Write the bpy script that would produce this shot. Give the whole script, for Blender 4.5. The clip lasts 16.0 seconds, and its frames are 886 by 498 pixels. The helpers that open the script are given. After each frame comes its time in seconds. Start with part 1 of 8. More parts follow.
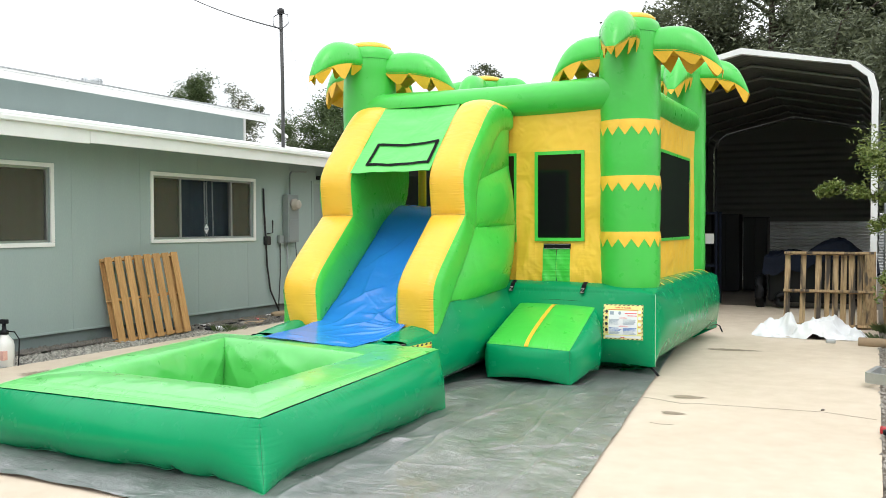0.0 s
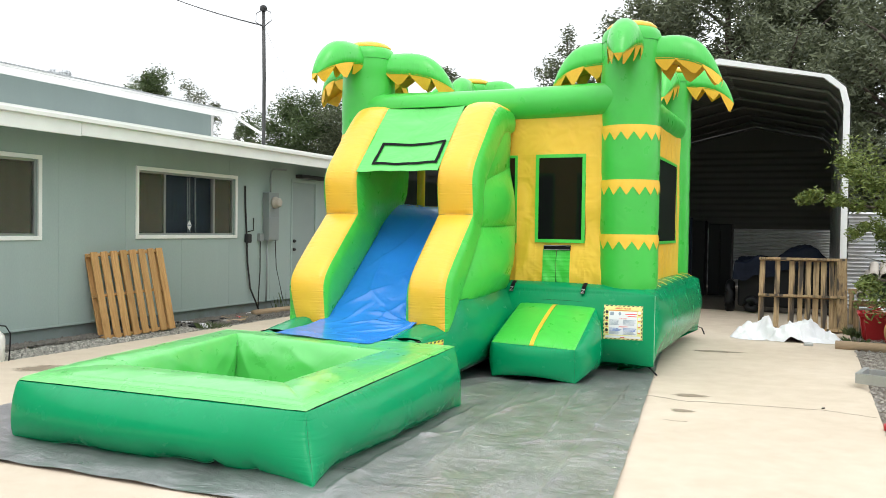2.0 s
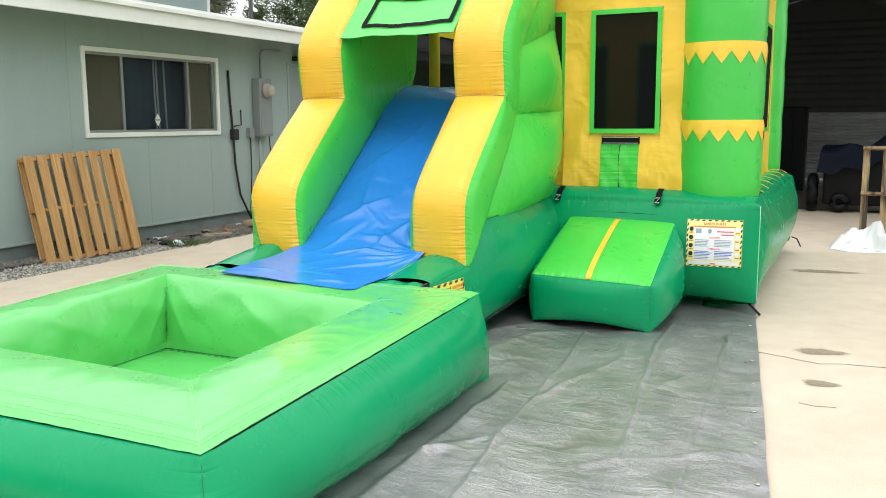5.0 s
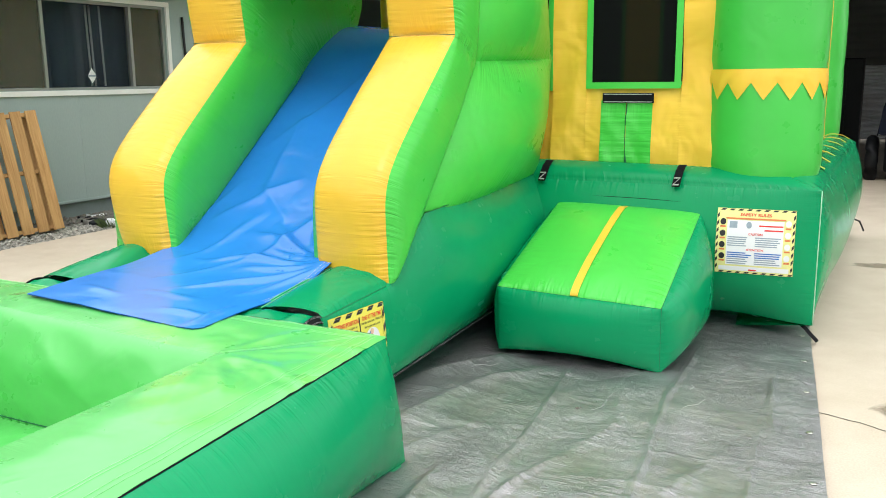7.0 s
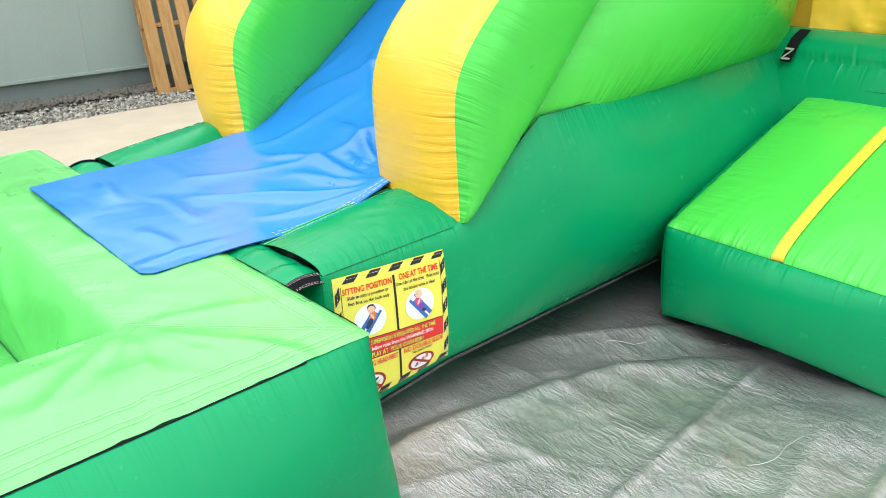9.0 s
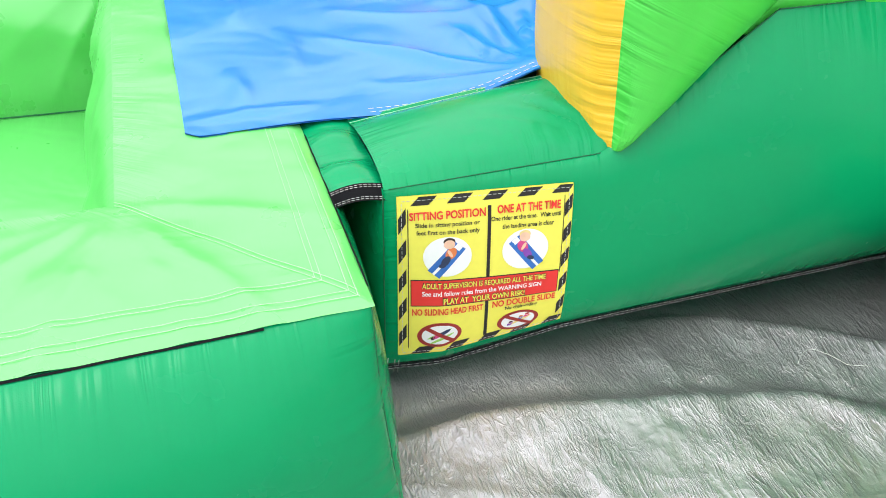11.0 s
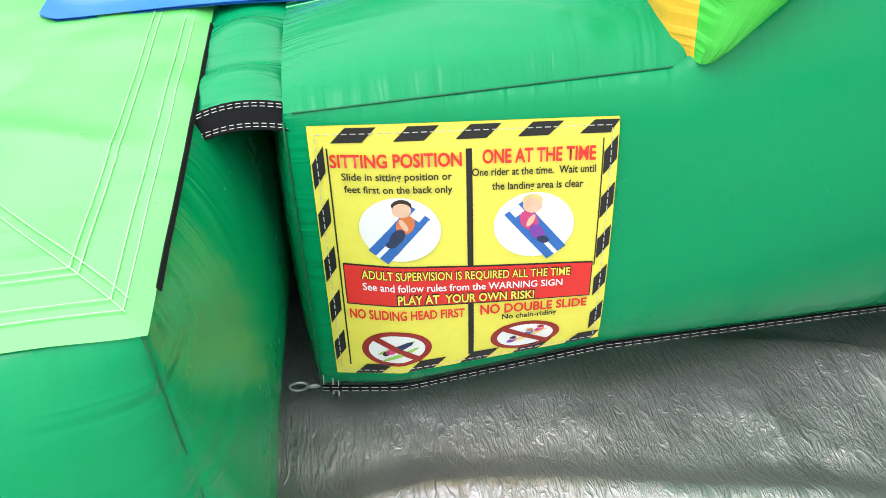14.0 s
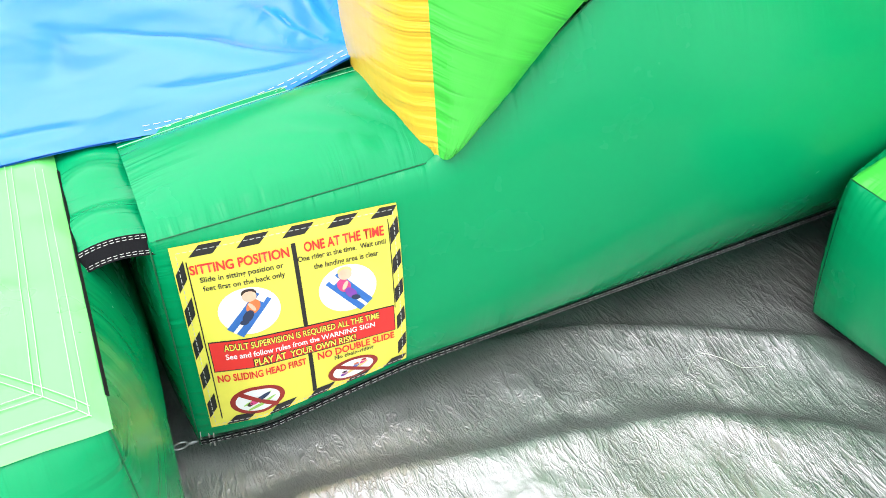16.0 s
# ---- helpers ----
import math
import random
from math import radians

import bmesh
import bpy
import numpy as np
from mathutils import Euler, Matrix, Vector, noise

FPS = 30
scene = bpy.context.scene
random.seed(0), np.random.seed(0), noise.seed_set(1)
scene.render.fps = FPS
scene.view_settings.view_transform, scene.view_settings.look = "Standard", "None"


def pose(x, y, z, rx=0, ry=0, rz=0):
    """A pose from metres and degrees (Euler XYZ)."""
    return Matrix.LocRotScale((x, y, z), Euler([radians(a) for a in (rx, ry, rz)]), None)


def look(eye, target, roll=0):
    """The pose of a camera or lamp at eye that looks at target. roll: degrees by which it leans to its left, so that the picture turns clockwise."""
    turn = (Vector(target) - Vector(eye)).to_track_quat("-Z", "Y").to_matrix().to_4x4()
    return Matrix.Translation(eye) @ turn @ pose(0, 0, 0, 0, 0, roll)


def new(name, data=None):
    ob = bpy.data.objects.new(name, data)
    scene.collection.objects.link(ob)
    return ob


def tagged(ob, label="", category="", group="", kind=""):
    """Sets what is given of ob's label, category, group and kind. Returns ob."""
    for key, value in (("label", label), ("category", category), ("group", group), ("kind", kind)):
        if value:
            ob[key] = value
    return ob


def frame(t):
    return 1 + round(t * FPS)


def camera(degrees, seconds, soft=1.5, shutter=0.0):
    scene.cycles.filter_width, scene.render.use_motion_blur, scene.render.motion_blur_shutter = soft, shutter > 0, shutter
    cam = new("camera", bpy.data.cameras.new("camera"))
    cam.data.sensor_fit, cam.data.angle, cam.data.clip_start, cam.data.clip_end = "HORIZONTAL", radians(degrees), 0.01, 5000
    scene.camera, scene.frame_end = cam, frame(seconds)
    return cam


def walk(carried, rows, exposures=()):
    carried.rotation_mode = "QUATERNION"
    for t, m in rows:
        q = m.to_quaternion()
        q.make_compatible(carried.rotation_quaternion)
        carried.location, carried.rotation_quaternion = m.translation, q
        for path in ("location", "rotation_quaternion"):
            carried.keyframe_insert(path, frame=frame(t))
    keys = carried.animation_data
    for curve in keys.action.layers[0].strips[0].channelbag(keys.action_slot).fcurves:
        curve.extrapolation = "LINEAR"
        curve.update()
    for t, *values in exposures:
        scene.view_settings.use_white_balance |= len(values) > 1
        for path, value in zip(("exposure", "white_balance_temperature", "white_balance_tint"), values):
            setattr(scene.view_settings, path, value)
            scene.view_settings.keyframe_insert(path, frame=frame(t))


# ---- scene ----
cam = camera(53.9, 16.0, soft=0.9)
PATH = [
    (0, (0.58, 0.377, 1.59), (-0.31, 2.168, 1.537), -0.2),
    (0.5, (0.521, 0.298, 1.564), (-0.354, 2.095, 1.504), 0.3),
    (1, (0.426, -0.024, 1.544), (-0.382, 1.804, 1.476), 0.1),
    (1.5, (0.3, -0.147, 1.568), (-0.465, 1.7, 1.516), 1.0),
    (2, (0.06, 0.026, 1.553), (-0.719, 1.868, 1.507), 0.8),
    (2.5, (-0.251, 0.277, 1.526), (-1.039, 2.113, 1.452), -0.1),
    (3, (-0.5, 0.554, 1.574), (-1.242, 2.41, 1.516), -0.5),
    (3.5, (-0.604, 1.009, 1.583), (-1.414, 2.837, 1.527), 0.0),
    (4, (-0.75, 1.498, 1.547), (-1.597, 3.305, 1.414), 0.4),
    (4.5, (-0.84, 1.904, 1.537), (-1.683, 3.706, 1.335), 0.2),
    (5, (-0.854, 2.425, 1.529), (-1.692, 4.217, 1.237), -0.3),
    (5.2, (-0.879, 2.627, 1.515), (-1.7, 4.423, 1.2), -0.6),
    (7.3, (-1.147, 4.616, 1.489), (-2.098, 6.325, 1.068), -0.6),
    (7.5, (-1.158, 4.803, 1.494), (-2.178, 6.458, 1.024), -0.8),
    (8, (-1.229, 5.216, 1.473), (-2.379, 6.758, 0.927), -1.0),
    (8.5, (-1.242, 5.621, 1.49), (-2.505, 7.03, 0.841), -1.3),
    (9, (-1.252, 5.979, 1.465), (-2.669, 7.19, 0.741), -1.3),
    (9.5, (-1.357, 6.298, 1.429), (-2.878, 7.322, 0.632), 0.2),
    (10, (-1.497, 6.512, 1.416), (-3.075, 7.361, 0.527), 1.6),
    (10.2, (-1.547, 6.588, 1.413), (-3.146, 7.342, 0.478), 1.3),
    (12.3, (-1.895, 6.987, 1.296), (-3.465, 7.402, 0.128), 1.3),
    (12.5, (-1.976, 7.024, 1.276), (-3.532, 7.435, 0.089), 1.4),
    (13, (-2.087, 7.117, 1.238), (-3.612, 7.434, -0.016), -0.3),
    (13.5, (-2.166, 7.232, 1.074), (-3.69, 7.44, -0.204), -1.5),
    (14, (-2.209, 7.244, 1.031), (-3.789, 7.427, -0.181), -1.4),
    (14.5, (-2.205, 7.243, 1.036), (-3.806, 7.414, -0.15), -0.9),
    (15, (-2.125, 7.239, 1.157), (-3.711, 7.437, -0.045), -1.9),
    (15.5, (-2.037, 7.186, 1.281), (-3.58, 7.596, 0.075), -1.7),
    (16, (-1.951, 7.119, 1.338), (-3.409, 7.793, 0.146), -0.6),
]
EXPOSURES = [(0, 0.18), (4, 0.16), (5, 0.22), (8, 0.36), (9, 0.5), (10.2, 0.52), (12.5, 0.46), (13, 0.42), (14, 0.58), (15, 0.5), (15.5, 0.5), (16, 0.9)]
walk(cam, [(t, look(eye, target, roll)) for t, eye, target, roll in PATH], EXPOSURES)

from mathutils import geometry

# ---- daylight: a bright overcast sky and a weak, wide sun ----
world = bpy.data.worlds.new("overcast_sky")
scene.world = world
world.use_nodes = True
wn, wl = world.node_tree.nodes, world.node_tree.links
sky = wn.new("ShaderNodeTexSky")
sky.sky_type = "NISHITA"
sky.sun_disc = False
sky.sun_elevation, sky.sun_rotation = radians(58), radians(150)
sky.dust_density, sky.air_density = 4.0, 1.0
cloud = wn.new("ShaderNodeMix")
cloud.data_type = "RGBA"
cloud.inputs[0].default_value = 0.93
wl.new(sky.outputs[0], cloud.inputs[6])
cloud.inputs[7].default_value = (12.2, 12.6, 12.9, 1)
zen, sep = wn.new("ShaderNodeTexCoord"), wn.new("ShaderNodeSeparateXYZ")
wl.new(zen.outputs["Generated"], sep.inputs[0])
grad = wn.new("ShaderNodeMapRange")       # an overcast sky is brighter overhead than at the horizon
grad.inputs[1].default_value, grad.inputs[2].default_value = 0.0, 1.0
grad.inputs[3].default_value, grad.inputs[4].default_value = 0.72, 1.75
wl.new(sep.outputs[2], grad.inputs[0])
veil = wn.new("ShaderNodeVectorMath")
veil.operation = "SCALE"
wl.new(cloud.outputs[2], veil.inputs[0]), wl.new(grad.outputs[0], veil.inputs["Scale"])
wl.new(veil.outputs[0], wn["Background"].inputs[0])
wn["Background"].inputs[1].default_value = 0.1

sun_data = bpy.data.lights.new("sun", "SUN")
sun_data.energy, sun_data.angle, sun_data.color = 0.6, radians(25), (1.0, 0.96, 0.9)
sun = new("sun", sun_data)
sun.matrix_world = look((8, -12, 22), (0, 0, 0))


# ---- materials ----
def nodes_of(name):
    m = bpy.data.materials.new(name)
    m.use_nodes = True
    return m, m.node_tree.nodes, m.node_tree.links, m.node_tree.nodes["Principled BSDF"]


def math_node(n, l, op, a, b=None, c=None):
    k = n.new("ShaderNodeMath")
    k.operation = op
    for i, v in enumerate((a, b, c)):
        if v is None:
            continue
        if isinstance(v, (int, float)):
            k.inputs[i].default_value = v
        else:
            l.new(v, k.inputs[i])
    return k.outputs[0]


def noise_node(n, l, vec, scale, detail=3.0, rough=0.55, dist=0.0):
    k = n.new("ShaderNodeTexNoise")
    k.inputs["Scale"].default_value, k.inputs["Detail"].default_value = scale, detail
    k.inputs["Roughness"].default_value, k.inputs["Distortion"].default_value = rough, dist
    l.new(vec, k.inputs["Vector"])
    return k.outputs[0]


def ramp_node(n, l, fac, stops):
    k = n.new("ShaderNodeValToRGB")
    e = k.color_ramp.elements
    while len(e) < len(stops):
        e.new(0.5)
    for s, (p, c) in zip(e, stops):
        s.position, s.color = p, (*c, 1)
    l.new(fac, k.inputs[0])
    return k.outputs[0]


def mix_node(n, l, fac, a, b, blend="MIX"):
    k = n.new("ShaderNodeMix")
    k.data_type, k.blend_type = "RGBA", blend
    for i, v in ((0, fac), (6, a), (7, b)):
        if isinstance(v, (int, float)):
            k.inputs[i].default_value = v
        elif isinstance(v, tuple):
            k.inputs[i].default_value = (*v, 1)
        else:
            l.new(v, k.inputs[i])
    return k.outputs[2]


def bump_node(n, l, height, strength, distance, normal=None):
    k = n.new("ShaderNodeBump")
    k.inputs["Strength"].default_value, k.inputs["Distance"].default_value = strength, distance
    l.new(height, k.inputs["Height"])
    if normal is not None:
        l.new(normal, k.inputs["Normal"])
    return k.outputs[0]


def coords(n):
    return n.new("ShaderNodeTexCoord").outputs["Object"]


def plain(name, col, rough=0.6, metal=0.0, var=0.18, scale=3.0, fine=60.0, bump=0.15, dist=0.004, dirt=None, spec=0.5, stretch=(1, 1, 1), piece=0.0):
    """A surface with blotches at one scale and grain at a finer one."""
    m, n, l, b = nodes_of(name)
    mp = n.new("ShaderNodeMapping")
    mp.inputs["Scale"].default_value = stretch
    l.new(coords(n), mp.inputs[0])
    v = mp.outputs[0]
    big, small = noise_node(n, l, v, scale, 4), noise_node(n, l, v, fine, 3)
    lo, hi = tuple(max(c * (1 - var), 0) for c in col), tuple(min(c * (1 + var), 1) for c in col)
    c1 = ramp_node(n, l, big, [(0.3, lo), (0.7, hi)])
    c2 = mix_node(n, l, 0.3, c1, ramp_node(n, l, small, [(0.3, tuple(c * (1 - 1.6 * var) for c in col)), (0.7, tuple(min(1, c * (1 + 1.3 * var)) for c in col))]))
    if dirt:
        c2 = mix_node(n, l, math_node(n, l, "MULTIPLY", ramp_node(n, l, noise_node(n, l, v, scale * 0.45, 6, 0.65), [(0.48, (0, 0, 0)), (0.68, (1, 1, 1))]), 0.7), c2, dirt)
    if piece:
        info = n.new("ShaderNodeObjectInfo")
        c2 = mix_node(n, l, 1.0, c2, ramp_node(n, l, info.outputs["Random"], [(0.0, (1 - piece,) * 3), (1.0, (1.0, 1.0, 1.0))]), "MULTIPLY")
    l.new(c2, b.inputs["Base Color"])
    b.inputs["Metallic"].default_value = metal
    b.inputs["Specular IOR Level"].default_value = spec
    l.new(ramp_node(n, l, big, [(0.2, (rough * 0.85,) * 3), (0.8, (min(1, rough * 1.15),) * 3)]), b.inputs["Roughness"])
    if bump:
        l.new(bump_node(n, l, math_node(n, l, "ADD", math_node(n, l, "MULTIPLY", big, 0.6), small), bump, dist), b.inputs["Normal"])
    return m


def vinyl(name, col, rough=0.33, pucker=1.0, sheen=0.45, crumple=0.35, coat=0.12, drag=0.5, reach=20.0):
    """Coated vinyl cloth: puckers that run away from the seams, soft creases and a fine weave."""
    m, n, l, b = nodes_of(name)
    pos, edge = n.new("ShaderNodeUVMap"), n.new("ShaderNodeUVMap")
    pos.uv_map, edge.uv_map = "pos", "edge"
    p, e = n.new("ShaderNodeSeparateXYZ"), n.new("ShaderNodeSeparateXYZ")
    l.new(pos.outputs[0], p.inputs[0]), l.new(edge.outputs[0], e.inputs[0])
    v = coords(n)

    def rows(along, away, k, count=26.0, run=2.2, fade=-reach):
        cx = n.new("ShaderNodeCombineXYZ")
        l.new(math_node(n, l, "MULTIPLY", along, count), cx.inputs[0])
        l.new(math_node(n, l, "MULTIPLY", away, run), cx.inputs[1])
        cx.inputs[2].default_value = k
        w = noise_node(n, l, cx.outputs[0], 1.0, 2.5, 0.5, 0.9)
        f = math_node(n, l, "EXPONENT", math_node(n, l, "MULTIPLY", away, fade))
        return math_node(n, l, "MULTIPLY", w, f)

    puck = math_node(n, l, "ADD", rows(p.outputs[1], e.outputs[0], 3.1), rows(p.outputs[0], e.outputs[1], 7.7))
    if drag:          # long soft pulls in the cloth, a hand's width and more from the seam
        puck = math_node(n, l, "ADD", puck, math_node(n, l, "MULTIPLY", math_node(n, l, "ADD", rows(p.outputs[1], e.outputs[0], 1.3, 11.0, 0.9, -7.0), rows(p.outputs[0], e.outputs[1], 5.2, 11.0, 0.9, -7.0)), drag))
    soft = noise_node(n, l, v, 3.5, 2, 0.5, 0.6)
    weave = noise_node(n, l, v, 420, 1)
    blot = noise_node(n, l, v, 2.0, 4)
    c1 = ramp_node(n, l, blot, [(0.3, tuple(c * 0.93 for c in col)), (0.7, tuple(min(1, c * 1.05) for c in col))])
    dust = ramp_node(n, l, noise_node(n, l, v, 11, 5, 0.7), [(0.55, (0, 0, 0)), (0.8, (1, 1, 1))])
    c2 = mix_node(n, l, math_node(n, l, "MULTIPLY", dust, 0.012), c1, (0.45, 0.42, 0.36))
    l.new(c2, b.inputs["Base Color"])
    b.inputs["Specular IOR Level"].default_value = sheen
    b.inputs["Coat Weight"].default_value, b.inputs["Coat Roughness"].default_value = coat, 0.2
    l.new(ramp_node(n, l, noise_node(n, l, v, 6, 4), [(0.3, (rough * 0.85,) * 3), (0.75, (rough * 1.25,) * 3)]), b.inputs["Roughness"])
    n1 = bump_node(n, l, puck, 0.6 * pucker, 0.022)
    n2 = bump_node(n, l, soft, crumple, 0.05, n1)
    l.new(bump_node(n, l, weave, 0.05, 0.002, n2), b.inputs["Normal"])
    return m


LIME = vinyl("lime_vinyl", (0.066, 0.575, 0.068), 0.31, 1.2, 0.45, 0.25, 0.12, 0.3, 16.0)
LEAFGREEN = vinyl("leaf_vinyl", (0.06, 0.52, 0.07), 0.31, 0.9, 0.45, 0.2, 0.12, 0.3)
GREEN = vinyl("dark_green_vinyl", (0.001, 0.272, 0.101), 0.24, 0.75, 0.22, 0.12, 0.0, 0.25)
LINER = vinyl("liner_vinyl", (0.106, 0.525, 0.117), 0.30, 0.4, 0.85, 0.3, 0.3, 0.2)
YELLOW = vinyl("yellow_vinyl", (0.84, 0.49, 0.04), 0.33, 1.3, 0.45, 0.25, 0.12, 0.3, 15.0)
SHEET_YELLOW = vinyl("yellow_sheet_vinyl", (0.90, 0.545, 0.05), 0.45, 0.3, 0.4, 0.8)
BLUE = vinyl("blue_vinyl", (0.022, 0.205, 0.66), 0.22, 0.9, 0.6, 0.25, 0.08)
SLIDEGREEN = vinyl("hood_vinyl", (0.10, 0.60, 0.11), 0.36, 0.9, 0.5, 0.5)
BLACKWEB = plain("black_webbing", (0.008, 0.008, 0.010), 0.8, fine=300, bump=0.3, dist=0.002, spec=0.12)
WHITETHREAD = plain("white_thread", (0.55, 0.55, 0.53), 0.8, bump=0)
FRINGE = plain("fringe_cloth", (0.80, 0.46, 0.03), 0.5, var=0.1, bump=0.1)


def net(name, see, col=(0.005, 0.0055, 0.006)):
    m, n, l, b = nodes_of(name)
    b.inputs["Base Color"].default_value = (*col, 1)
    b.inputs["Roughness"].default_value = 0.9
    b.inputs["Specular IOR Level"].default_value = 0.08
    t, x = n.new("ShaderNodeBsdfTransparent"), n.new("ShaderNodeMixShader")
    x.inputs[0].default_value = 1 - see
    l.new(t.outputs[0], x.inputs[1]), l.new(b.outputs[0], x.inputs[2])
    l.new(x.outputs[0], n["Material Output"].inputs[0])
    return m


SEAM = plain("seam_thread_and_slit_shade", (0.004, 0.12, 0.045), 0.7, bump=0)
SEAMPALE = plain("pale_green_thread", (0.35, 0.62, 0.42), 0.7, bump=0)
NET = net("black_net", 0.022)


def concrete_material():
    m, n, l, b = nodes_of("driveway_concrete")
    v = coords(n)
    big = noise_node(n, l, v, 0.55, 5, 0.6)
    mid = noise_node(n, l, v, 4.0, 6, 0.65)
    fine = noise_node(n, l, v, 120, 3)
    c = ramp_node(n, l, big, [(0.3, (0.465, 0.38, 0.285)), (0.55, (0.555, 0.465, 0.36)), (0.75, (0.615, 0.53, 0.43))])
    c = mix_node(n, l, 0.35, c, ramp_node(n, l, mid, [(0.3, (0.44, 0.35, 0.25)), (0.7, (0.70, 0.61, 0.50))]))
    c = mix_node(n, l, 0.2, c, ramp_node(n, l, fine, [(0.35, (0.36, 0.30, 0.22)), (0.65, (0.75, 0.67, 0.56))]))
    l.new(c, b.inputs["Base Color"])
    b.inputs["Roughness"].default_value = 0.85
    l.new(bump_node(n, l, math_node(n, l, "ADD", mid, math_node(n, l, "MULTIPLY", fine, 0.5)), 0.2, 0.004), b.inputs["Normal"])
    return m


CONCRETE = concrete_material()


def stain_material():
    """Damp concrete, fading out unevenly towards its rim (uv: distance from the middle)."""
    m, n, l, b = nodes_of("damp_stain")
    v, uv, e = coords(n), n.new("ShaderNodeUVMap"), n.new("ShaderNodeSeparateXYZ")
    uv.uv_map = "edge"
    l.new(uv.outputs[0], e.inputs[0])
    l.new(ramp_node(n, l, noise_node(n, l, v, 60, 4), [(0.3, (0.22, 0.175, 0.12)), (0.7, (0.36, 0.295, 0.215))]), b.inputs["Base Color"])
    b.inputs["Roughness"].default_value = 0.75
    d = math_node(n, l, "ADD", e.outputs[0], math_node(n, l, "MULTIPLY", math_node(n, l, "SUBTRACT", noise_node(n, l, v, 14, 5, 0.65), 0.5), 0.7))
    l.new(ramp_node(n, l, d, [(0.55, (0.8, 0.8, 0.8)), (0.9, (0, 0, 0))]), b.inputs["Alpha"])
    return m


STAIN = stain_material()
DIRT = plain("dirt_ground", (0.16, 0.135, 0.105), 0.95, var=0.35, scale=0.8, fine=40, bump=0.5, dist=0.02)
CRACK = plain("crack_dirt", (0.10, 0.085, 0.06), 0.95)


def stone_material(name, a, b2):
    m, n, l, b = nodes_of(name)
    g = n.new("ShaderNodeNewGeometry")
    c = ramp_node(n, l, g.outputs["Random Per Island"], [(0.0, a), (0.5, tuple((x + y) / 2 for x, y in zip(a, b2))), (1.0, b2)])
    l.new(mix_node(n, l, 0.35, c, ramp_node(n, l, noise_node(n, l, coords(n), 90, 3), [(0.3, (0.1, 0.1, 0.095)), (0.7, (0.5, 0.49, 0.46))])), b.inputs["Base Color"])
    b.inputs["Roughness"].default_value = 0.9
    return m


GRAVEL = stone_material("grey_gravel", (0.045, 0.043, 0.036), (0.64, 0.61, 0.53))
LITTERSOIL = stone_material("dark_leaf_litter", (0.02, 0.016, 0.012), (0.10, 0.075, 0.05))
PEBBLE = stone_material("brown_gravel", (0.10, 0.08, 0.06), (0.42, 0.38, 0.32))


def tarp_material():
    m, n, l, b = nodes_of("grey_tarp")
    v = coords(n)

    def turned(scale, ang):
        mp = n.new("ShaderNodeMapping")
        mp.inputs["Scale"].default_value, mp.inputs["Rotation"].default_value = scale, (0, 0, ang)
        l.new(v, mp.inputs[0])
        return mp.outputs[0]

    big = noise_node(n, l, v, 1.1, 5, 0.6, 0.4)
    mid = noise_node(n, l, v, 5, 6, 0.65, 0.5)

    def ridge(k, p=6.0):
        return math_node(n, l, "POWER", math_node(n, l, "SUBTRACT", 1.0, math_node(n, l, "MULTIPLY", math_node(n, l, "ABSOLUTE", math_node(n, l, "SUBTRACT", k, 0.5)), 2.0)), p)

    def crinkle(scale, ang, patch, seed):
        """Short sharp creases in one direction, in patches."""
        w = noise_node(n, l, turned(scale, ang), 1.0, 4, 0.55, 0.6)
        where = ramp_node(n, l, noise_node(n, l, turned((patch, patch, 1), seed), 1.0, 2), [(0.42, (0, 0, 0)), (0.62, (1, 1, 1))])
        return math_node(n, l, "MULTIPLY", ridge(w, 10.0), where)

    w1 = noise_node(n, l, turned((1.2, 3.6, 1), 0.55), 1.0, 3, 0.5, 0.5)
    w2 = noise_node(n, l, turned((1.5, 4.5, 1), -0.9), 1.0, 3, 0.5, 0.4)
    c = ramp_node(n, l, big, [(0.3, (0.315, 0.297, 0.312)), (0.7, (0.525, 0.495, 0.52))])
    c = mix_node(n, l, 0.35, c, ramp_node(n, l, mid, [(0.3, (0.09, 0.088, 0.09)), (0.7, (0.50, 0.48, 0.50))]))
    l.new(c, b.inputs["Base Color"])
    b.inputs["Specular IOR Level"].default_value = 0.7
    b.inputs["Metallic"].default_value = 0.72
    l.new(ramp_node(n, l, mid, [(0.3, (0.27,) * 3), (0.7, (0.40,) * 3)]), b.inputs["Roughness"])
    broad = math_node(n, l, "ADD", math_node(n, l, "MULTIPLY", ridge(w1), 0.6), math_node(n, l, "MULTIPLY", ridge(w2), 0.4))
    fine = math_node(n, l, "ADD", crinkle((22, 62, 1), 1.15, 2.5, 0.2), crinkle((24, 58, 1), -0.35, 2.1, 1.3))
    fine = math_node(n, l, "ADD", fine, crinkle((7, 40, 1), 0.4, 2.8, 2.2))
    n1 = bump_node(n, l, math_node(n, l, "ADD", broad, math_node(n, l, "MULTIPLY", mid, 0.6)), 0.2, 0.03)
    crush = math_node(n, l, "ADD", ridge(noise_node(n, l, v, 4.5, 2, 0.5, 0.3), 1.0), math_node(n, l, "MULTIPLY", ridge(noise_node(n, l, v, 13, 2, 0.5, 0.3), 1.0), 0.45))
    n1 = bump_node(n, l, crush, 0.2, 0.03, n1)
    n2 = bump_node(n, l, fine, 0.42, 0.0045, n1)
    l.new(bump_node(n, l, noise_node(n, l, v, 90, 4, 0.7), 0.12, 0.004, n2), b.inputs["Normal"])
    return m


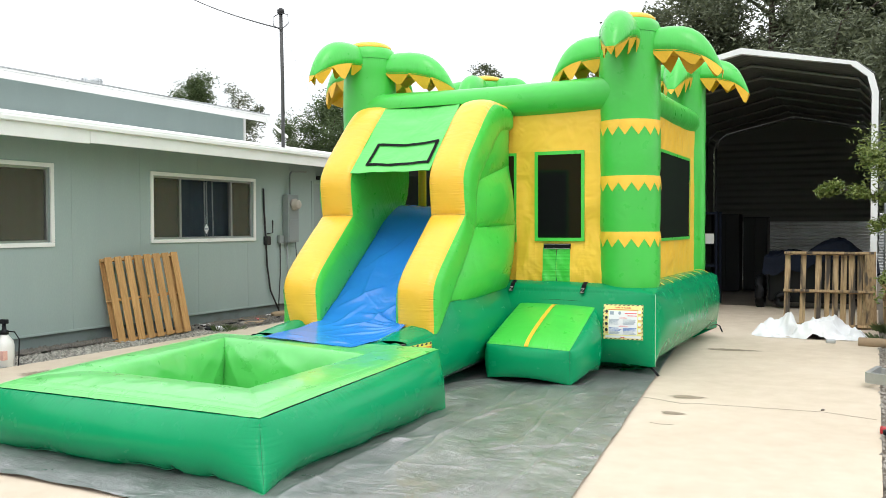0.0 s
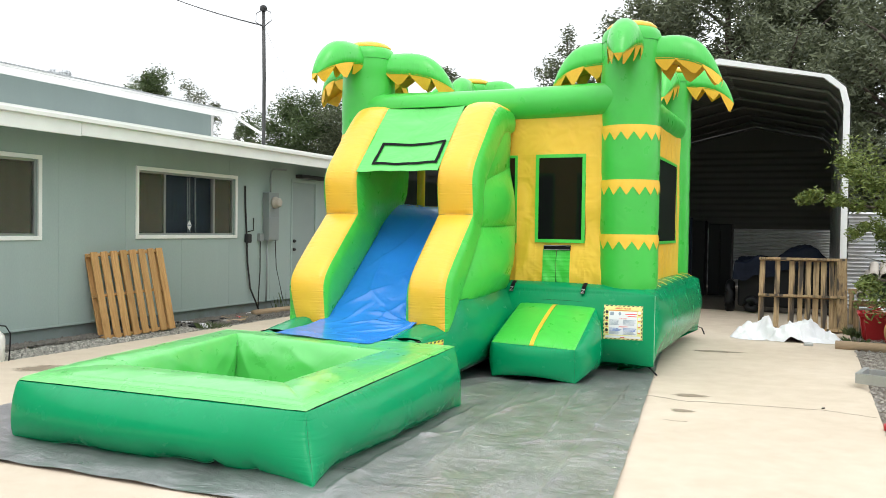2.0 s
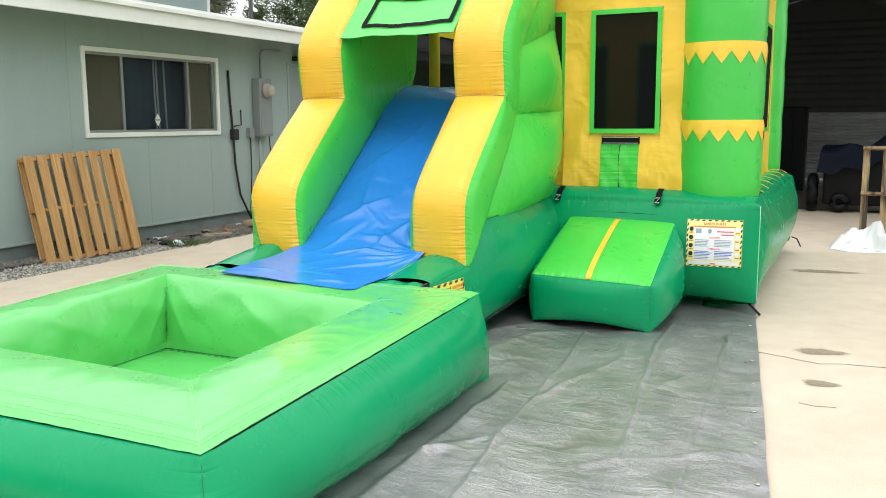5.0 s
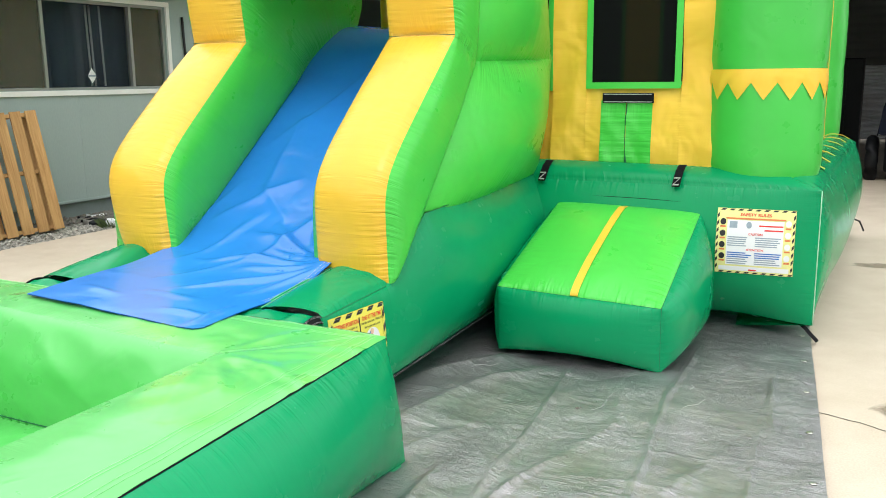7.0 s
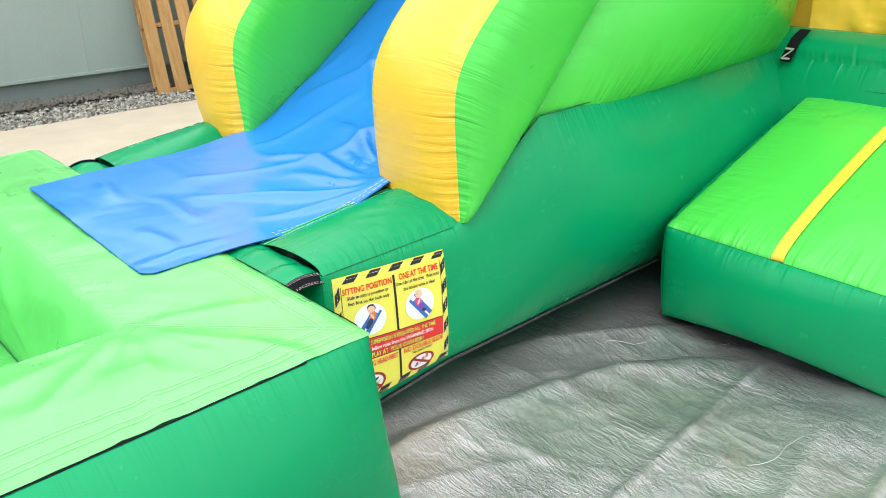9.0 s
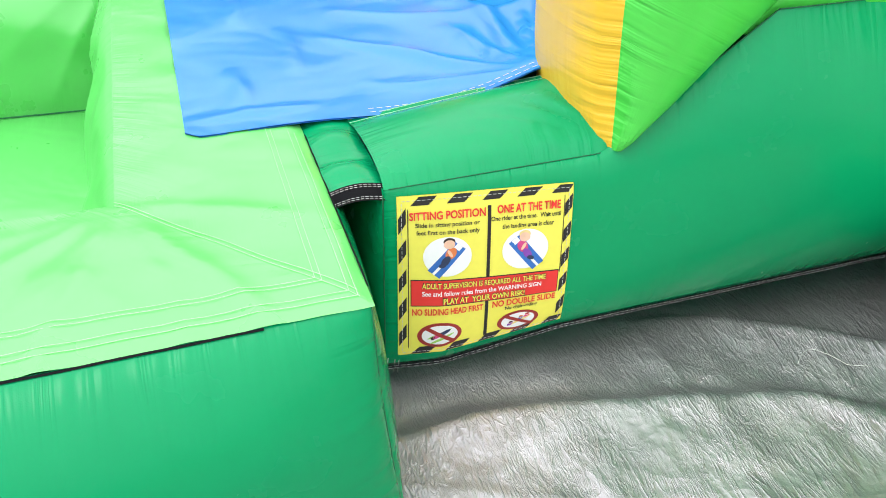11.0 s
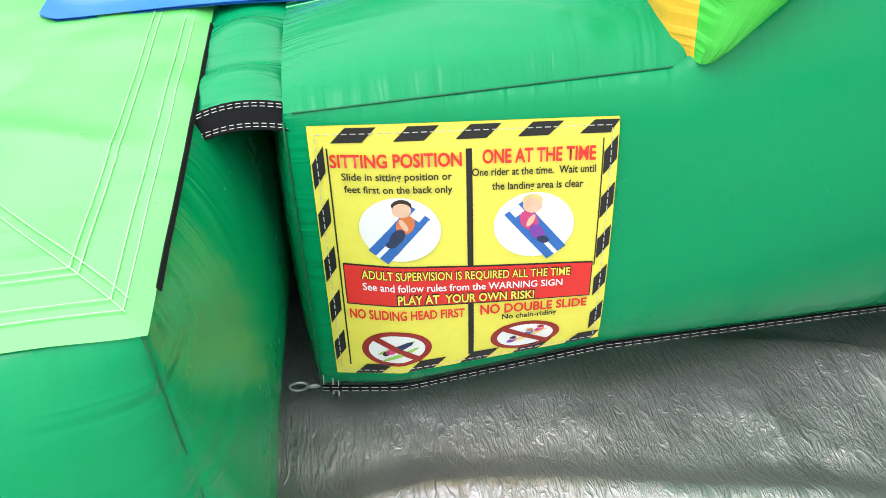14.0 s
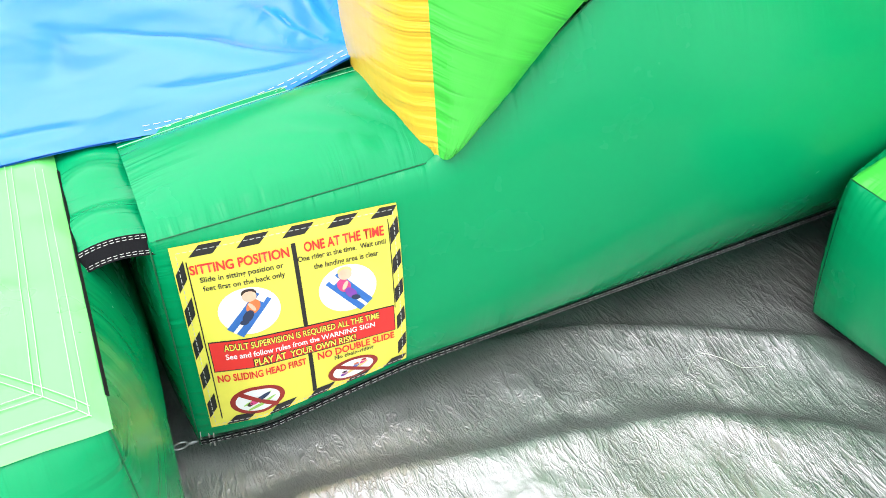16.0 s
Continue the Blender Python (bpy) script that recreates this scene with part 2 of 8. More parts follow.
TARP = tarp_material()
BRASS = plain("grommet_metal", (0.62, 0.60, 0.55), 0.35, 0.9, bump=0)
STEEL = plain("galvanised_steel", (0.50, 0.52, 0.53), 0.42, 0.8, var=0.1)
DARKSTEEL = plain("carport_dark_steel", (0.17, 0.175, 0.175), 0.5, 0.5, var=0.15)
SIDING = plain("grey_siding_paint", (0.328, 0.405, 0.390), 0.62, var=0.07, scale=1.2, fine=90, bump=0.12, stretch=(1, 1, 0.25), dirt=(0.295, 0.362, 0.355))
PLINTH = plain("grey_plinth_paint", (0.19, 0.225, 0.23), 0.7, var=0.12, dirt=(0.13, 0.13, 0.12))
WHITEPAINT = plain("white_trim_paint", (0.80, 0.80, 0.78), 0.5, var=0.05, bump=0.05)
ROOFWHITE = plain("white_roof_coating", (0.82, 0.83, 0.82), 0.7, var=0.05, scale=1.0, dirt=(0.66, 0.66, 0.63))
ALU = plain("aluminium_frame", (0.42, 0.43, 0.42), 0.4, 0.7, var=0.08)
SCREEN = net("insect_screen", 0.4, (0.12, 0.118, 0.088))
CURTAIN = plain("dark_curtain", (0.065, 0.10, 0.14), 0.9, var=0.2)
CURTAINPALE = plain("pale_curtain_lining", (0.60, 0.66, 0.70), 0.9, var=0.1)
METERGREY = plain("meter_box_grey", (0.27, 0.30, 0.30), 0.5, 0.2, var=0.08)
CABLE = plain("black_cable", (0.015, 0.015, 0.016), 0.6, bump=0)


def glass_material():
    m, n, l, b = nodes_of("window_glass")
    b.inputs["Base Color"].default_value = (0.02, 0.026, 0.03, 1)
    b.inputs["Roughness"].default_value = 0.04
    b.inputs["Alpha"].default_value = 0.25
    return m


GLASS = glass_material()


def wood(name, a, c, piece=0.3, dirt=None):
    m, n, l, b = nodes_of(name)
    mp = n.new("ShaderNodeMapping")
    mp.inputs["Scale"].default_value = (30, 30, 2.2)
    l.new(coords(n), mp.inputs[0])
    info = n.new("ShaderNodeObjectInfo")
    sh = n.new("ShaderNodeVectorMath")
    sh.operation = "ADD"
    l.new(mp.outputs[0], sh.inputs[0])
    cx = n.new("ShaderNodeCombineXYZ")
    l.new(math_node(n, l, "MULTIPLY", info.outputs["Random"], 40.0), cx.inputs[2])
    l.new(cx.outputs[0], sh.inputs[1])
    g = noise_node(n, l, sh.outputs[0], 1.0, 5, 0.6, 1.0)
    col = ramp_node(n, l, g, [(0.25, a), (0.7, c)])
    col = mix_node(n, l, 1.0, col, ramp_node(n, l, info.outputs["Random"], [(0, (1 - piece, 1 - piece * 1.05, 1 - piece * 1.15)), (1, (1, 1, 1))]), "MULTIPLY")
    if dirt:
        f = ramp_node(n, l, noise_node(n, l, sh.outputs[0], 0.35, 4, 0.6), [(0.5, (0, 0, 0)), (0.62, (1, 1, 1))])
        col = mix_node(n, l, f, col, dirt)
    l.new(col, b.inputs["Base Color"])
    b.inputs["Roughness"].default_value = 0.8
    l.new(bump_node(n, l, g, 0.3, 0.004), b.inputs["Normal"])
    return m


PINE = wood("new_pine", (0.36, 0.18, 0.06), (0.62, 0.37, 0.15), 0.22)
OLDWOOD = wood("weathered_wood", (0.30, 0.19, 0.09), (0.64, 0.47, 0.27), 0.45, (0.06, 0.048, 0.038))
BARK = plain("tree_bark", (0.09, 0.07, 0.055), 0.95, var=0.3, fine=25, bump=0.6, dist=0.03, stretch=(6, 6, 1))


def leaf_material(name, a, c):
    m, n, l, b = nodes_of(name)
    g = n.new("ShaderNodeNewGeometry")
    l.new(ramp_node(n, l, g.outputs["Random Per Island"], [(0.0, a), (1.0, c)]), b.inputs["Base Color"])
    b.inputs["Roughness"].default_value = 0.6
    tr, mx = n.new("ShaderNodeBsdfTranslucent"), n.new("ShaderNodeMixShader")
    tr.inputs[0].default_value = (*c, 1)
    mx.inputs[0].default_value = 0.2
    l.new(b.outputs[0], mx.inputs[1]), l.new(tr.outputs[0], mx.inputs[2])
    l.new(mx.outputs[0], n["Material Output"].inputs[0])
    return m


LEAF_DARK = leaf_material("dark_foliage", (0.042, 0.056, 0.032), (0.18, 0.205, 0.115))
LEAF_MID = leaf_material("mid_foliage", (0.04, 0.07, 0.028), (0.12, 0.17, 0.06))
LEAF_BRIGHT = leaf_material("citrus_foliage", (0.06, 0.10, 0.02), (0.22, 0.27, 0.07))
WHITECLOTH = plain("white_sheet_vinyl", (0.77, 0.78, 0.80), 0.5, var=0.04, bump=0.1)
RED = plain("red_plastic", (0.42, 0.015, 0.02), 0.4, var=0.12)
CARD = plain("brown_cardboard", (0.33, 0.24, 0.15), 0.85, var=0.15)
PVC = plain("grey_beige_pipe", (0.42, 0.38, 0.33), 0.6, var=0.12)
DARKBLUE = plain("dark_blue_cover", (0.007, 0.011, 0.024), 0.7, var=0.3, fine=20, bump=0.4, dist=0.02, spec=0.15)
BLACKBOX = plain("black_plastic", (0.007, 0.008, 0.010), 0.55, var=0.2, spec=0.25)
BLUEPLASTIC = plain("blue_plastic", (0.01, 0.03, 0.14), 0.4)
CARPORT = plain("carport_sheet_metal", (0.12, 0.125, 0.118), 0.6, 0.0, var=0.1, scale=1.0)
WHITEMETAL = plain("white_painted_steel", (0.80, 0.81, 0.82), 0.4, 0.0, var=0.04, bump=0.04)
FENCE = plain("corrugated_steel", (0.58, 0.60, 0.61), 0.4, 0.5, var=0.12, dirt=(0.42, 0.40, 0.37))
JUG = plain("milky_plastic", (0.72, 0.72, 0.69), 0.35, var=0.06)
PALEPINK = plain("faded_label", (0.72, 0.42, 0.36), 0.6)
FARWALL = plain("painted_door", (0.27, 0.325, 0.318), 0.55, var=0.06)
SIGN_Y = plain("sign_yellow", (0.80, 0.74, 0.10), 0.42, var=0.05, bump=0.05)
# paler than SIGN_Y: the gloss that washes this label out is in the colour
LABEL_Y = plain("label_pale_yellow", (0.80, 0.78, 0.30), 0.4, var=0.05, bump=0.05)
SIGN_K = plain("sign_black", (0.012, 0.012, 0.012), 0.45, bump=0)
SIGN_R = plain("sign_red", (0.72, 0.03, 0.025), 0.45, var=0.04, bump=0)
SIGN_DR = plain("sign_dark_red", (0.30, 0.025, 0.02), 0.45, bump=0)
SIGN_W = plain("sign_white", (0.80, 0.81, 0.82), 0.45, var=0.03, bump=0)
SIGN_B = plain("sign_blue", (0.03, 0.15, 0.50), 0.45, bump=0)
SIGN_O = plain("sign_orange", (0.72, 0.20, 0.06), 0.45, bump=0)
SIGN_P = plain("sign_pink", (0.62, 0.06, 0.22), 0.45, bump=0)
SIGN_G = plain("sign_grey", (0.30, 0.36, 0.42), 0.45, bump=0)
SIGN_LG = plain("sign_light_green", (0.30, 0.55, 0.12), 0.45, bump=0)
SIGN_F = plain("sign_peach", (0.78, 0.50, 0.36), 0.45, bump=0)
SIGN_H = plain("sign_dark_brown", (0.035, 0.018, 0.012), 0.45, bump=0)
SIGN_N = plain("sign_navy", (0.02, 0.035, 0.09), 0.45, bump=0)
SIGN_V = plain("sign_violet", (0.22, 0.06, 0.40), 0.45, bump=0)
SIGN_BL = plain("sign_straw", (0.80, 0.62, 0.25), 0.45, bump=0)


# ---- builders ----
def thing(name, at, label, category, group="", kind=""):
    """An Empty at the base of a thing, to which its parts are parented."""
    ob = new(name)
    ob.empty_display_size = 0.1
    ob.location = at
    bpy.context.view_layer.update()
    return tagged(ob, label, category, group, kind)


def mesh_from(name, bm, mats, smooth=True, origin=(0, 0, 0)):
    me = bpy.data.meshes.new(name)
    bmesh.ops.translate(bm, vec=-Vector(origin), verts=bm.verts)
    bm.to_mesh(me)
    bm.free()
    for m in mats if isinstance(mats, (list, tuple)) else [mats]:
        me.materials.append(m)
    if smooth:
        me.polygons.foreach_set("use_smooth", [True] * len(me.polygons))
    return me


def part(name, bm, mats, parent, label="", smooth=True, kind=""):
    """One mesh, built in the world's metres, as a part of a thing or of a part."""
    top = parent
    while top.parent:
        top = top.parent
    ob = new(name, mesh_from(name, bm, mats, smooth, top.location))
    ob.parent = parent
    return tagged(ob, label, "", "", kind)


def solo(name, bm, mats, label, category, kind="", smooth=True, at=(0, 0, 0)):
    ob = new(name, mesh_from(name, bm, mats, smooth, at))
    ob.location = at
    return tagged(ob, label, category, "", kind)


def V(*a):
    return Vector(a)


def box(bm, lo, hi, bevel=0.0, mat=0, m=None):
    """A box from corner to corner, with rounded edges."""
    r = bmesh.ops.create_cube(bm, size=1)
    vs = r["verts"]
    for v in vs:
        v.co = V(*[(lo[i] + hi[i]) / 2 + v.co[i] * (hi[i] - lo[i]) for i in range(3)])
    fs = list({f for v in vs for f in v.link_faces})
    for f in fs:
        f.material_index = mat
    if bevel:
        es = list({e for f in fs for e in f.edges})
        r2 = bmesh.ops.bevel(bm, geom=es, offset=bevel, segments=2, affect="EDGES", profile=0.5)
        vs = list({v for f in r2["faces"] for v in f.verts} | {v for v in vs if v.is_valid})
    if m is not None:
        bmesh.ops.transform(bm, matrix=m, verts=[v for v in vs if v.is_valid])
    return vs


def tube(bm, pts, r, seg=10, mat=0, caps=True, radii=None):
    """A round bar along a line of points."""
    rings, up = [], V(0, 0, 1)
    pts = [Vector(p) for p in pts]
    for i, p in enumerate(pts):
        d = (pts[min(i + 1, len(pts) - 1)] - pts[max(i - 1, 0)]).normalized()
        a = d.cross(up if abs(d.z) < 0.95 else V(1, 0, 0)).normalized()
        b = d.cross(a).normalized()
        k = radii[i] if radii else r
        rings.append([bm.verts.new(p + (a * math.cos(t) + b * math.sin(t)) * k) for t in (2 * math.pi * j / seg for j in range(seg))])
    for a, b in zip(rings, rings[1:]):
        for j in range(seg):
            bm.faces.new((a[j], a[(j + 1) % seg], b[(j + 1) % seg], b[j])).material_index = mat
    if caps:
        bm.faces.new(list(reversed(rings[0]))).material_index = mat
        bm.faces.new(rings[-1]).material_index = mat


def lathe(bm, at, prof, seg=24, mat=0, axis=None):
    """A turned body: (radius, height) rows round an upright axis."""
    rings = []
    for r, z in prof:
        rings.append([bm.verts.new(V(at[0] + r * math.cos(2 * math.pi * j / seg), at[1] + r * math.sin(2 * math.pi * j / seg), at[2] + z)) for j in range(seg)])
    for a, b in zip(rings, rings[1:]):
        for j in range(seg):
            bm.faces.new((a[j], a[(j + 1) % seg], b[(j + 1) % seg], b[j])).material_index = mat
    bm.faces.new(list(reversed(rings[0]))).material_index = mat
    bm.faces.new(rings[-1]).material_index = mat
    if axis is not None:
        bmesh.ops.transform(bm, matrix=axis, verts=[v for r in rings for v in r])


def layers(bm):
    return (bm.loops.layers.uv.get("pos") or bm.loops.layers.uv.new("pos"), bm.loops.layers.uv.get("edge") or bm.loops.layers.uv.new("edge"))


def skin(bm, f, nu, nv, lu, lv, mat=0, seams=(1, 1, 1, 1), spaced=True, flip=False, u01=(0, 1), v01=(0, 1)):
    """A patch of cloth from f(u, v). seams: which of the edges u0, u1, v0, v1 are sewn, so that puckers run from them. lu, lv: its size."""
    pos, edge = layers(bm)

    def steps(k, a, b):
        return [a + (b - a) * ((1 - math.cos(math.pi * i / k)) / 2 if spaced else i / k) for i in range(k + 1)]

    us, vs = steps(nu, *u01), steps(nv, *v01)
    grid = [[bm.verts.new(f(u, v)) for v in vs] for u in us]
    for i in range(nu):
        for j in range(nv):
            ids = [(i, j), (i + 1, j), (i + 1, j + 1), (i, j + 1)]
            if flip:
                ids.reverse()
            try:
                fc = bm.faces.new([grid[a][b] for a, b in ids])
            except ValueError:
                continue
            fc.material_index = mat
            for lp, (a, b) in zip(fc.loops, ids):
                u, v = us[a], vs[b]
                lp[pos].uv = (u * lu, v * lv)
                du = min([9.0] + [d for s, d in ((seams[0], u * lu), (seams[1], (1 - u) * lu)) if s])
                dv = min([9.0] + [d for s, d in ((seams[2], v * lv), (seams[3], (1 - v) * lv)) if s])
                lp[edge].uv = (du, dv)
    return grid


def hump(t, p=2.6):
    """0 at both ends, 1 in the middle, steep at the ends as a blown-up cushion is."""
    return max(0.0, 1 - abs(2 * t - 1) ** p) ** 0.5


def swell(t):
    """0 at both ends, 1 in the middle, evenly round as the side of a tube."""
    return max(0.0, 1 - (2 * t - 1) ** 2) ** 0.75


def quad(a, b, c, d, bulge=0.0, wob=0.0, hu=True, hv=True, seed=0.0):
    """u runs from a to b, v from a to d; the face swells to the side of (b - a) x (d - a)."""
    a, b, c, d = (Vector(p) for p in (a, b, c, d))
    nrm = (b - a + c - d).cross(d - a + c - b).normalized()

    def f(u, v):
        p = a * (1 - u) * (1 - v) + b * u * (1 - v) + c * u * v + d * (1 - u) * v
        k = bulge * (hump(u) if hu else 1) * (hump(v) if hv else 1)
        if wob:
            k += wob * noise.noise(p * 2.3 + V(seed, seed, 0))
        return p + nrm * k

    return f


def quad_skin(bm, a, b, c, d, bulge=0.0, nu=14, nv=10, mat=0, seams=(1, 1, 1, 1), wob=0.0, hu=True, hv=True):
    a, b, c, d = (Vector(p) for p in (a, b, c, d))
    f = quad(a, b, c, d, bulge, wob, hu, hv)
    skin(bm, f, nu, nv, ((b - a).length + (c - d).length) / 2, ((d - a).length + (c - b).length) / 2, mat, seams)
    return f


def weld(bm, d=0.003):
    bmesh.ops.remove_doubles(bm, verts=bm.verts, dist=d)
    bmesh.ops.recalc_face_normals(bm, faces=bm.faces)
    return bm


def strip(bm, pts, width_dir, w, lift, thick=0.003, mat=0):
    """A flat band of width w along points, with a little thickness."""
    wd, lf = Vector(width_dir).normalized() * w / 2, Vector(lift).normalized() * thick
    rows = [[bm.verts.new(Vector(p) + s * wd + k * lf) for s, k in ((-1, 0), (1, 0), (1, 1), (-1, 1))] for p in pts]
    for a, b in zip(rows, rows[1:]):
        for j in range(4):
            bm.faces.new((a[j], a[(j + 1) % 4], b[(j + 1) % 4], b[j])).material_index = mat
    bm.faces.new(rows[0]).material_index = mat
    bm.faces.new(list(reversed(rows[-1]))).material_index = mat


# ---- ground, driveway, gravel ----
bm = bmesh.new()
bmesh.ops.create_grid(bm, x_segments=60, y_segments=60, size=400)
for v in bm.verts:
    v.co.z = -0.05
solo("ground", bm, DIRT, "brown packed dirt ground with sparse litter", "ground", "structure")

DRIVE_L, DRIVE_R, JOINT = -8.25, 0.63, 8.24
drive = thing("driveway", (-4, 8, 0), "pale beige concrete driveway with a cracked joint and damp stains", "driveway", kind="structure")
for y0, y1 in ((-14, JOINT), (JOINT, 18.4)):
    bm = bmesh.new()
    n_x = 60
    top0, top1, low0, low1 = [], [], [], []
    for i in range(n_x + 1):
        x = DRIVE_L + (DRIVE_R - DRIVE_L) * i / n_x
        wave = 0.03 * math.sin(x * 1.7) + 0.012 * noise.noise(V(x * 5, 0, 0))
        j0, j1 = (wave if y0 > 0 else 0), (wave if y1 < 20 else 0)
        top0.append(bm.verts.new((x, y0 + j0, 0))), top1.append(bm.verts.new((x, y1 + j1, 0)))
        low0.append(bm.verts.new((x, y0 + j0, -0.12))), low1.append(bm.verts.new((x, y1 + j1, -0.12)))
    for i in range(n_x):
        bm.faces.new((top0[i], top0[i + 1], top1[i + 1], top1[i]))
        bm.faces.new((low0[i], low0[i + 1], top0[i + 1], top0[i]))
        bm.faces.new((top1[i], top1[i + 1], low1[i + 1], low1[i]))
    bm.faces.new((low0[0], top0[0], top1[0], low1[0]))
    bm.faces.new((top0[-1], low0[-1], low1[-1], top1[-1]))
    part("slab", bm, CONCRETE, drive, smooth=False)
for cx, cy, sx, sy, tilt in ((-1.02, 11.88, 0.42, 0.11, 0.1), (-0.96, 8.55, 0.21, 0.10, 0.1), (-0.935, 7.79, 0.13, 0.08, 0.05), (-7.4, 6.95, 0.40, 0.25, 0.3)):
    bm = bmesh.new()
    _, edge = layers(bm)
    hub = bm.verts.new((cx, cy, 0.004))
    rim = [bm.verts.new((cx + sx * math.cos(t) * (1 + 0.3 * noise.noise(V(math.cos(t) * 2.5, math.sin(t) * 2.5 + cx, cy))), cy + sy * math.sin(t) * (1 - 0.45 * math.cos(t)) + tilt * sx * math.cos(t), 0.004)) for t in (2 * math.pi * k / 48 for k in range(48))]
    for a, b in zip(rim, rim[1:] + rim[:1]):
        f = bm.faces.new((hub, a, b))
        for lp in f.loops:
            lp[edge].uv = (0.0 if lp.vert is hub else 1.0, 0.0)
    part("stain", bm, STAIN, drive, "dark damp stain", smooth=False)

# the dirt-filled joint, a wandering crack on the open side of the drive, and a hair crack before it
for way, w in (([(-1.9, 8.36), (-1.33, 8.375), (-1.17, 8.33), (-1.10, 8.287), (-0.957, 8.243), (-0.835, 8.297), (-0.59, 8.309), (-0.2, 8.35), (0.19, 8.39), (0.62, 8.245)], 0.005), ([(-1.04, 7.37), (-0.95, 7.345), (-0.83, 7.365)], 0.004)):
    bm = bmesh.new()
    run = []
    for (x0, y0), (x1, y1) in zip(way, way[1:]):
        steps_n = max(3, int((x1 - x0) / 0.02))
        run += [V(x0 + (x1 - x0) * k / steps_n, y0 + (y1 - y0) * k / steps_n, 0.0015) for k in range(steps_n)]
    strip(bm, [q + V(0, 0.010 * noise.noise(q * 14) + 0.005 * noise.noise(q * 40), 0) for q in run], (0, 1, 0), w, (0, 0, 1), 0.001)
    part("joint", bm, CRACK, drive, "dark dirt-filled crack", smooth=False)


def stones(name, x0, x1, y0, y1, count, mat, label, size, z=-0.03, seed=1):
    r = random.Random(seed)
    vs, fs = [], []
    for _ in range(count):
        x, y = r.uniform(x0, x1), r.uniform(y0, y1)
        s = size * r.uniform(0.5, 1.4)
        a = r.uniform(0, 6.3)
        k = len(vs)
        zz = z + r.uniform(0, 0.035)
        for j in range(5):
            t = a + j * 1.2566
            q = s * r.uniform(0.7, 1.1)
            vs.append((x + q * math.cos(t), y + q * math.sin(t) * r.uniform(0.6, 1), zz))
        vs.append((x + r.uniform(-s, s) * 0.3, y + r.uniform(-s, s) * 0.3, zz + s * r.uniform(0.4, 0.9)))
        fs += [(k + j, k + (j + 1) % 5, k + 5) for j in range(5)]
    me = bpy.data.meshes.new(name)
    me.from_pydata(vs, [], fs)
    me.materials.append(mat)
    return tagged(new(name, me), label, "gravel", "", "stuff")


stones("gravel", -9.08, -8.23, 4.5, 16, 24000, GRAVEL, "loose grey crushed gravel beside the house wall", 0.017)
stones("leaf_litter", -9.10, -8.84, 4.5, 16, 11000, LITTERSOIL, "dark dry leaf litter along the foot of the wall", 0.024, z=0.0, seed=8)
stones("leaf_litter", -8.9, -8.3, 10.9, 13.6, 4200, LITTERSOIL, "scattered dark leaf litter on the gravel", 0.02, z=-0.005, seed=9)
stones("gravel", 0.62, 2.6, 3.5, 14.5, 16000, PEBBLE, "brown and grey gravel along the driveway", 0.019, seed=3)

# ---- tarp under the inflatable ----
TARP_X0, TARP_Y0, TARP_Y1 = -6.2, 4.08, 13.0


def tarp_right(y):
    return -0.99 - (y - 5.24) * 0.112


# middle x and y, direction, half length, height and width of short sharp creases
TARP_CREASES = [(-2.28, 7.08, 1.38, 0.36, 0.026, 0.016), (-2.33, 6.18, 1.72, 0.2, 0.018, 0.014), (-2.85, 8.0, 0.86, 0.4, 0.010, 0.018), (-3.02, 7.81, 0.05, 0.3, 0.010, 0.016), (-2.75, 7.3, 1.15, 0.3, 0.010, 0.02), (-2.7, 8.5, 0.5, 0.3, 0.010, 0.02), (-1.7, 7.5, 1.3, 0.5, 0.010, 0.03), (-1.6, 6.2, 0.6, 0.5, 0.012, 0.025), (-2.62, 7.55, 0.4, 0.25, 0.009, 0.016), (-2.2, 7.75, 0.2, 0.2, 0.008, 0.016), (-1.52, 8.3, 1.7, 0.5, 0.012, 0.02), (-2.1, 5.4, 0.35, 0.5, 0.012, 0.03), (-2.55, 5.9, 0.9, 0.4, 0.014, 0.02), (-1.75, 7.0, 0.1, 0.3, 0.008, 0.02)]
# long folds: way points, height, how far they fall off to the drive's side and to the slide's side
TARP_FOLDS = [([(5.0, -2.20), (5.5, -2.24), (6.64, -2.35), (7.6, -2.42), (8.7, -2.54)], 0.012, 0.035, 0.02), ([(6.0, -1.72), (6.73, -1.79), (7.26, -1.87), (8.2, -1.97), (9.2, -2.0)], 0.011, 0.02, 0.03), ([(4.6, -1.35), (6.5, -1.47), (8.9, -1.57)], 0.006, 0.02, 0.02), ([(7.0, -2.97), (7.3, -2.96), (7.63, -2.90), (8.1, -2.80), (8.32, -2.66), (8.5, -2.52)], 0.040, 0.34, 0.08), ([(7.7, -3.2), (7.92, -3.16), (8.18, -3.04), (8.45, -2.88), (8.6, -2.8)], 0.035, 0.22, 0.06), ([(4.3, -2.50), (5.5, -2.58), (6.7, -2.56), (7.2, -2.6)], 0.022, 0.12, 0.05), ([(7.3, -2.2), (7.8, -2.1), (8.4, -2.22)], 0.022, 0.2, 0.12)]


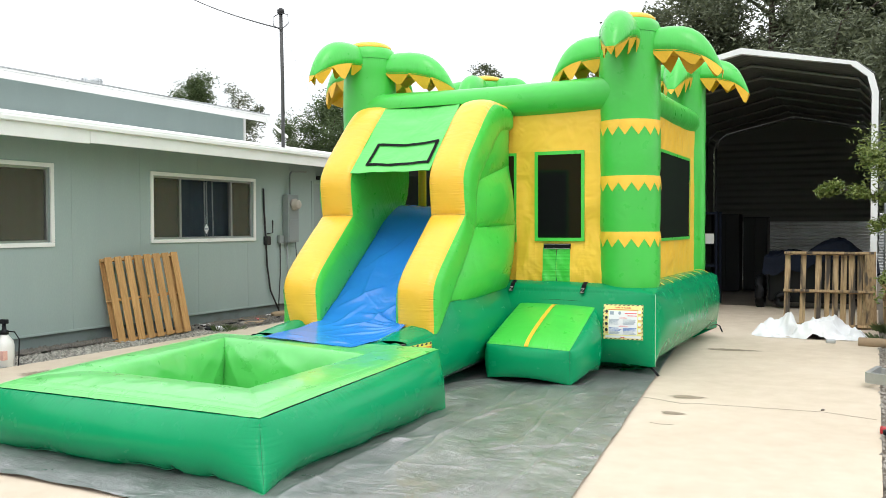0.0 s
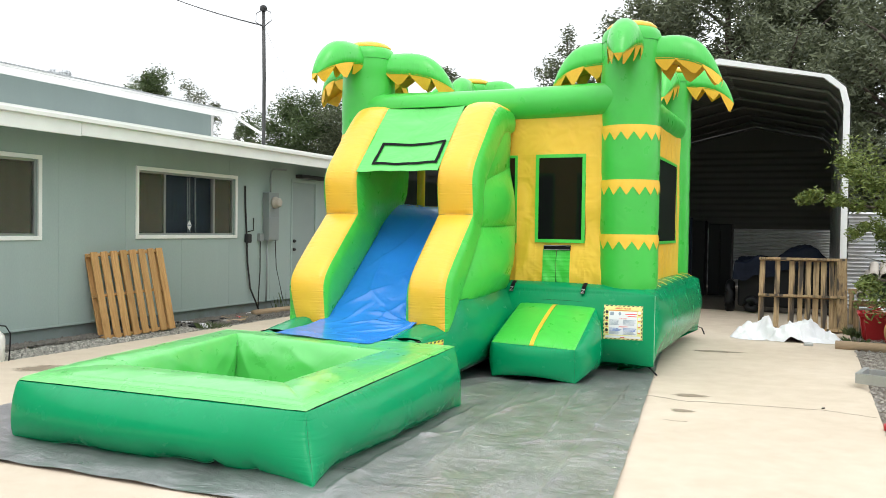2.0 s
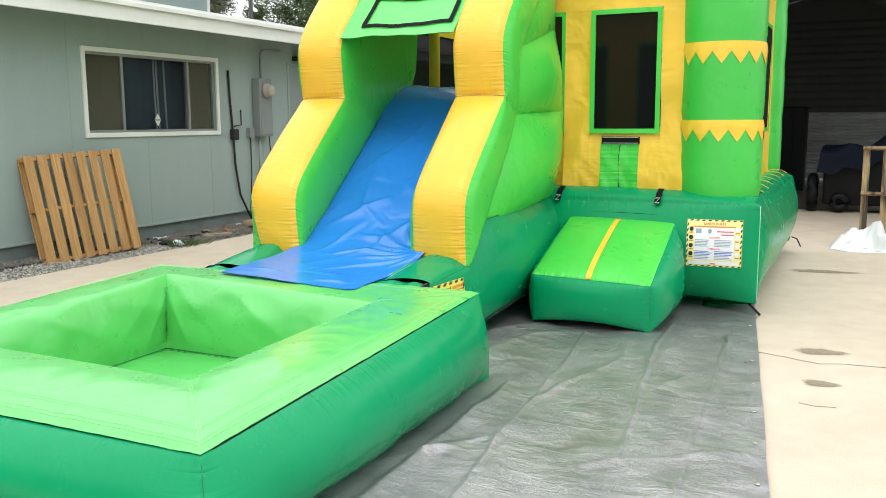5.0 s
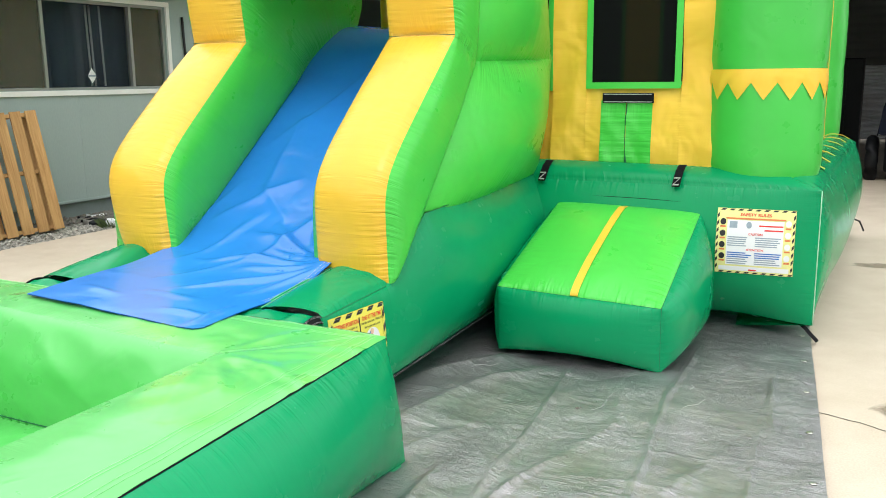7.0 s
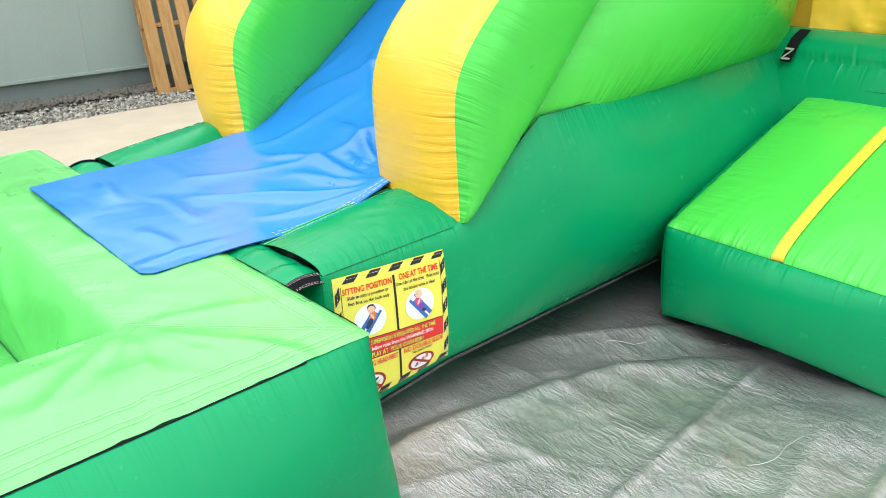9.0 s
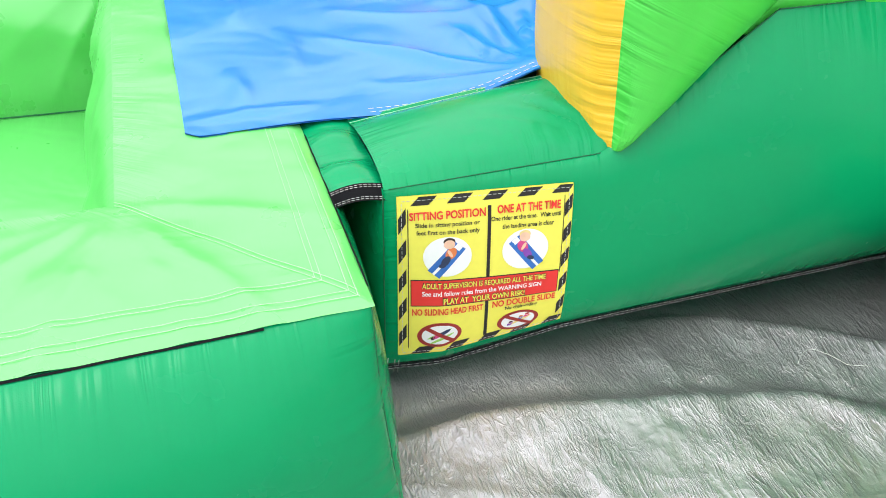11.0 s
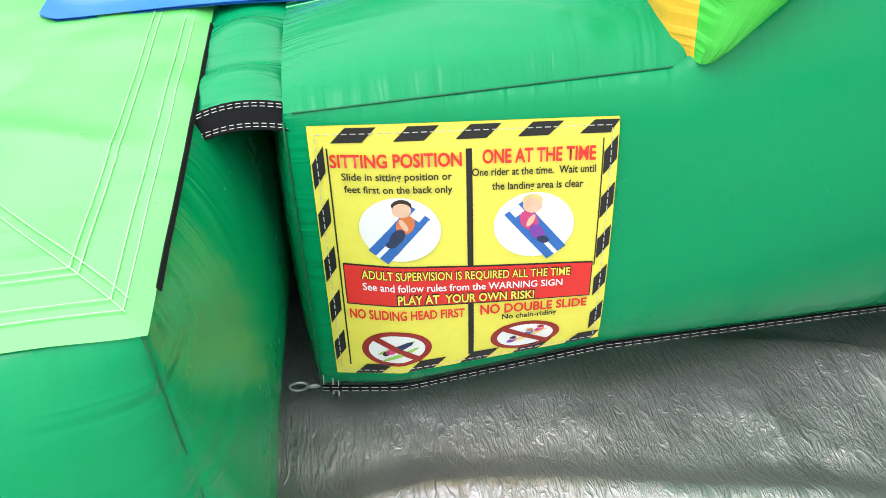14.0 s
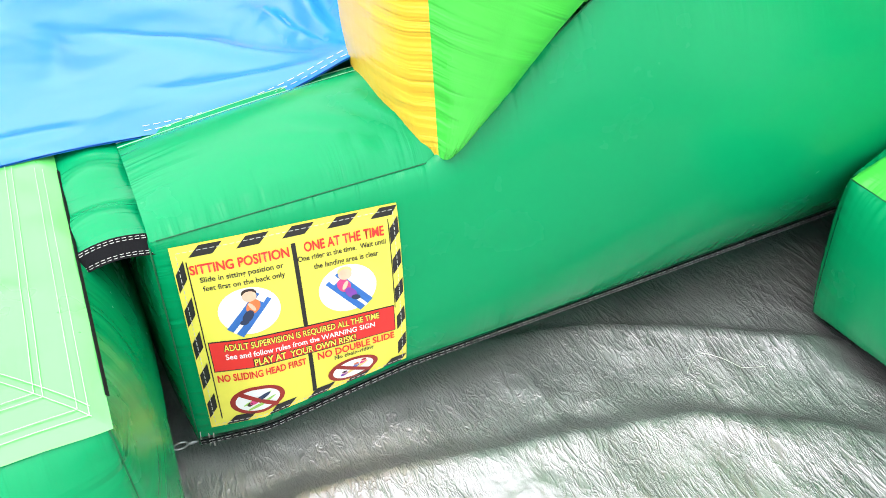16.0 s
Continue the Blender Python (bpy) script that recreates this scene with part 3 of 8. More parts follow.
def fold_height(x, y, way, h, near, off):
    """Height of one long fold: it rises from both sides to a crest along the way points."""
    if not way[0][0] < y < way[-1][0]:
        return 0.0
    for (y0, x0), (y1, x1) in zip(way, way[1:]):
        if y <= y1:
            d = x - x0 - (x1 - x0) * (y - y0) / (y1 - y0) + 0.015 * noise.noise(V(0, y * 3, h * 90))
            end = min(1, (y - way[0][0]) / 0.3, (way[-1][0] - y) / 0.2)
            k = max(0.0, 1 - (d / near if d > 0 else -d / off))
            return h * end * (k * k * (1.6 - 0.6 * k))
    return 0.0


def tarp_point(u, v):
    y = TARP_Y0 + (TARP_Y1 - TARP_Y0) * v
    x = TARP_X0 + (tarp_right(y) - TARP_X0) * u
    p = V(x, y, 0)
    y += 0.010 * noise.noise(V(x * 1.3, 3, 0)) * (1 - v)
    x += 0.004 * noise.noise(V(y * 1.5, 9, 0)) * u
    fold = sum(fold_height(x, y, *row) for row in TARP_FOLDS)
    for fx, fy, ang, ln, h, w in TARP_CREASES:
        dx, dy = x - fx, y - fy
        if abs(dx) < ln + 0.1 and abs(dy) < ln + 0.1:
            al, ac = dx * math.cos(ang) + dy * math.sin(ang), -dx * math.sin(ang) + dy * math.cos(ang) + 0.02 * noise.noise(p * 3 + V(fx, 0, 0))
            fold += h * math.exp(-abs(ac) / w) * max(0, 1 - (al / ln) ** 2)
    billow = 0.03 * noise.noise(V(p.x * 1.5 - p.y * 0.5, p.y * 1.25 + 2.0, 2)) ** 2 + 0.010 * max(0, noise.noise(V(p.x * 2.3, p.y * 1.5, 4))) + 0.012 * max(0, 1 - 3 * abs(noise.noise(V(p.x * 1.5 + p.y * 0.8, p.y * 1.1, 8))))
    return V(x, y, 0.006 + 0.008 * (0.5 + 0.5 * noise.noise(p * 1.7)) + billow + 0.006 * abs(noise.noise(p * 5)) + 0.004 * abs(noise.noise(p * 11)) + fold)


bm = bmesh.new()
skin(bm, lambda u, v: tarp_point(u ** 0.75, v), 300, 440, 4.6, 9, spaced=False)
tarp = thing("tarp", (-3.5, 8, 0), "wrinkled grey plastic tarp with metal grommets spread on concrete", "tarp")
part("sheet", bm, TARP, tarp)
ring = bmesh.new()
lathe(ring, (0, 0, 0), [(0.009, 0.0), (0.014, 0.002), (0.009, 0.004)], 12)
ring_mesh = mesh_from("grommet", ring, BRASS)
for k in range(18):
    y = TARP_Y0 + 0.06 + k * 0.49
    g = new("grommet", ring_mesh)
    g.parent = tarp
    q = tarp_point(0.99, (y - TARP_Y0) / (TARP_Y1 - TARP_Y0))
    g.location = V(tarp_right(y) - 0.045, y, q.z + 0.001) - tarp.location


# ---- the inflatable castle with slide ----
castle = thing("inflatable_castle", (-3.43, 11.0, 0.0), "green and yellow inflatable bounce castle with palm towers and slide", "bounce house")
BX0, BX1, BY0, BY1 = -5.42, -1.46, 9.42, 13.32      # base cushion
TX0, TX1, TY0, TY1 = -5.12, -1.745, 9.80, 12.95     # tower centres
TR = 0.328
WALL_F, WALL_R, WALL_L, WALL_B = 9.62, -1.70, -5.16, 13.1
DECK = 0.92

bm = bmesh.new()
zb, zt = 0.105, 0.87


def base_side(a, b, n_out, u, v):
    """A side of the base cushion: fat in the middle, drawn in at the foot, its lower corners lifted."""
    p = a.lerp(b, u)
    e = min(u, 1 - u) * (b - a).length
    g = hump(u, 4.0)
    off = 0.125 * swell(v) * g - 0.15 * (1 - v) ** 4 * min(1, e / 0.4)
    lift = 0.012 * math.exp(-e / 0.3) * (1 - v) + 0.014 * noise.noise(p * 3.1) * min(1, e / 0.2) * (1 - v) ** 4
    return p + n_out * off + V(0, 0, zb + (zt - zb) * v + lift)


corner = [V(BX0, BY0, 0), V(BX1, BY0, 0), V(BX1, BY1, 0), V(BX0, BY1, 0)]
inner = [V(BX0 + 0.26, BY0 + 0.2, 0), V(BX1 - 0.24, BY0 + 0.2, 0), V(BX1 - 0.24, BY1 - 0.2, 0), V(BX0 + 0.26, BY1 - 0.2, 0)]
for k in range(4):
    a, b = corner[k], corner[(k + 1) % 4]
    ia, ib = inner[k], inner[(k + 1) % 4]
    n_out = (b - a).cross(V(0, 0, 1)).normalized()
    skin(bm, lambda u, v: base_side(a, b, n_out, u, v), 60, 22, (b - a).length, zt - zb)
    skin(bm, lambda u, v: (ia.lerp(ib, u) + n_out * -0.25 + V(0, 0, 0.013)).lerp(base_side(a, b, n_out, u, 0.0), v), 60, 6, (b - a).length, 0.4)
    quad_skin(bm, a + V(0, 0, zt), b + V(0, 0, zt), ib + V(0, 0, DECK + 0.02), ia + V(0, 0, DECK + 0.02), 0.065, 60, 10)
quad_skin(bm, inner[0] + V(0, 0, DECK), inner[1] + V(0, 0, DECK), inner[2] + V(0, 0, DECK), inner[3] + V(0, 0, DECK), 0.03, 12, 12, mat=1)
part("base_cushion", weld(bm), [GREEN, LIME], castle, "dark green inflated base with puckered seams")

# sewn seam down the front corner
bm = bmesh.new()
tube(bm, [V(BX1 + 0.002, BY0 - 0.002, zb + 0.012 + (zt - zb - 0.012) * k / 8) for k in range(9)], 0.0035, 6)
part("corner_seam", bm, SEAMPALE, castle, "pale sewn corner seam")

# yellow straps over the side of the base
for k in range(7):
    y = 9.95 + k * 0.46
    bm = bmesh.new()
    pts = [V(BX1 - 0.03, y + 0.045, zt + 0.062), V(BX1 - 0.08, y + 0.03, zt + 0.092), V(BX1 - 0.14, y + 0.02, zt + 0.104), V(BX1 - 0.19, y + 0.01, zt + 0.102), V(BX1 - 0.24, y, zt + 0.082)]
    strip(bm, pts, (0, 1, 0), 0.03, (0, 0, 1), 0.004)
    part("strap", bm, SHEET_YELLOW, castle, "yellow side strap", smooth=False)

# anchor straps at the foot
for pts in ([V(-1.54, 9.50, 0.11), V(-1.50, 9.47, 0.085), V(-1.455, 9.45, 0.045), V(-1.43, 9.45, 0.02)],
            [V(-1.50, 12.96, 0.17), V(-1.42, 12.94, 0.205), V(-1.36, 12.93, 0.185), V(-1.32, 12.92, 0.10)]):
    bm = bmesh.new()
    strip(bm, pts, (0.2, 1, 0), 0.05, (0, 0, 1), 0.004)
    part("anchor_strap", bm, BLACKWEB, castle, "black webbing anchor strap", smooth=False)


def zigzag_ring(bm, c, r, z_top, h, teeth, depth, n=96, rr=0.0):
    """A cloth band round a tower with a toothed lower edge."""
    pos, edge = layers(bm)
    top, low = [], []
    for k in range(n):
        t = 2 * math.pi * k / n
        ph = (k * teeth / n) % 1.0
        d = depth * (1 - abs(2 * ph - 1))
        out = r + 0.008 + 0.006 * (1 - abs(2 * ph - 1))
        top.append((V(c[0] + (r + 0.004) * math.cos(t), c[1] + (r + 0.004) * math.sin(t), z_top)))
        low.append((V(c[0] + out * math.cos(t), c[1] + out * math.sin(t), z_top - h - d)))
    mids = [(a + b) / 2 + (a - V(c[0], c[1], a.z)).normalized() * 0.006 for a, b in zip(top, low)]
    rows = [[bm.verts.new(p) for p in row] for row in (top, mids, low)]
    for a, b in zip(rows, rows[1:]):
        for k in range(n):
            bm.faces.new((b[k], b[(k + 1) % n], a[(k + 1) % n], a[k]))


def frond(tower, c, ang, length, parent, seed, up=0.0, droop=1.0):
    """A palm frond: a fat inflated arm that droops at its end, yellow below, with large ragged cloth teeth."""
    d, s = V(math.cos(ang), math.sin(ang), 0), V(-math.sin(ang), math.cos(ang), 0)
    base = V(c[0], c[1], up)
    n, k_n = 24, 14
    r0 = 0.18
    r = random.Random(seed)
    sag = r.uniform(-0.025, 0.025)

    def spine(t):
        """A horn: full at the root, its back rounding down to a point at the tip."""
        low = 3.455 - 0.03 * t - (0.21 + sag) * droop * t ** 3.5
        top = 3.715 - 0.055 * t + 0.04 * math.sin(math.pi * t) - (0.43 + sag) * droop * t ** 5
        low = min(low, top - 0.02 - 0.20 * (1 - t ** 5))
        w = 0.165 * (0.95 + 0.12 * math.sin(math.pi * t)) * (1 - 0.72 * t ** 5)
        return base + d * (r0 + (length - r0) * t), top, min(low, top - 0.02), w

    bm = bmesh.new()
    pos, edge = layers(bm)
    rings = []
    for i in range(n + 1):
        p, top, low, w = spine(1 - (1 - i / n) ** 1.5)
        rings.append([bm.verts.new(p + s * (w * (math.cos(a) if abs(math.cos(a)) < 0.97 else math.copysign(1, math.cos(a)))) + V(0, 0, low + (top - low) * math.sin(a) ** 0.8)) for a in (math.pi * j / k_n for j in range(k_n + 1))])
    for i, (a, b) in enumerate(zip(rings, rings[1:])):
        for j in range(k_n):
            f = bm.faces.new((a[j], b[j], b[j + 1], a[j + 1]))
            for lp, (x, y) in zip(f.loops, ((i, j), (i + 1, j), (i + 1, j + 1), (i, j + 1))):
                lp[pos].uv = (x / n * length, y / k_n * 0.6)
                lp[edge].uv = (9, min(y, k_n - y) / k_n * 0.6)
        bm.faces.new((a[k_n], b[k_n], b[0], a[0])).material_index = 1
    bm.faces.new(rings[-1])
    bmesh.ops.recalc_face_normals(bm, faces=bm.faces)
    leaf = part("frond", bm, [LEAFGREEN, YELLOW], tower, "green inflated palm frond with a yellow underside")
    bm = bmesh.new()

    def hem(t, side):
        p, top, low, w = spine(t)
        return p + s * (side * w * 0.98) + V(0, 0, low + 0.015)

    runs = []
    cuts = [0.10, 0.42 + r.uniform(-0.04, 0.04), 0.72 + r.uniform(-0.04, 0.04), 1.0]
    for side in (1, -1):
        runs += [[hem(a + (b - a) * k / 6, side) for k in range(7)] for a, b in zip(cuts, cuts[1:])]
    runs.append([hem(1.0, 1).lerp(hem(1.0, -1), k / 6) for k in range(7)])
    for pts in runs:
        mid = pts[3]
        out = mid - base
        out.z = 0
        out = (out - d * out.dot(d)).normalized() if (out - d * out.dot(d)).length > 0.02 else d
        drop = r.uniform(0.13, 0.22) if (pts[0] - pts[-1]).length > 0.12 else r.uniform(0.06, 0.1)
        apex = r.uniform(0.4, 0.6)
        lean = out * r.uniform(-0.07, 0.03) + d * r.uniform(-0.02, 0.04)
        low = []
        for k, q in enumerate(pts):
            u = k / 6
            g = u / apex if u < apex else (1 - u) / (1 - apex)
            low.append(q + V(0, 0, -drop * g ** 0.85 - 0.012) + lean * g)
        for th, flip in ((0, False), (0.004, True)):
            a = [bm.verts.new(q + out * th) for q in pts]
            b = [bm.verts.new(q + out * th) for q in low]
            for k in range(6):
                f = (a[k], a[k + 1], b[k + 1], b[k])
                bm.faces.new(tuple(reversed(f)) if flip else f)
    part("fringe", bm, FRINGE, leaf, "ragged yellow cloth teeth", smooth=False)


def tower(cx, cy, name, fronds, foot=DECK - 0.06, scale=1.0, bands=True, up=0.0):
    """fronds: direction, length, lift and droop of each."""
    bm = bmesh.new()
    z_end, n, m = 3.64 + up, 40, 46
    rows = (foot, 1.522, 2.118, 2.712, 3.39, z_end)

    def f(u, v):
        z = foot + (z_end - foot) * v
        for a, b in zip(rows, rows[1:]):
            if a <= z <= b + 1e-6:
                k = 0.975 + 0.035 * hump((z - a) / (b - a), 3)
        r = TR * k * scale
        if v < 0.03:
            r *= 0.97
        a = 2 * math.pi * u
        return V(cx + r * math.cos(a), cy + r * math.sin(a), z)

    skin(bm, f, n, m, 2.2, z_end - foot, 0, (0, 0, 1, 1), spaced=False)
    # rounded head
    pos, edge = layers(bm)
    head = [(1.0, 0.0), (1.0, 0.06), (0.93, 0.12), (0.80, 0.155), (0.62, 0.175)]
    rings = [[bm.verts.new((cx + TR * scale * r * math.cos(2 * math.pi * j / n), cy + TR * scale * r * math.sin(2 * math.pi * j / n), z_end + z)) for j in range(n)] for r, z in head]
    for a, b in zip(rings, rings[1:]):
        for j in range(n):
            bm.faces.new((a[j], a[(j + 1) % n], b[(j + 1) % n], b[j]))
    tw = part(name, weld(bm, 0.002), LEAFGREEN, castle, "round green inflated palm trunk tower")
    bm = bmesh.new()
    lathe(bm, (cx, cy, z_end + 0.15), [(TR * 0.84, -0.02), (TR * 0.83, 0.02), (TR * 0.70, 0.055), (TR * 0.45, 0.08), (TR * 0.15, 0.09)], 32)
    part("cap", bm, YELLOW, tw, "yellow domed cap")
    for z in (2.712, 2.118, 1.522) if bands else ():
        bm = bmesh.new()
        zigzag_ring(bm, (cx, cy), TR * 0.985, z, 0.075, 15, 0.095, 120)
        part("band", bm, SHEET_YELLOW, tw, "yellow zigzag cloth band")
    for a, ln, lift, droop in fronds:
        frond(tw, (cx, cy), radians(a), ln, castle, a + int(cx * -10 + 0.6) + int(cy * 7), lift, droop)
    return tw


tower(TX0, TY0, "tower", ((8, 1.12, 0.0, 1.0), (88, 1.0, 0.0, 1.0), (155, 0.98, 0.0, 1.0), (-104, 0.95, 0.09, 0.75)))
tower(TX1 - 0.085, TY0, "tower", ((2, 0.97, -0.025, 1.0), (92, 0.98, -0.02, 1.0), (176, 0.92, -0.05, 1.0), (-87, 0.95, 0.08, 0.85)))
for cx in (TX0 + 0.14, TX1 - 0.14):
    tower(cx, 13.08, "tower", tuple((a, 0.88, 0.17, 0.9) for a in (0, 90, 180, 270)), bands=False, up=0.07, scale=0.9)


def beam(a, b, r, label="green inflated beam between the towers"):
    a, b = Vector(a), Vector(b)
    d = (b - a).normalized()
    s = V(-d.y, d.x, 0)
    bm = bmesh.new()

    def f(u, v):
        k = r * (0.97 + 0.05 * hump(u, 4))
        t = 2 * math.pi * v
        return a + (b - a) * u + s * (k * math.cos(t)) + V(0, 0, k * math.sin(t) - 0.03 * math.sin(math.pi * u))

    skin(bm, f, 26, 18, (b - a).length, 2 * math.pi * r, spaced=False, seams=(1, 1, 1, 0))
    part("beam", weld(bm), LEAFGREEN, castle, label)


BZ, BR = 3.03, 0.185
beam((TX0, WALL_F + 0.06, BZ), (TX1, WALL_F + 0.06, BZ), BR)
beam((TX1 - 0.07, TY0, BZ), (TX1 - 0.07, TY1, BZ), BR)
beam((TX0 + 0.07, TY0, BZ), (TX0 + 0.07, TY1, BZ), BR)
beam((TX0, WALL_B, BZ), (TX1, WALL_B, BZ), BR)


def sheet(name, a, b, c, d, mat, parent, label="", wob=0.012, nu=12, nv=12, thick=0.004, seams=(1, 1, 1, 1), slack=0.0):
    """A hanging cloth panel, a little slack."""
    bm = bmesh.new()
    flat = quad(a, b, c, d, 0.0, wob)

    def f(u, v):
        p = flat(u, v)
        if not slack:
            return p
        w = max(0.0, 1 - v) ** 1.3
        return p + n0 * slack * w * (0.6 + 1.2 * noise.noise(V(p.x * 6, p.z * 2.2, 4)) + 0.5 * noise.noise(V(p.x * 13 + p.z * 9, p.z * 5, 1)))

    n0 = (Vector(b) - Vector(a)).cross(Vector(d) - Vector(a)).normalized()
    lu, lv = (Vector(b) - Vector(a)).length, (Vector(d) - Vector(a)).length
    skin(bm, f, nu, nv, lu, lv, 0, seams)
    skin(bm, lambda u, v: f(u, v) - n0 * thick, nu, nv, lu, lv, 0, seams, flip=True)
    return part(name, bm, mat, parent, label)


def wall_piece(x0, x1, z0, z1, label="", mat=None, y=None, wob=0.012, slack=0.0):
    y = WALL_F if y is None else y
    return sheet("wall_panel", (x0, y, z0), (x1, y, z0), (x1, y, z1), (x0, y, z1), mat or SHEET_YELLOW, castle, label, wob, 24 if slack else 12, 24 if slack else 12, slack=slack)


# front wall: door bay with a net window, a second bay beside the slide
WL, WR, WZ0, WZ1 = -2.855, -2.275, 1.415, 2.415
wall_piece(-5.0, -2.03, WZ1, 2.93, "yellow vinyl upper wall panel")
wall_piece(WR, -2.03, DECK + 0.01, WZ1, "yellow vinyl wall panel", wob=0.03, slack=0.035)
wall_piece(-3.075, WL, DECK + 0.01, WZ1, "yellow vinyl wall panel", slack=0.035)
wall_piece(-2.756, -2.603, DECK - 0.01, WZ0 - 0.07, "green entrance flap", LIME, WALL_F - 0.012, 0.02, 0.04)
wall_piece(-2.597, -2.44, DECK - 0.01, WZ0 - 0.07, "green entrance flap", LIME, WALL_F - 0.012, 0.02, 0.04)
# dark green tube that draws the shadow line where the flaps meet
bm = bmesh.new()
tube(bm, [V(-2.600 + 0.006 * math.sin(k), WALL_F - 0.016, DECK + (WZ0 - 0.09 - DECK) * k / 8) for k in range(9)], 0.006, 6, radii=[0.011 - 0.001 * k for k in range(9)])
part("flap_slit_shade", bm, SEAM, castle, "dark strip standing in for the shade between the entrance flaps")
wall_piece(WL, WR, DECK - 0.02, WZ0, "yellow vinyl door panel below the net", wob=0.04, slack=0.03)
wall_piece(-5.0, -4.60, DECK, WZ1, "yellow vinyl wall panel")


def net_window(a, b, c, d, border, out):
    """Black netting with a green sewn border; out points to the camera's side."""
    a, b, c, d = (Vector(p) for p in (a, b, c, d))
    o = Vector(out).normalized()
    bm = bmesh.new()
    skin(bm, quad(a, b, c, d, 0, 0.01), 8, 10, 1, 1)
    nt = part("net_window", bm, NET, castle, "black see-through netting window")
    cu, cv = (b - a).normalized(), (d - a).normalized()
    for p, q, wd in ((a, b, cv), (b, c, cu), (c, d, cv), (d, a, cu)):
        bm = bmesh.new()
        e = (q - p).normalized() * border / 2
        strip(bm, [p - e + o * 0.006, (p + q) / 2 + o * 0.008, q + e + o * 0.006], wd, border, o, 0.004)
        part("border", bm, LIME, nt, "green window border", smooth=False)


net_window((WL + 0.02, WALL_F - 0.008, WZ0 + 0.02), (WR - 0.02, WALL_F - 0.008, WZ0 + 0.02), (WR - 0.02, WALL_F - 0.008, WZ1 - 0.02), (WL + 0.02, WALL_F - 0.008, WZ1 - 0.02), 0.038, (0, -1, 0))
wall_piece(-3.52, -3.08, DECK - 0.01, 1.42, "yellow vinyl wall panel beside the slide", y=WALL_F + 0.006)
net_window((-3.50, WALL_F, 1.42), (-3.09, WALL_F, 1.42), (-3.09, WALL_F, WZ1 - 0.02), (-3.50, WALL_F, WZ1 - 0.02), 0.03, (0, -1, 0))

# hook-and-loop closure and black tabs at the door
bm = bmesh.new()
box(bm, (-2.745, WALL_F - 0.03, WZ0 - 0.085), (-2.43, WALL_F - 0.018, WZ0 - 0.025), 0.004)
vel = part("closure_strap", bm, BLACKWEB, castle, "black hook-and-loop closure", smooth=False)
for dz in (-0.032, -0.078):
    bm = bmesh.new()
    strip(bm, [V(-2.735, WALL_F - 0.031, WZ0 + dz), V(-2.44, WALL_F - 0.031, WZ0 + dz)], (0, 0, 1), 0.004, (0, -1, 0), 0.001)
    part("stitching", bm, WHITETHREAD, vel, smooth=False)
for x in (-3.05, -2.23):
    bm = bmesh.new()
    strip(bm, [V(x + 0.010, BY0 + 0.07, 0.978), V(x + 0.006, BY0 + 0.012, 0.950), V(x, BY0 - 0.032, 0.888), V(x - 0.002, BY0 - 0.048, 0.862)], (1, 0, 0), 0.046, (0, -1, 0.6), 0.004)
    tab = part("tab", bm, BLACKWEB, castle, "black webbing tab with a white mark", smooth=False)
    bm = bmesh.new()
    for p, q in ((V(x - 0.016, BY0 - 0.026, 0.910), V(x + 0.018, BY0 - 0.026, 0.910)), (V(x + 0.018, BY0 - 0.026, 0.910), V(x - 0.018, BY0 - 0.050, 0.874)), (V(x - 0.018, BY0 - 0.050, 0.874), V(x + 0.016, BY0 - 0.050, 0.874))):
        strip(bm, [p, q], (0.5, 0, 1), 0.008, (0, -1, 0.6), 0.005)
    part("mark", bm, WHITETHREAD, tab, "white zigzag mark", smooth=False)

# side walls and back wall, each with a net window
for x, out in ((WALL_R, 1), (WALL_L, -1)):
    y0, y1, wy0, wy1, wz0, wz1 = 9.95, 12.9, 10.55, 12.47, 1.42, 2.47

    def side(ya, yb, za, zb2, label):
        if out > 0:
            return sheet("wall_panel", (x, ya, za), (x, yb, za), (x, yb, zb2), (x, ya, zb2), SHEET_YELLOW, castle, label, 0.015)
        return sheet("wall_panel", (x, yb, za), (x, ya, za), (x, ya, zb2), (x, yb, zb2), SHEET_YELLOW, castle, label, 0.015)

    side(y0, y1, wz1, 2.93, "yellow vinyl side wall above the net")
    side(y0, y1, DECK, wz0, "yellow vinyl side wall below the net")
    side(y0, wy0, wz0, wz1, "yellow vinyl side wall strip")
    side(wy1, y1, wz0, wz1, "yellow vinyl side wall strip")
    net_window((x + out * 0.006, wy0, wz0), (x + out * 0.006, wy1, wz0), (x + out * 0.006, wy1, wz1), (x + out * 0.006, wy0, wz1), 0.035, (out, 0, 0))
for x0, x1, z0, z1 in ((-4.9, -1.95, 2.42, 2.93), (-4.9, -1.95, DECK, 1.42), (-4.9, -4.4, 1.42, 2.42), (-3.62, -3.24, 1.42, 2.42), (-2.4, -1.95, 1.42, 2.42)):
    sheet("wall_panel", (x1, WALL_B, z0), (x0, WALL_B, z0), (x0, WALL_B, z1), (x1, WALL_B, z1), SHEET_YELLOW, castle, "yellow vinyl back wall panel")
for x0, x1 in ((-4.4, -3.62), (-3.24, -2.4)):
    net_window((x1, WALL_B - 0.006, 1.42), (x0, WALL_B - 0.006, 1.42), (x0, WALL_B - 0.006, 2.42), (x1, WALL_B - 0.006, 2.42), 0.035, (0, -1, 0))

# ---- slide: two padded sides, blue bed, hood, landing ----
FIN = [(7.66, 0.57), (7.635, 1.05), (8.36, 1.70), (8.30, 2.15), (9.04, 2.92), (9.52, 2.90)]
FX = ((-4.86, -4.47), (-3.52, -3.135))
DEPTH = 0.30


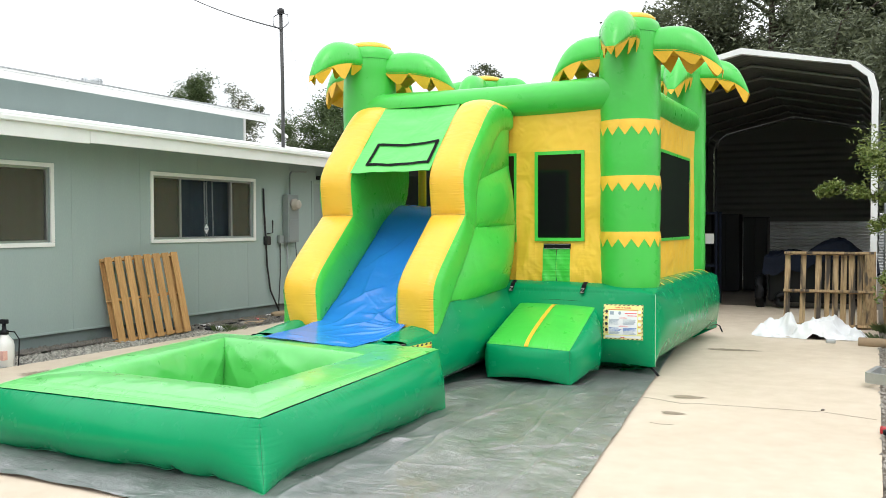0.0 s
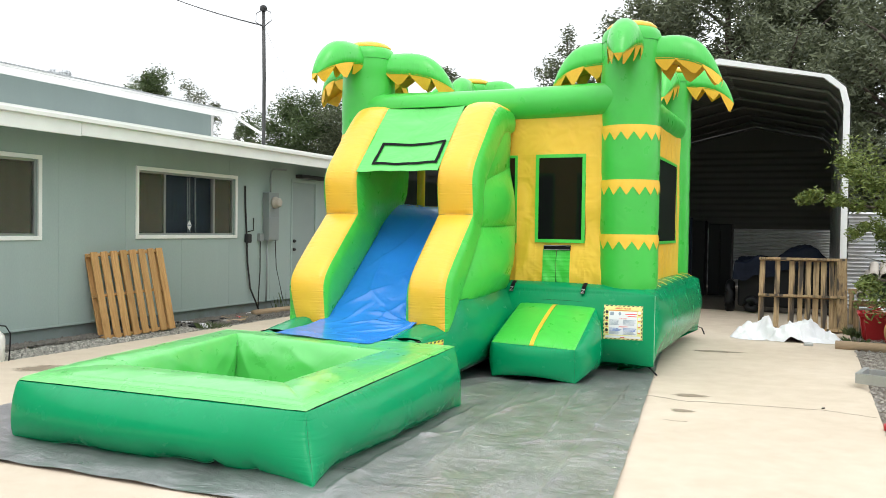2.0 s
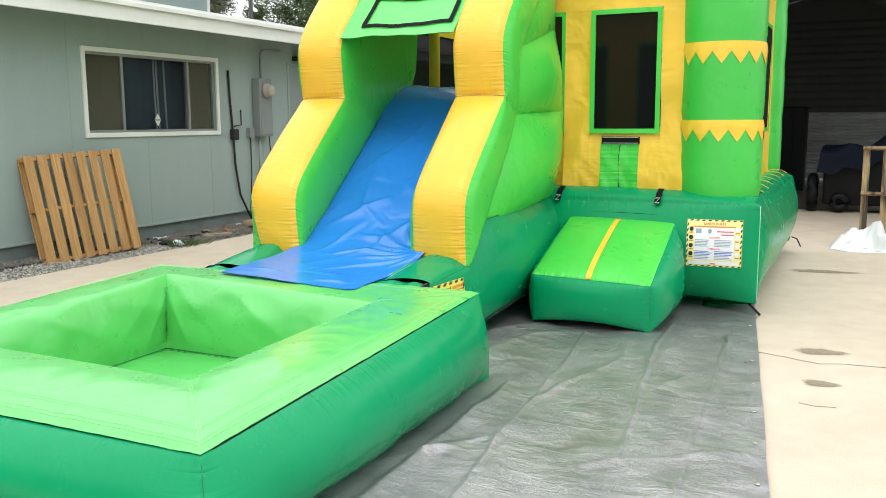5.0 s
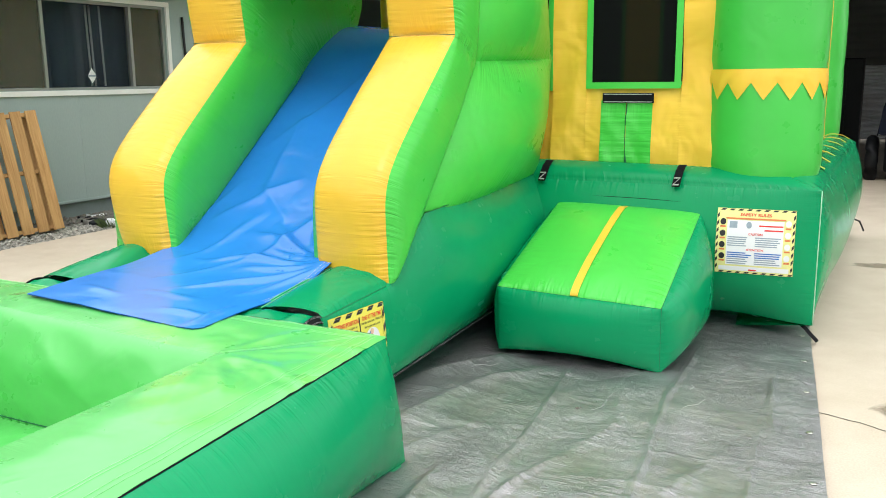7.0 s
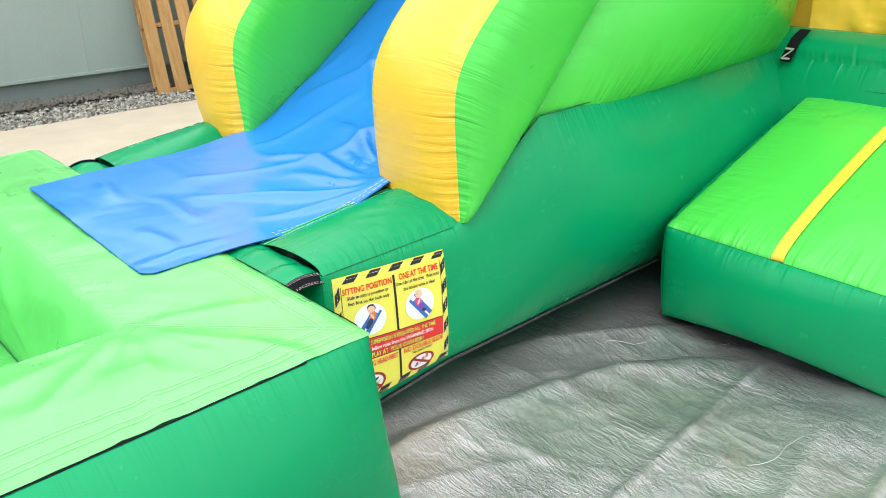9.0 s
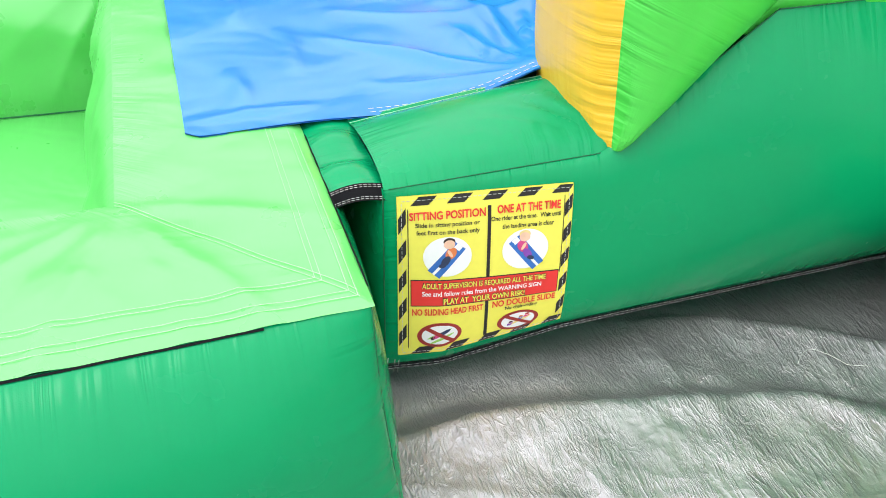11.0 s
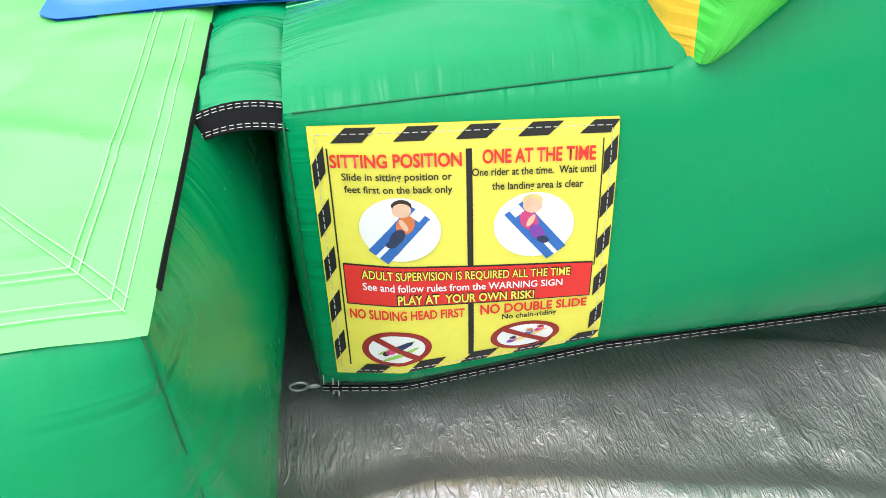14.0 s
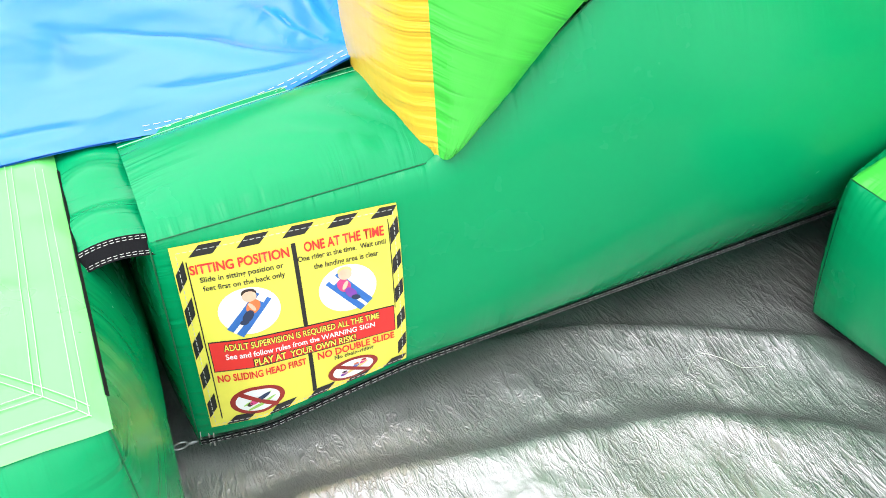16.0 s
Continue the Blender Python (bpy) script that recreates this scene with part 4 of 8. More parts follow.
BACK = [(7.69, 0.585), (8.0, 0.86), (8.60, 1.56), (8.62, 2.02), (9.24, 2.62), (9.56, 2.66)]   # rear edge of the pads


def smooth_line(pts, crease=2, steps=13):
    """The profile with its bends rounded, but for the sewn crease."""
    out = []
    for i in range(5):
        a, b = Vector((*pts[i], 0)), Vector((*pts[i + 1], 0))
        for k in range(steps + (i == 4)):
            out.append(a.lerp(b, k / steps))
    for _ in range(10):
        nxt = list(out)
        for k in range(1, len(out) - 1):
            if k != crease * steps:
                nxt[k] = out[k] * 0.5 + (out[k - 1] + out[k + 1]) * 0.25
        out = nxt
    return [(p.x, p.y) for p in out]


INNER = [(7.70, 0.585), (7.98, 0.73), (8.88, 1.46), (9.06, 1.63), (9.54, 1.80), (9.60, 1.86)]   # where the pads meet the slide bed
F_LINE, B_LINE, I_LINE = smooth_line(FIN), smooth_line(BACK), smooth_line(INNER)
N_FIN = len(F_LINE) - 1


def fin_sample(line, v):
    k = min(int(v * N_FIN), N_FIN - 1)
    t = v * N_FIN - k
    return line[k][0] + (line[k + 1][0] - line[k][0]) * t, line[k][1] + (line[k + 1][1] - line[k][1]) * t


def pinch(v):
    """The pad is drawn in at its foot and at the crease."""
    return min(1.0, (abs(v - 0.4) / 0.075) ** 0.5) * (0.35 + 0.65 * min(1.0, (v / 0.06) ** 0.5))


for x0, x1 in FX:
    bm = bmesh.new()

    def side_x(u, v):
        """Across the pad; the far pad is drawn in at its foot."""
        k = max(0.0, 1 - v / 0.2) ** 1.6 if x0 < -4 else 0.0
        return x0 + 0.085 * k + (x1 + 0.02 * k - x0 - 0.085 * k) * u

    def front(u, v):
        y, z = fin_sample(F_LINE, v)
        ya, za = fin_sample(F_LINE, max(0, v - 0.012))
        yb, zb3 = fin_sample(F_LINE, min(1, v + 0.012))
        d = math.hypot(yb - ya, zb3 - za)
        k = 0.062 * hump(u, 2.0) * (0.25 + 0.75 * pinch(v))
        return V(side_x(u, v), y - (zb3 - za) / d * k, z + (yb - ya) / d * k)

    def flank(u, v, sgn):
        ya, za = fin_sample(F_LINE, v)
        inward = (sgn > 0) == (x0 < -4)
        yb, zb3 = fin_sample(I_LINE if inward else B_LINE, v)
        k = (0.055 * hump(u, 2.0) - 0.035 * u if inward else 0.05 * hump(u, 2.2)) * (0.2 + 0.8 * (pinch(v) if not inward else 1 - (1 - pinch(v)) * (1 - u) ** 2))
        return V(side_x(1 if sgn > 0 else 0, v * (1 - u) + u * max(v, 0.2)) * (1 - u) + (x1 if sgn > 0 else x0) * u + sgn * k, ya + (yb - ya) * u, za + (zb3 - za) * u)

    for v0, v1, e0, e1 in ((0.0, 0.4, 1, 1), (0.4, 1.0, 1, 0)):
        skin(bm, lambda u, v: front(u, v0 + (v1 - v0) * v), 16, 44, x1 - x0, 3.2 * (v1 - v0), 0, (1, 1, e0, e1), spaced=False)
        for sgn in (1, -1):
            skin(bm, lambda u, v: flank(u, v0 + (v1 - v0) * v, sgn), 10, 44, DEPTH, 3.2 * (v1 - v0), 1, (1, 0.5, e0, e1), spaced=False, flip=sgn < 0)
    for k in range(0, N_FIN, 5):
        (pa, qa), (pb, qb) = B_LINE[k], B_LINE[min(k + 5, N_FIN)]
        quad_skin(bm, (x1, pa, qa), (x0, pa, qa), (x0, pb, qb), (x1, pb, qb), 0.0, 2, 2, mat=1)
    part("slide_pad", weld(bm, 0.002), [YELLOW, LIME], castle, "yellow-fronted green inflated slide side")

# body of the slide under and behind the pads
SIDE_TOP = [(7.165, 0.53), (7.66, 0.563), (8.0, 0.85), (9.50, 0.90)]


def top_line(y):
    for (a, za), (b, zb2) in zip(SIDE_TOP, SIDE_TOP[1:]):
        if y <= b:
            return za + (zb2 - za) * (y - a) / (b - a)
    return SIDE_TOP[-1][1]


def foot_z(y):
    """Height of the hem, which the air lifts off the ground behind the front corner."""
    return 0.074 + 0.059 * min(1, (y - 7.165) / 0.41) + 0.042 * min(1, max(0, (y - 7.57) / 1.1))


def flank_point(y, v, side=1, lift=0.0):
    """The dark green flank of the slide: y along, v from the foot to the upper seam."""
    z0, z1 = foot_z(y), top_line(y)
    u = (y - 7.165) / (9.5 - 7.165)
    grow = min(1, (y - 7.165) / 0.55) ** 0.5
    soft = hump(v, 2.4) if y < 7.66 else hump(v, 2.4) + (max(0.55, hump(v, 2.4)) - hump(v, 2.4)) * min(1, (y - 7.66) / 0.5) * (v > 0.5)
    back = min(1, max(0, (y - 7.5) / 0.9))
    back = back * back * (3 - 2 * back)
    soft = soft * (1 - back) + (math.sin(math.pi * min(1, v * 1.02)) ** 0.85 + 0.2 * v ** 1.5) * back
    x = (0.035 + 0.105 * back) * grow * soft + 0.018 * v * v * min(1, (y - 7.165) / 0.5) * min(1, max(0, (7.74 - y) / 0.1)) + lift + 0.034 * (1 - v) * min(1, (y - 7.165) / 0.12)
    return V(-3.155 + x if side > 0 else -4.845 - x, y, z0 + (z1 - z0) * v)


bm = bmesh.new()
for side in (1, -1):
    skin(bm, lambda u, v: flank_point(7.165 + u * 2.335, v, side), 44, 16, 2.335, 0.7, 0, (1, 1, 1, 1), flip=side < 0)
for side in (1, -1):      # underside, drawn in from the hem to the ground
    skin(bm, lambda u, v: flank_point(7.165 + u * 2.335, 0.0, side) * (1 - v) + V(-3.42 if side > 0 else -4.58, 7.165 + u * 2.335, 0.012) * v, 30, 3, 2.335, 0.3, 0, (0, 0, 0, 0), flip=side > 0)
quad_skin(bm, (-4.845, 7.165, 0.045), (-3.155, 7.165, 0.045), (-3.155, 7.165, 0.53), (-4.845, 7.165, 0.53), 0.05, 30, 12)
part("slide_base", weld(bm, 0.003), GREEN, castle, "dark green inflated slide base")


bm = bmesh.new()


def hem_pt(k, w=0.0, lift=0.0):
    return flank_point(7.165 + 2.33 * k, 0.0, 1) + V(0.010 - 0.3 * w + 0.95 * lift, 0, -0.001 + 0.95 * w + 0.3 * lift)


strip(bm, [hem_pt(k / 50) for k in range(51)], (-0.3, 0, 0.95), 0.0085, (0.95, 0, 0.3), 0.005)
hem_ob = part("foot_hem", bm, BLACKWEB, castle, "black webbing hem with white stitching", smooth=False)
for w in (-0.0024, 0.0024):
    bm = bmesh.new()
    for k in range(0, 480, 3):
        strip(bm, [hem_pt(q / 482, w, 0.0052) for q in (k, k + 2.1)], (-0.3, 0, 0.95), 0.0005, (0.95, 0, 0.3), 0.0005)
    part("stitching", bm, WHITETHREAD, hem_ob, smooth=False, kind="stuff")
bm = bmesh.new()
for a in (-0.01, 0.004, 0.012):      # bar tack at the front end
    strip(bm, [V(-3.148 + a * 0.6, 7.176 + a, 0.056), V(-3.142 + a * 0.6, 7.178 + a, 0.096)], (0, 1, 0), 0.0016, (1, 0, 0), 0.001)
part("bar_tack", bm, WHITETHREAD, hem_ob, smooth=False)
bm = bmesh.new()
for c, r, tip in ((V(-3.165, 7.128, 0.060), 0.014, 0.4), (V(-3.16, 7.15, 0.063), 0.010, 1.2)):
    tube(bm, [c + V(r * 0.5 * math.sin(t) * tip, r * math.cos(t), r * 0.8 * math.sin(t)) for t in (2 * math.pi * k / 16 for k in range(17))], 0.0022, 6)
part("snap_hook", bm, STEEL, castle, "small steel snap hook")


def inner_edge(v):
    """Half width and height of the hem between the landing's side cushions and the slide bed."""
    return 0.505 + 0.095 * v * v, 0.516 + 0.10 * v ** 1.4


def landing_top(u, v):
    """u across, v from the front edge back under the pads."""
    side, y = (u - 0.5) * 2, 7.165 + 0.5 * v
    wi, zi = inner_edge(v)
    wo, zo = 0.845 + 0.018 * v, 0.5305 + 0.033 * v
    a = abs(side)
    if a < 0.55:
        half, z = wi * a / 0.55, zi - 0.012
    else:
        k = (a - 0.55) / 0.45
        half = wi + (wo - wi) * k
        puff = hump(k, 2.2) * (0.25 + 0.75 * hump(min(1, 0.06 + 0.94 * v) * 0.62, 2.4))
        crease = 0.0
        for c, w in ((0.16, 0.022), (0.34, 0.02), (0.52, 0.026), (0.70, 0.02), (0.86, 0.024)):    # folds fanning out from the pad's corner
            d = (1 - v) * math.cos(c * 1.5) - (1 - k) * math.sin(c * 1.5)
            crease += 0.022 * math.exp(-(d / w) ** 2) * max(0, 1 - math.hypot(1 - v, 1 - k) / 0.75) * min(1, math.hypot(1 - v, 1 - k) * 5)
        z = zi + (zo - zi) * k + 0.062 * puff - crease * hump(k, 2)
    return V(-4.0 + math.copysign(half, side), y, z)


bm = bmesh.new()
skin(bm, landing_top, 80, 40, 1.69, 0.5, 0, (1, 1, 1, 0), spaced=False)
part("landing", weld(bm, 0.001), GREEN, castle, "dark green inflated landing at the foot of the slide")

# upper flank: bulging lime cushions above the dark base
for side in (1, -1):
    x = -3.15 if side > 0 else -4.85
    bm = bmesh.new()
    sg = 1 if side > 0 else -1
    low0, low1 = flank_point(8.0, 1.0, side).x, flank_point(9.5, 1.0, side).x
    tuck = (-3.15 + 0.075) if side > 0 else (-4.85 - 0.075)
    for pts, b in (([(low0 - sg * 0.02, 7.90, 0.79), (low1, 9.50, 0.902), (tuck, 9.585, 1.60), (x - sg * 0.03, 8.46, 1.57)], 0.15), ([(x - sg * 0.03, 8.46, 1.57), (tuck, 9.585, 1.60), (x, 9.56, 2.27), (x - sg * 0.03, 8.54, 2.04)], 0.12), ([(x - sg * 0.01, 8.60, 2.02), (x, 9.56, 2.27), (x, 9.57, 2.84), (x - sg * 0.01, 9.06, 2.74)], 0.05)):
        q = [V(*p) for p in pts]

        def pillow(u, v, q=q, b=b):
            p = q[0] * (1 - u) * (1 - v) + q[1] * u * (1 - v) + q[2] * u * v + q[3] * (1 - u) * v
            return p + V(sg * b * math.sin(math.pi * u ** 1.35) ** 0.75 * (0.08 + 0.92 * math.sin(math.pi * v) ** 0.7), 0, 0)

        skin(bm, pillow, 20, 18, 1.2, 0.7, flip=side < 0)
    part("slide_flank", weld(bm), LIME, castle, "bright green inflated slide flank")

# blue bed from the top of the slide over the landing onto the pool rim
BX = (-4.475, -3.50)


def bed_point(s, x):
    """s metres from the free end of the flap; the bends are eased."""
    if s < 0.1 or s > BED_LEN - 0.1:
        return bed_line(s, x)
    return sum((bed_line(s + k * 0.03, x) for k in range(-3, 4)), Vector()) / 7


def bed_line(s, x):
    line = [(6.80, 0.536), (6.95, 0.541), (7.08, 0.548), (7.2, 0.544), (7.4, 0.562), (7.55, 0.60), (7.72, 0.65), (7.95, 0.77), (8.15, 0.93), (9.15, 1.72), (9.36, 1.84), (9.6, 1.86)]
    acc = 0
    for (y0, z0), (y1, z1) in zip(line, line[1:]):
        d = math.hypot(y1 - y0, z1 - z0)
        if acc + d >= s or (y1, z1) == line[-1]:
            k = min(1, (s - acc) / d)
            y, z = y0 + (y1 - y0) * k, z0 + (z1 - z0) * k
            break
        acc += d
    return V(x, y, z)


BED_LEN = 3.52


# folds that fan out from the corner under the pad: angle, reach, height, width
BED_FOLDS = [(-58, 0.45, 0.014, 0.020), (-38, 0.70, 0.020, 0.018), (-19, 0.50, 0.020, 0.014), (-5, 0.85, 0.024, 0.020), (9, 0.45, 0.022, 0.014), (21, 0.75, 0.026, 0.018), (40, 0.55, 0.024, 0.016), (63, 0.6, 0.022, 0.022)]


# slack folds on the slope: from and to along and across the bed, height, width
BED_CREASES = [(1, 0.98, 1.75, 0.52, 0.0245, 0.0184), (1.05, 0.92, 2.15, 0.8, 0.0216, 0.0161), (1.1, 0.12, 1.55, 0.5, 0.0202, 0.0161), (1.3, 0.35, 2.05, 0.25, 0.0187, 0.0207), (1.55, 0.55, 2.5, 0.62, 0.0158, 0.0207), (0.72, 0.15, 1.25, 0.42, 0.0158, 0.0184), (0.85, 0.55, 1.35, 0.75, 0.0202, 0.0161), (1.25, 0.7, 1.5, 0.98, 0.0202, 0.0138), (1.75, 0.15, 2.3, 0.42, 0.0144, 0.0184), (0.45, 0.3, 0.95, 0.62, 0.013, 0.0184), (0.95, 0.05, 1.5, 0.18, 0.0158, 0.0161), (1.6, 0.78, 2.4, 0.92, 0.0144, 0.0161), (1.15, 0.55, 1.45, 0.3, 0.0173, 0.0138), (1.4, 0.85, 1.9, 0.62, 0.0158, 0.0161), (0.9, 0.78, 1.15, 0.5, 0.0158, 0.0138), (1.9, 0.3, 2.7, 0.52, 0.0115, 0.0184)]


def bed(u, v):
    s = BED_LEN * v
    spread = max(0, 1 - abs(s - 0.86) / 0.55) ** 1.3
    under = 0.13 * min(1, max(0, (s - 0.98) / 0.25))
    x0, x1 = BX[0] - 0.03 * math.sin(min(1, s / 0.9) * math.pi) - under, BX[1] + 0.012 + 0.09 * spread + under * (s > 1.0)
    if s < 0.04:
        x1 -= 0.03 * (1 - s / 0.04) ** 2
    x = x0 + (x1 - x0) * u
    p = bed_point(s, x)
    dx = x1 - x
    far, ang = math.hypot(dx, s - 0.84), math.degrees(math.atan2(s - 0.84, dx + 1e-6)) + 9 * noise.noise(V(x * 3.1 + 0.3, s * 3.1, 4))
    for a, reach, h, w in BED_FOLDS:
        d = math.radians(ang - a) * far
        p.z += h * math.exp(-abs(d / w) ** 1.4) * max(0, math.sin(math.pi * min(1, far / reach))) * min(1, dx / 0.05)
    for s1, d0, d1, h in ((0.14, 0.07, 0.36, 0.011), (0.30, 0.25, 0.6, 0.008), (0.2, 0.6, 0.9, 0.008)):
        p.z += h * math.exp(-((s - s1 - 0.03 * noise.noise(V(x * 4, 1, s1))) / 0.022) ** 2) * max(0, math.sin(math.pi * min(1, max(0, (dx - d0) / (d1 - d0)))))
    p.z += 0.009 * math.exp(-((dx - 0.085) / 0.02) ** 2) * max(0, math.sin(math.pi * min(1, s / 0.32)))
    p.z += 0.012 * max(0, 1 - abs(s - 0.8) / 0.9) * noise.noise(V(x * 3, s * 2.5, 2)) * min(1, dx / 0.08)
    p.z += 0.045 * spread * max(0, (u - 0.8) / 0.2) ** 2 * (s > 0.5) * min(1, (s - 0.5) / 0.3)
    if s < 0.55:
        p.z += 0.004 * noise.noise(V(x * 5, s * 2, 1)) + 0.006 * max(0, 1 - s / 0.2) * max(0, noise.noise(V(x * 4, 0, 5)))
    p.z += 0.04 * min(1, max(0, (-3.6 - x) / 0.8)) * min(1, max(0, (0.85 - s) / 0.4))
    for s0, q0, s1, q1, h, w in BED_CREASES:      # slack folds up the slope
        ds, dq = s1 - s0, (q1 - q0) * 0.97
        ln = math.hypot(ds, dq)
        al = ((s - s0) * ds + (u - q0) * 0.97 * dq) / ln
        ac = ((s - s0) * dq - (u - q0) * 0.97 * ds) / ln + 0.018 * noise.noise(V(x * 4, s * 4, s0))
        if -0.02 < al < ln + 0.02:
            p.z += h * math.exp(-abs(ac) / w if ac > 0 else -abs(ac) / (w * 2.2)) * max(0, math.sin(math.pi * min(1, max(0, al / ln)))) ** 0.7 * min(1, dx / 0.06)
    if s > 1.2:
        p.z -= 0.04 * math.sin(math.pi * u) * min(1, (s - 1.2) / 0.5)
    return p


bm = bmesh.new()
skin(bm, bed, 90, 230, 0.97, BED_LEN, 0, (0, 0, 0, 0), spaced=False)
skin(bm, lambda u, v: bed(u, v) - V(0, 0, 0.004), 40, 110, 0.97, BED_LEN, 0, (0, 0, 0, 0), spaced=False, flip=True)
part("slide_bed", bm, BLUE, castle, "shiny blue vinyl slide surface")
# stitching on the bed's right edge
bm = bmesh.new()
for off in (0.985, 0.965):
    for k in range(0, 52, 2):
        strip(bm, [bed(off, (0.42 + q * 0.01) / BED_LEN) + V(0, 0, 0.002) for q in (k, k + 1.3)], (1, 0, 0), 0.0013, (0, 0, 1), 0.0006)
part("stitching", bm, WHITETHREAD, castle, "white double stitching", smooth=False)

# hood between the pads with an empty black frame
HB, HT = (8.31, 2.16), (9.06, 2.93)


def hood(u, v):
    x = FX[0][1] + (FX[1][0] - FX[0][1]) * u
    y, z = HB[0] + (HT[0] - HB[0]) * v, HB[1] + (HT[1] - HB[1]) * v
    sag = 0.05 * math.sin(math.pi * u) * math.sin(math.pi * v) ** 0.7 + (0.025 * math.sin(math.pi * u) if v > 0.8 else 0)
    w = 0.010 * noise.noise(V(u * 5, v * 3, 0))
    return V(x, y + sag * 0.7 + w, z - sag * 0.7 - w)


bm = bmesh.new()
skin(bm, hood, 24, 20, 0.95, 1.06, 0, (1, 1, 0, 1))
skin(bm, lambda u, v: hood(u, v) + V(0, 0.006, -0.004), 24, 20, 0.95, 1.06, 0, (1, 1, 0, 1), flip=True)
quad_skin(bm, (FX[0][1], HT[0], HT[1]), (FX[1][0], HT[0], HT[1]), (FX[1][0], WALL_F, 2.90), (FX[0][1], WALL_F, 2.90), 0.0, 10, 6)
hood_ob = part("slide_hood", bm, SLIDEGREEN, castle, "light green slide hood with an empty black frame")
for p, q, horiz in (((0.15, 0.12), (0.955, 0.12), True), ((0.15, 0.435), (0.955, 0.435), True), ((0.165, 0.12), (0.165, 0.435), False), ((0.94, 0.12), (0.94, 0.435), False)):
    bm = bmesh.new()
    pts = [hood(p[0] + (q[0] - p[0]) * k / 12, p[1] + (q[1] - p[1]) * k / 12) + V(0, -0.008, 0.006) for k in range(13)]
    strip(bm, pts, (0, 0.7, 0.7) if horiz else (1, 0, 0), 0.034, (0, -1, 1), 0.003)
    part("frame_bar", bm, BLACKWEB, hood_ob, "black hook-and-loop frame bar", smooth=False)

# interior: a yellow post inside the slide's mouth
bm = bmesh.new()
tube(bm, [V(-4.36, 9.76, 1.75 + 1.2 * k / 6) for k in range(7)], 0.05, 14)
part("mouth_post", bm, YELLOW, castle, "yellow inflated post inside the slide mouth")

# entrance step
bm = bmesh.new()
S = dict(fl=(-2.965, 8.50, 0.392), fr=(-2.088, 8.51, 0.362), bl=(-2.93, 9.36, 0.742), br=(-2.08, 9.36, 0.722))
G = dict(fl=(-2.955, 8.50, 0.045), fr=(-2.095, 8.545, 0.018), bl=(-2.92, 9.40, 0.05), br=(-2.06, 9.40, 0.05))


def step_side(a, b, c, d, bulge, arch_h):
    """A swelling side of the step whose foot lifts between its corners."""
    f = quad(a, b, c, d, bulge)
    skin(bm, lambda u, v: f(u, v) + V(0, 0, arch_h * math.sin(math.pi * u) * (1 - v) ** 3), 24, 14, (Vector(b) - Vector(a)).length, 0.4, 1)


step_side(G["fl"], G["fr"], S["fr"], S["fl"], 0.075, 0.035)
step_side(G["fr"], G["br"], S["br"], S["fr"], 0.125, 0.05)
step_side(G["bl"], G["fl"], S["fl"], S["bl"], 0.09, 0.03)
top_f = quad(S["fl"], S["fr"], S["br"], S["bl"], 0.055)
skin(bm, top_f, 26, 20, 0.85, 0.93, 0)
step = part("entrance_step", weld(bm, 0.004), [LIME, GREEN], castle, "inflated entrance step, lime on top and dark green below")
bm = bmesh.new()
strip(bm, [top_f(0.49, (k / 24) ** 2) + V(0, -0.003, 0.005) for k in range(25)], (1, 0, 0), 0.042, (0, -0.4, 1), 0.003)
part("stripe", bm, SHEET_YELLOW, step, "yellow centre stripe", smooth=False)
bm = bmesh.new()
strip(bm, [V(-2.93 + 0.88 * k / 16, 9.375, 0.755 + 0.035 * hump(k / 16) - 0.01 * k / 16) for k in range(17)], (0, 1, 0), 0.03, (0, 0, 1), 0.004)
part("seam", bm, BLACKWEB, step, "black seam tape", smooth=False)

# sewn seams that show as fine dark lines
def seam(pts, parent, r=0.0016, mat=None):
    b2 = bmesh.new()
    tube(b2, pts, r, 5)
    part("seam", b2, mat or SEAM, parent)


seam([flank_point(7.175 + 0.485 * k / 16, 1.0, 1) + V(0.001, 0, 0.001) for k in range(17)], castle, 0.0012)
seam([flank_point(7.66 + 0.34 * k / 8, 1.0, 1) + V(0.003, 0, 0.001) for k in range(9)], castle)
seam([flank_point(8.0 + 1.48 * k / 20, 1.0, 1) + V(0.003, 0, 0.0) for k in range(21)], castle)
seam([V(-3.155 + 0.001, 7.163, 0.06 + 0.46 * k / 10) for k in range(11)], castle)
for a, b in (("fl", "fr"), ("fr", "br")):
    seam([Vector(S[a]).lerp(Vector(S[b]), k / 10) for k in range(11)], step)
seam([Vector(G["fr"]).lerp(Vector(S["fr"]), k / 8) for k in range(9)], step)
for x0, x1 in FX:
    seam([V(x0 + (x1 - x0) * k / 12, *fin_sample(F_LINE, 0.4)) + V(0, -0.012 * hump(k / 12) - 0.004, 0.004) for k in range(13)], castle)
HEM_V = [k / 12 for k in range(12)]
bm = bmesh.new()
strip(bm, [landing_top(0.783, v) + V(0, 0, 0.004) for v in HEM_V], (1, 0, 0.1), 0.034, (0, 0, 1), 0.003)
hm = part("hem_strip", bm, GREEN, castle, "green hem beside the slide bed", smooth=False)
for w in (-0.011, 0.011):
    bm = bmesh.new()
    strip(bm, [landing_top(0.783, v) + V(w, 0, 0.0072 + w * 0.1) for v in HEM_V], (1, 0, 0.1), 0.0018, (0, 0, 1), 0.0008)
    part("stitching", bm, SEAMPALE, hm, smooth=False)

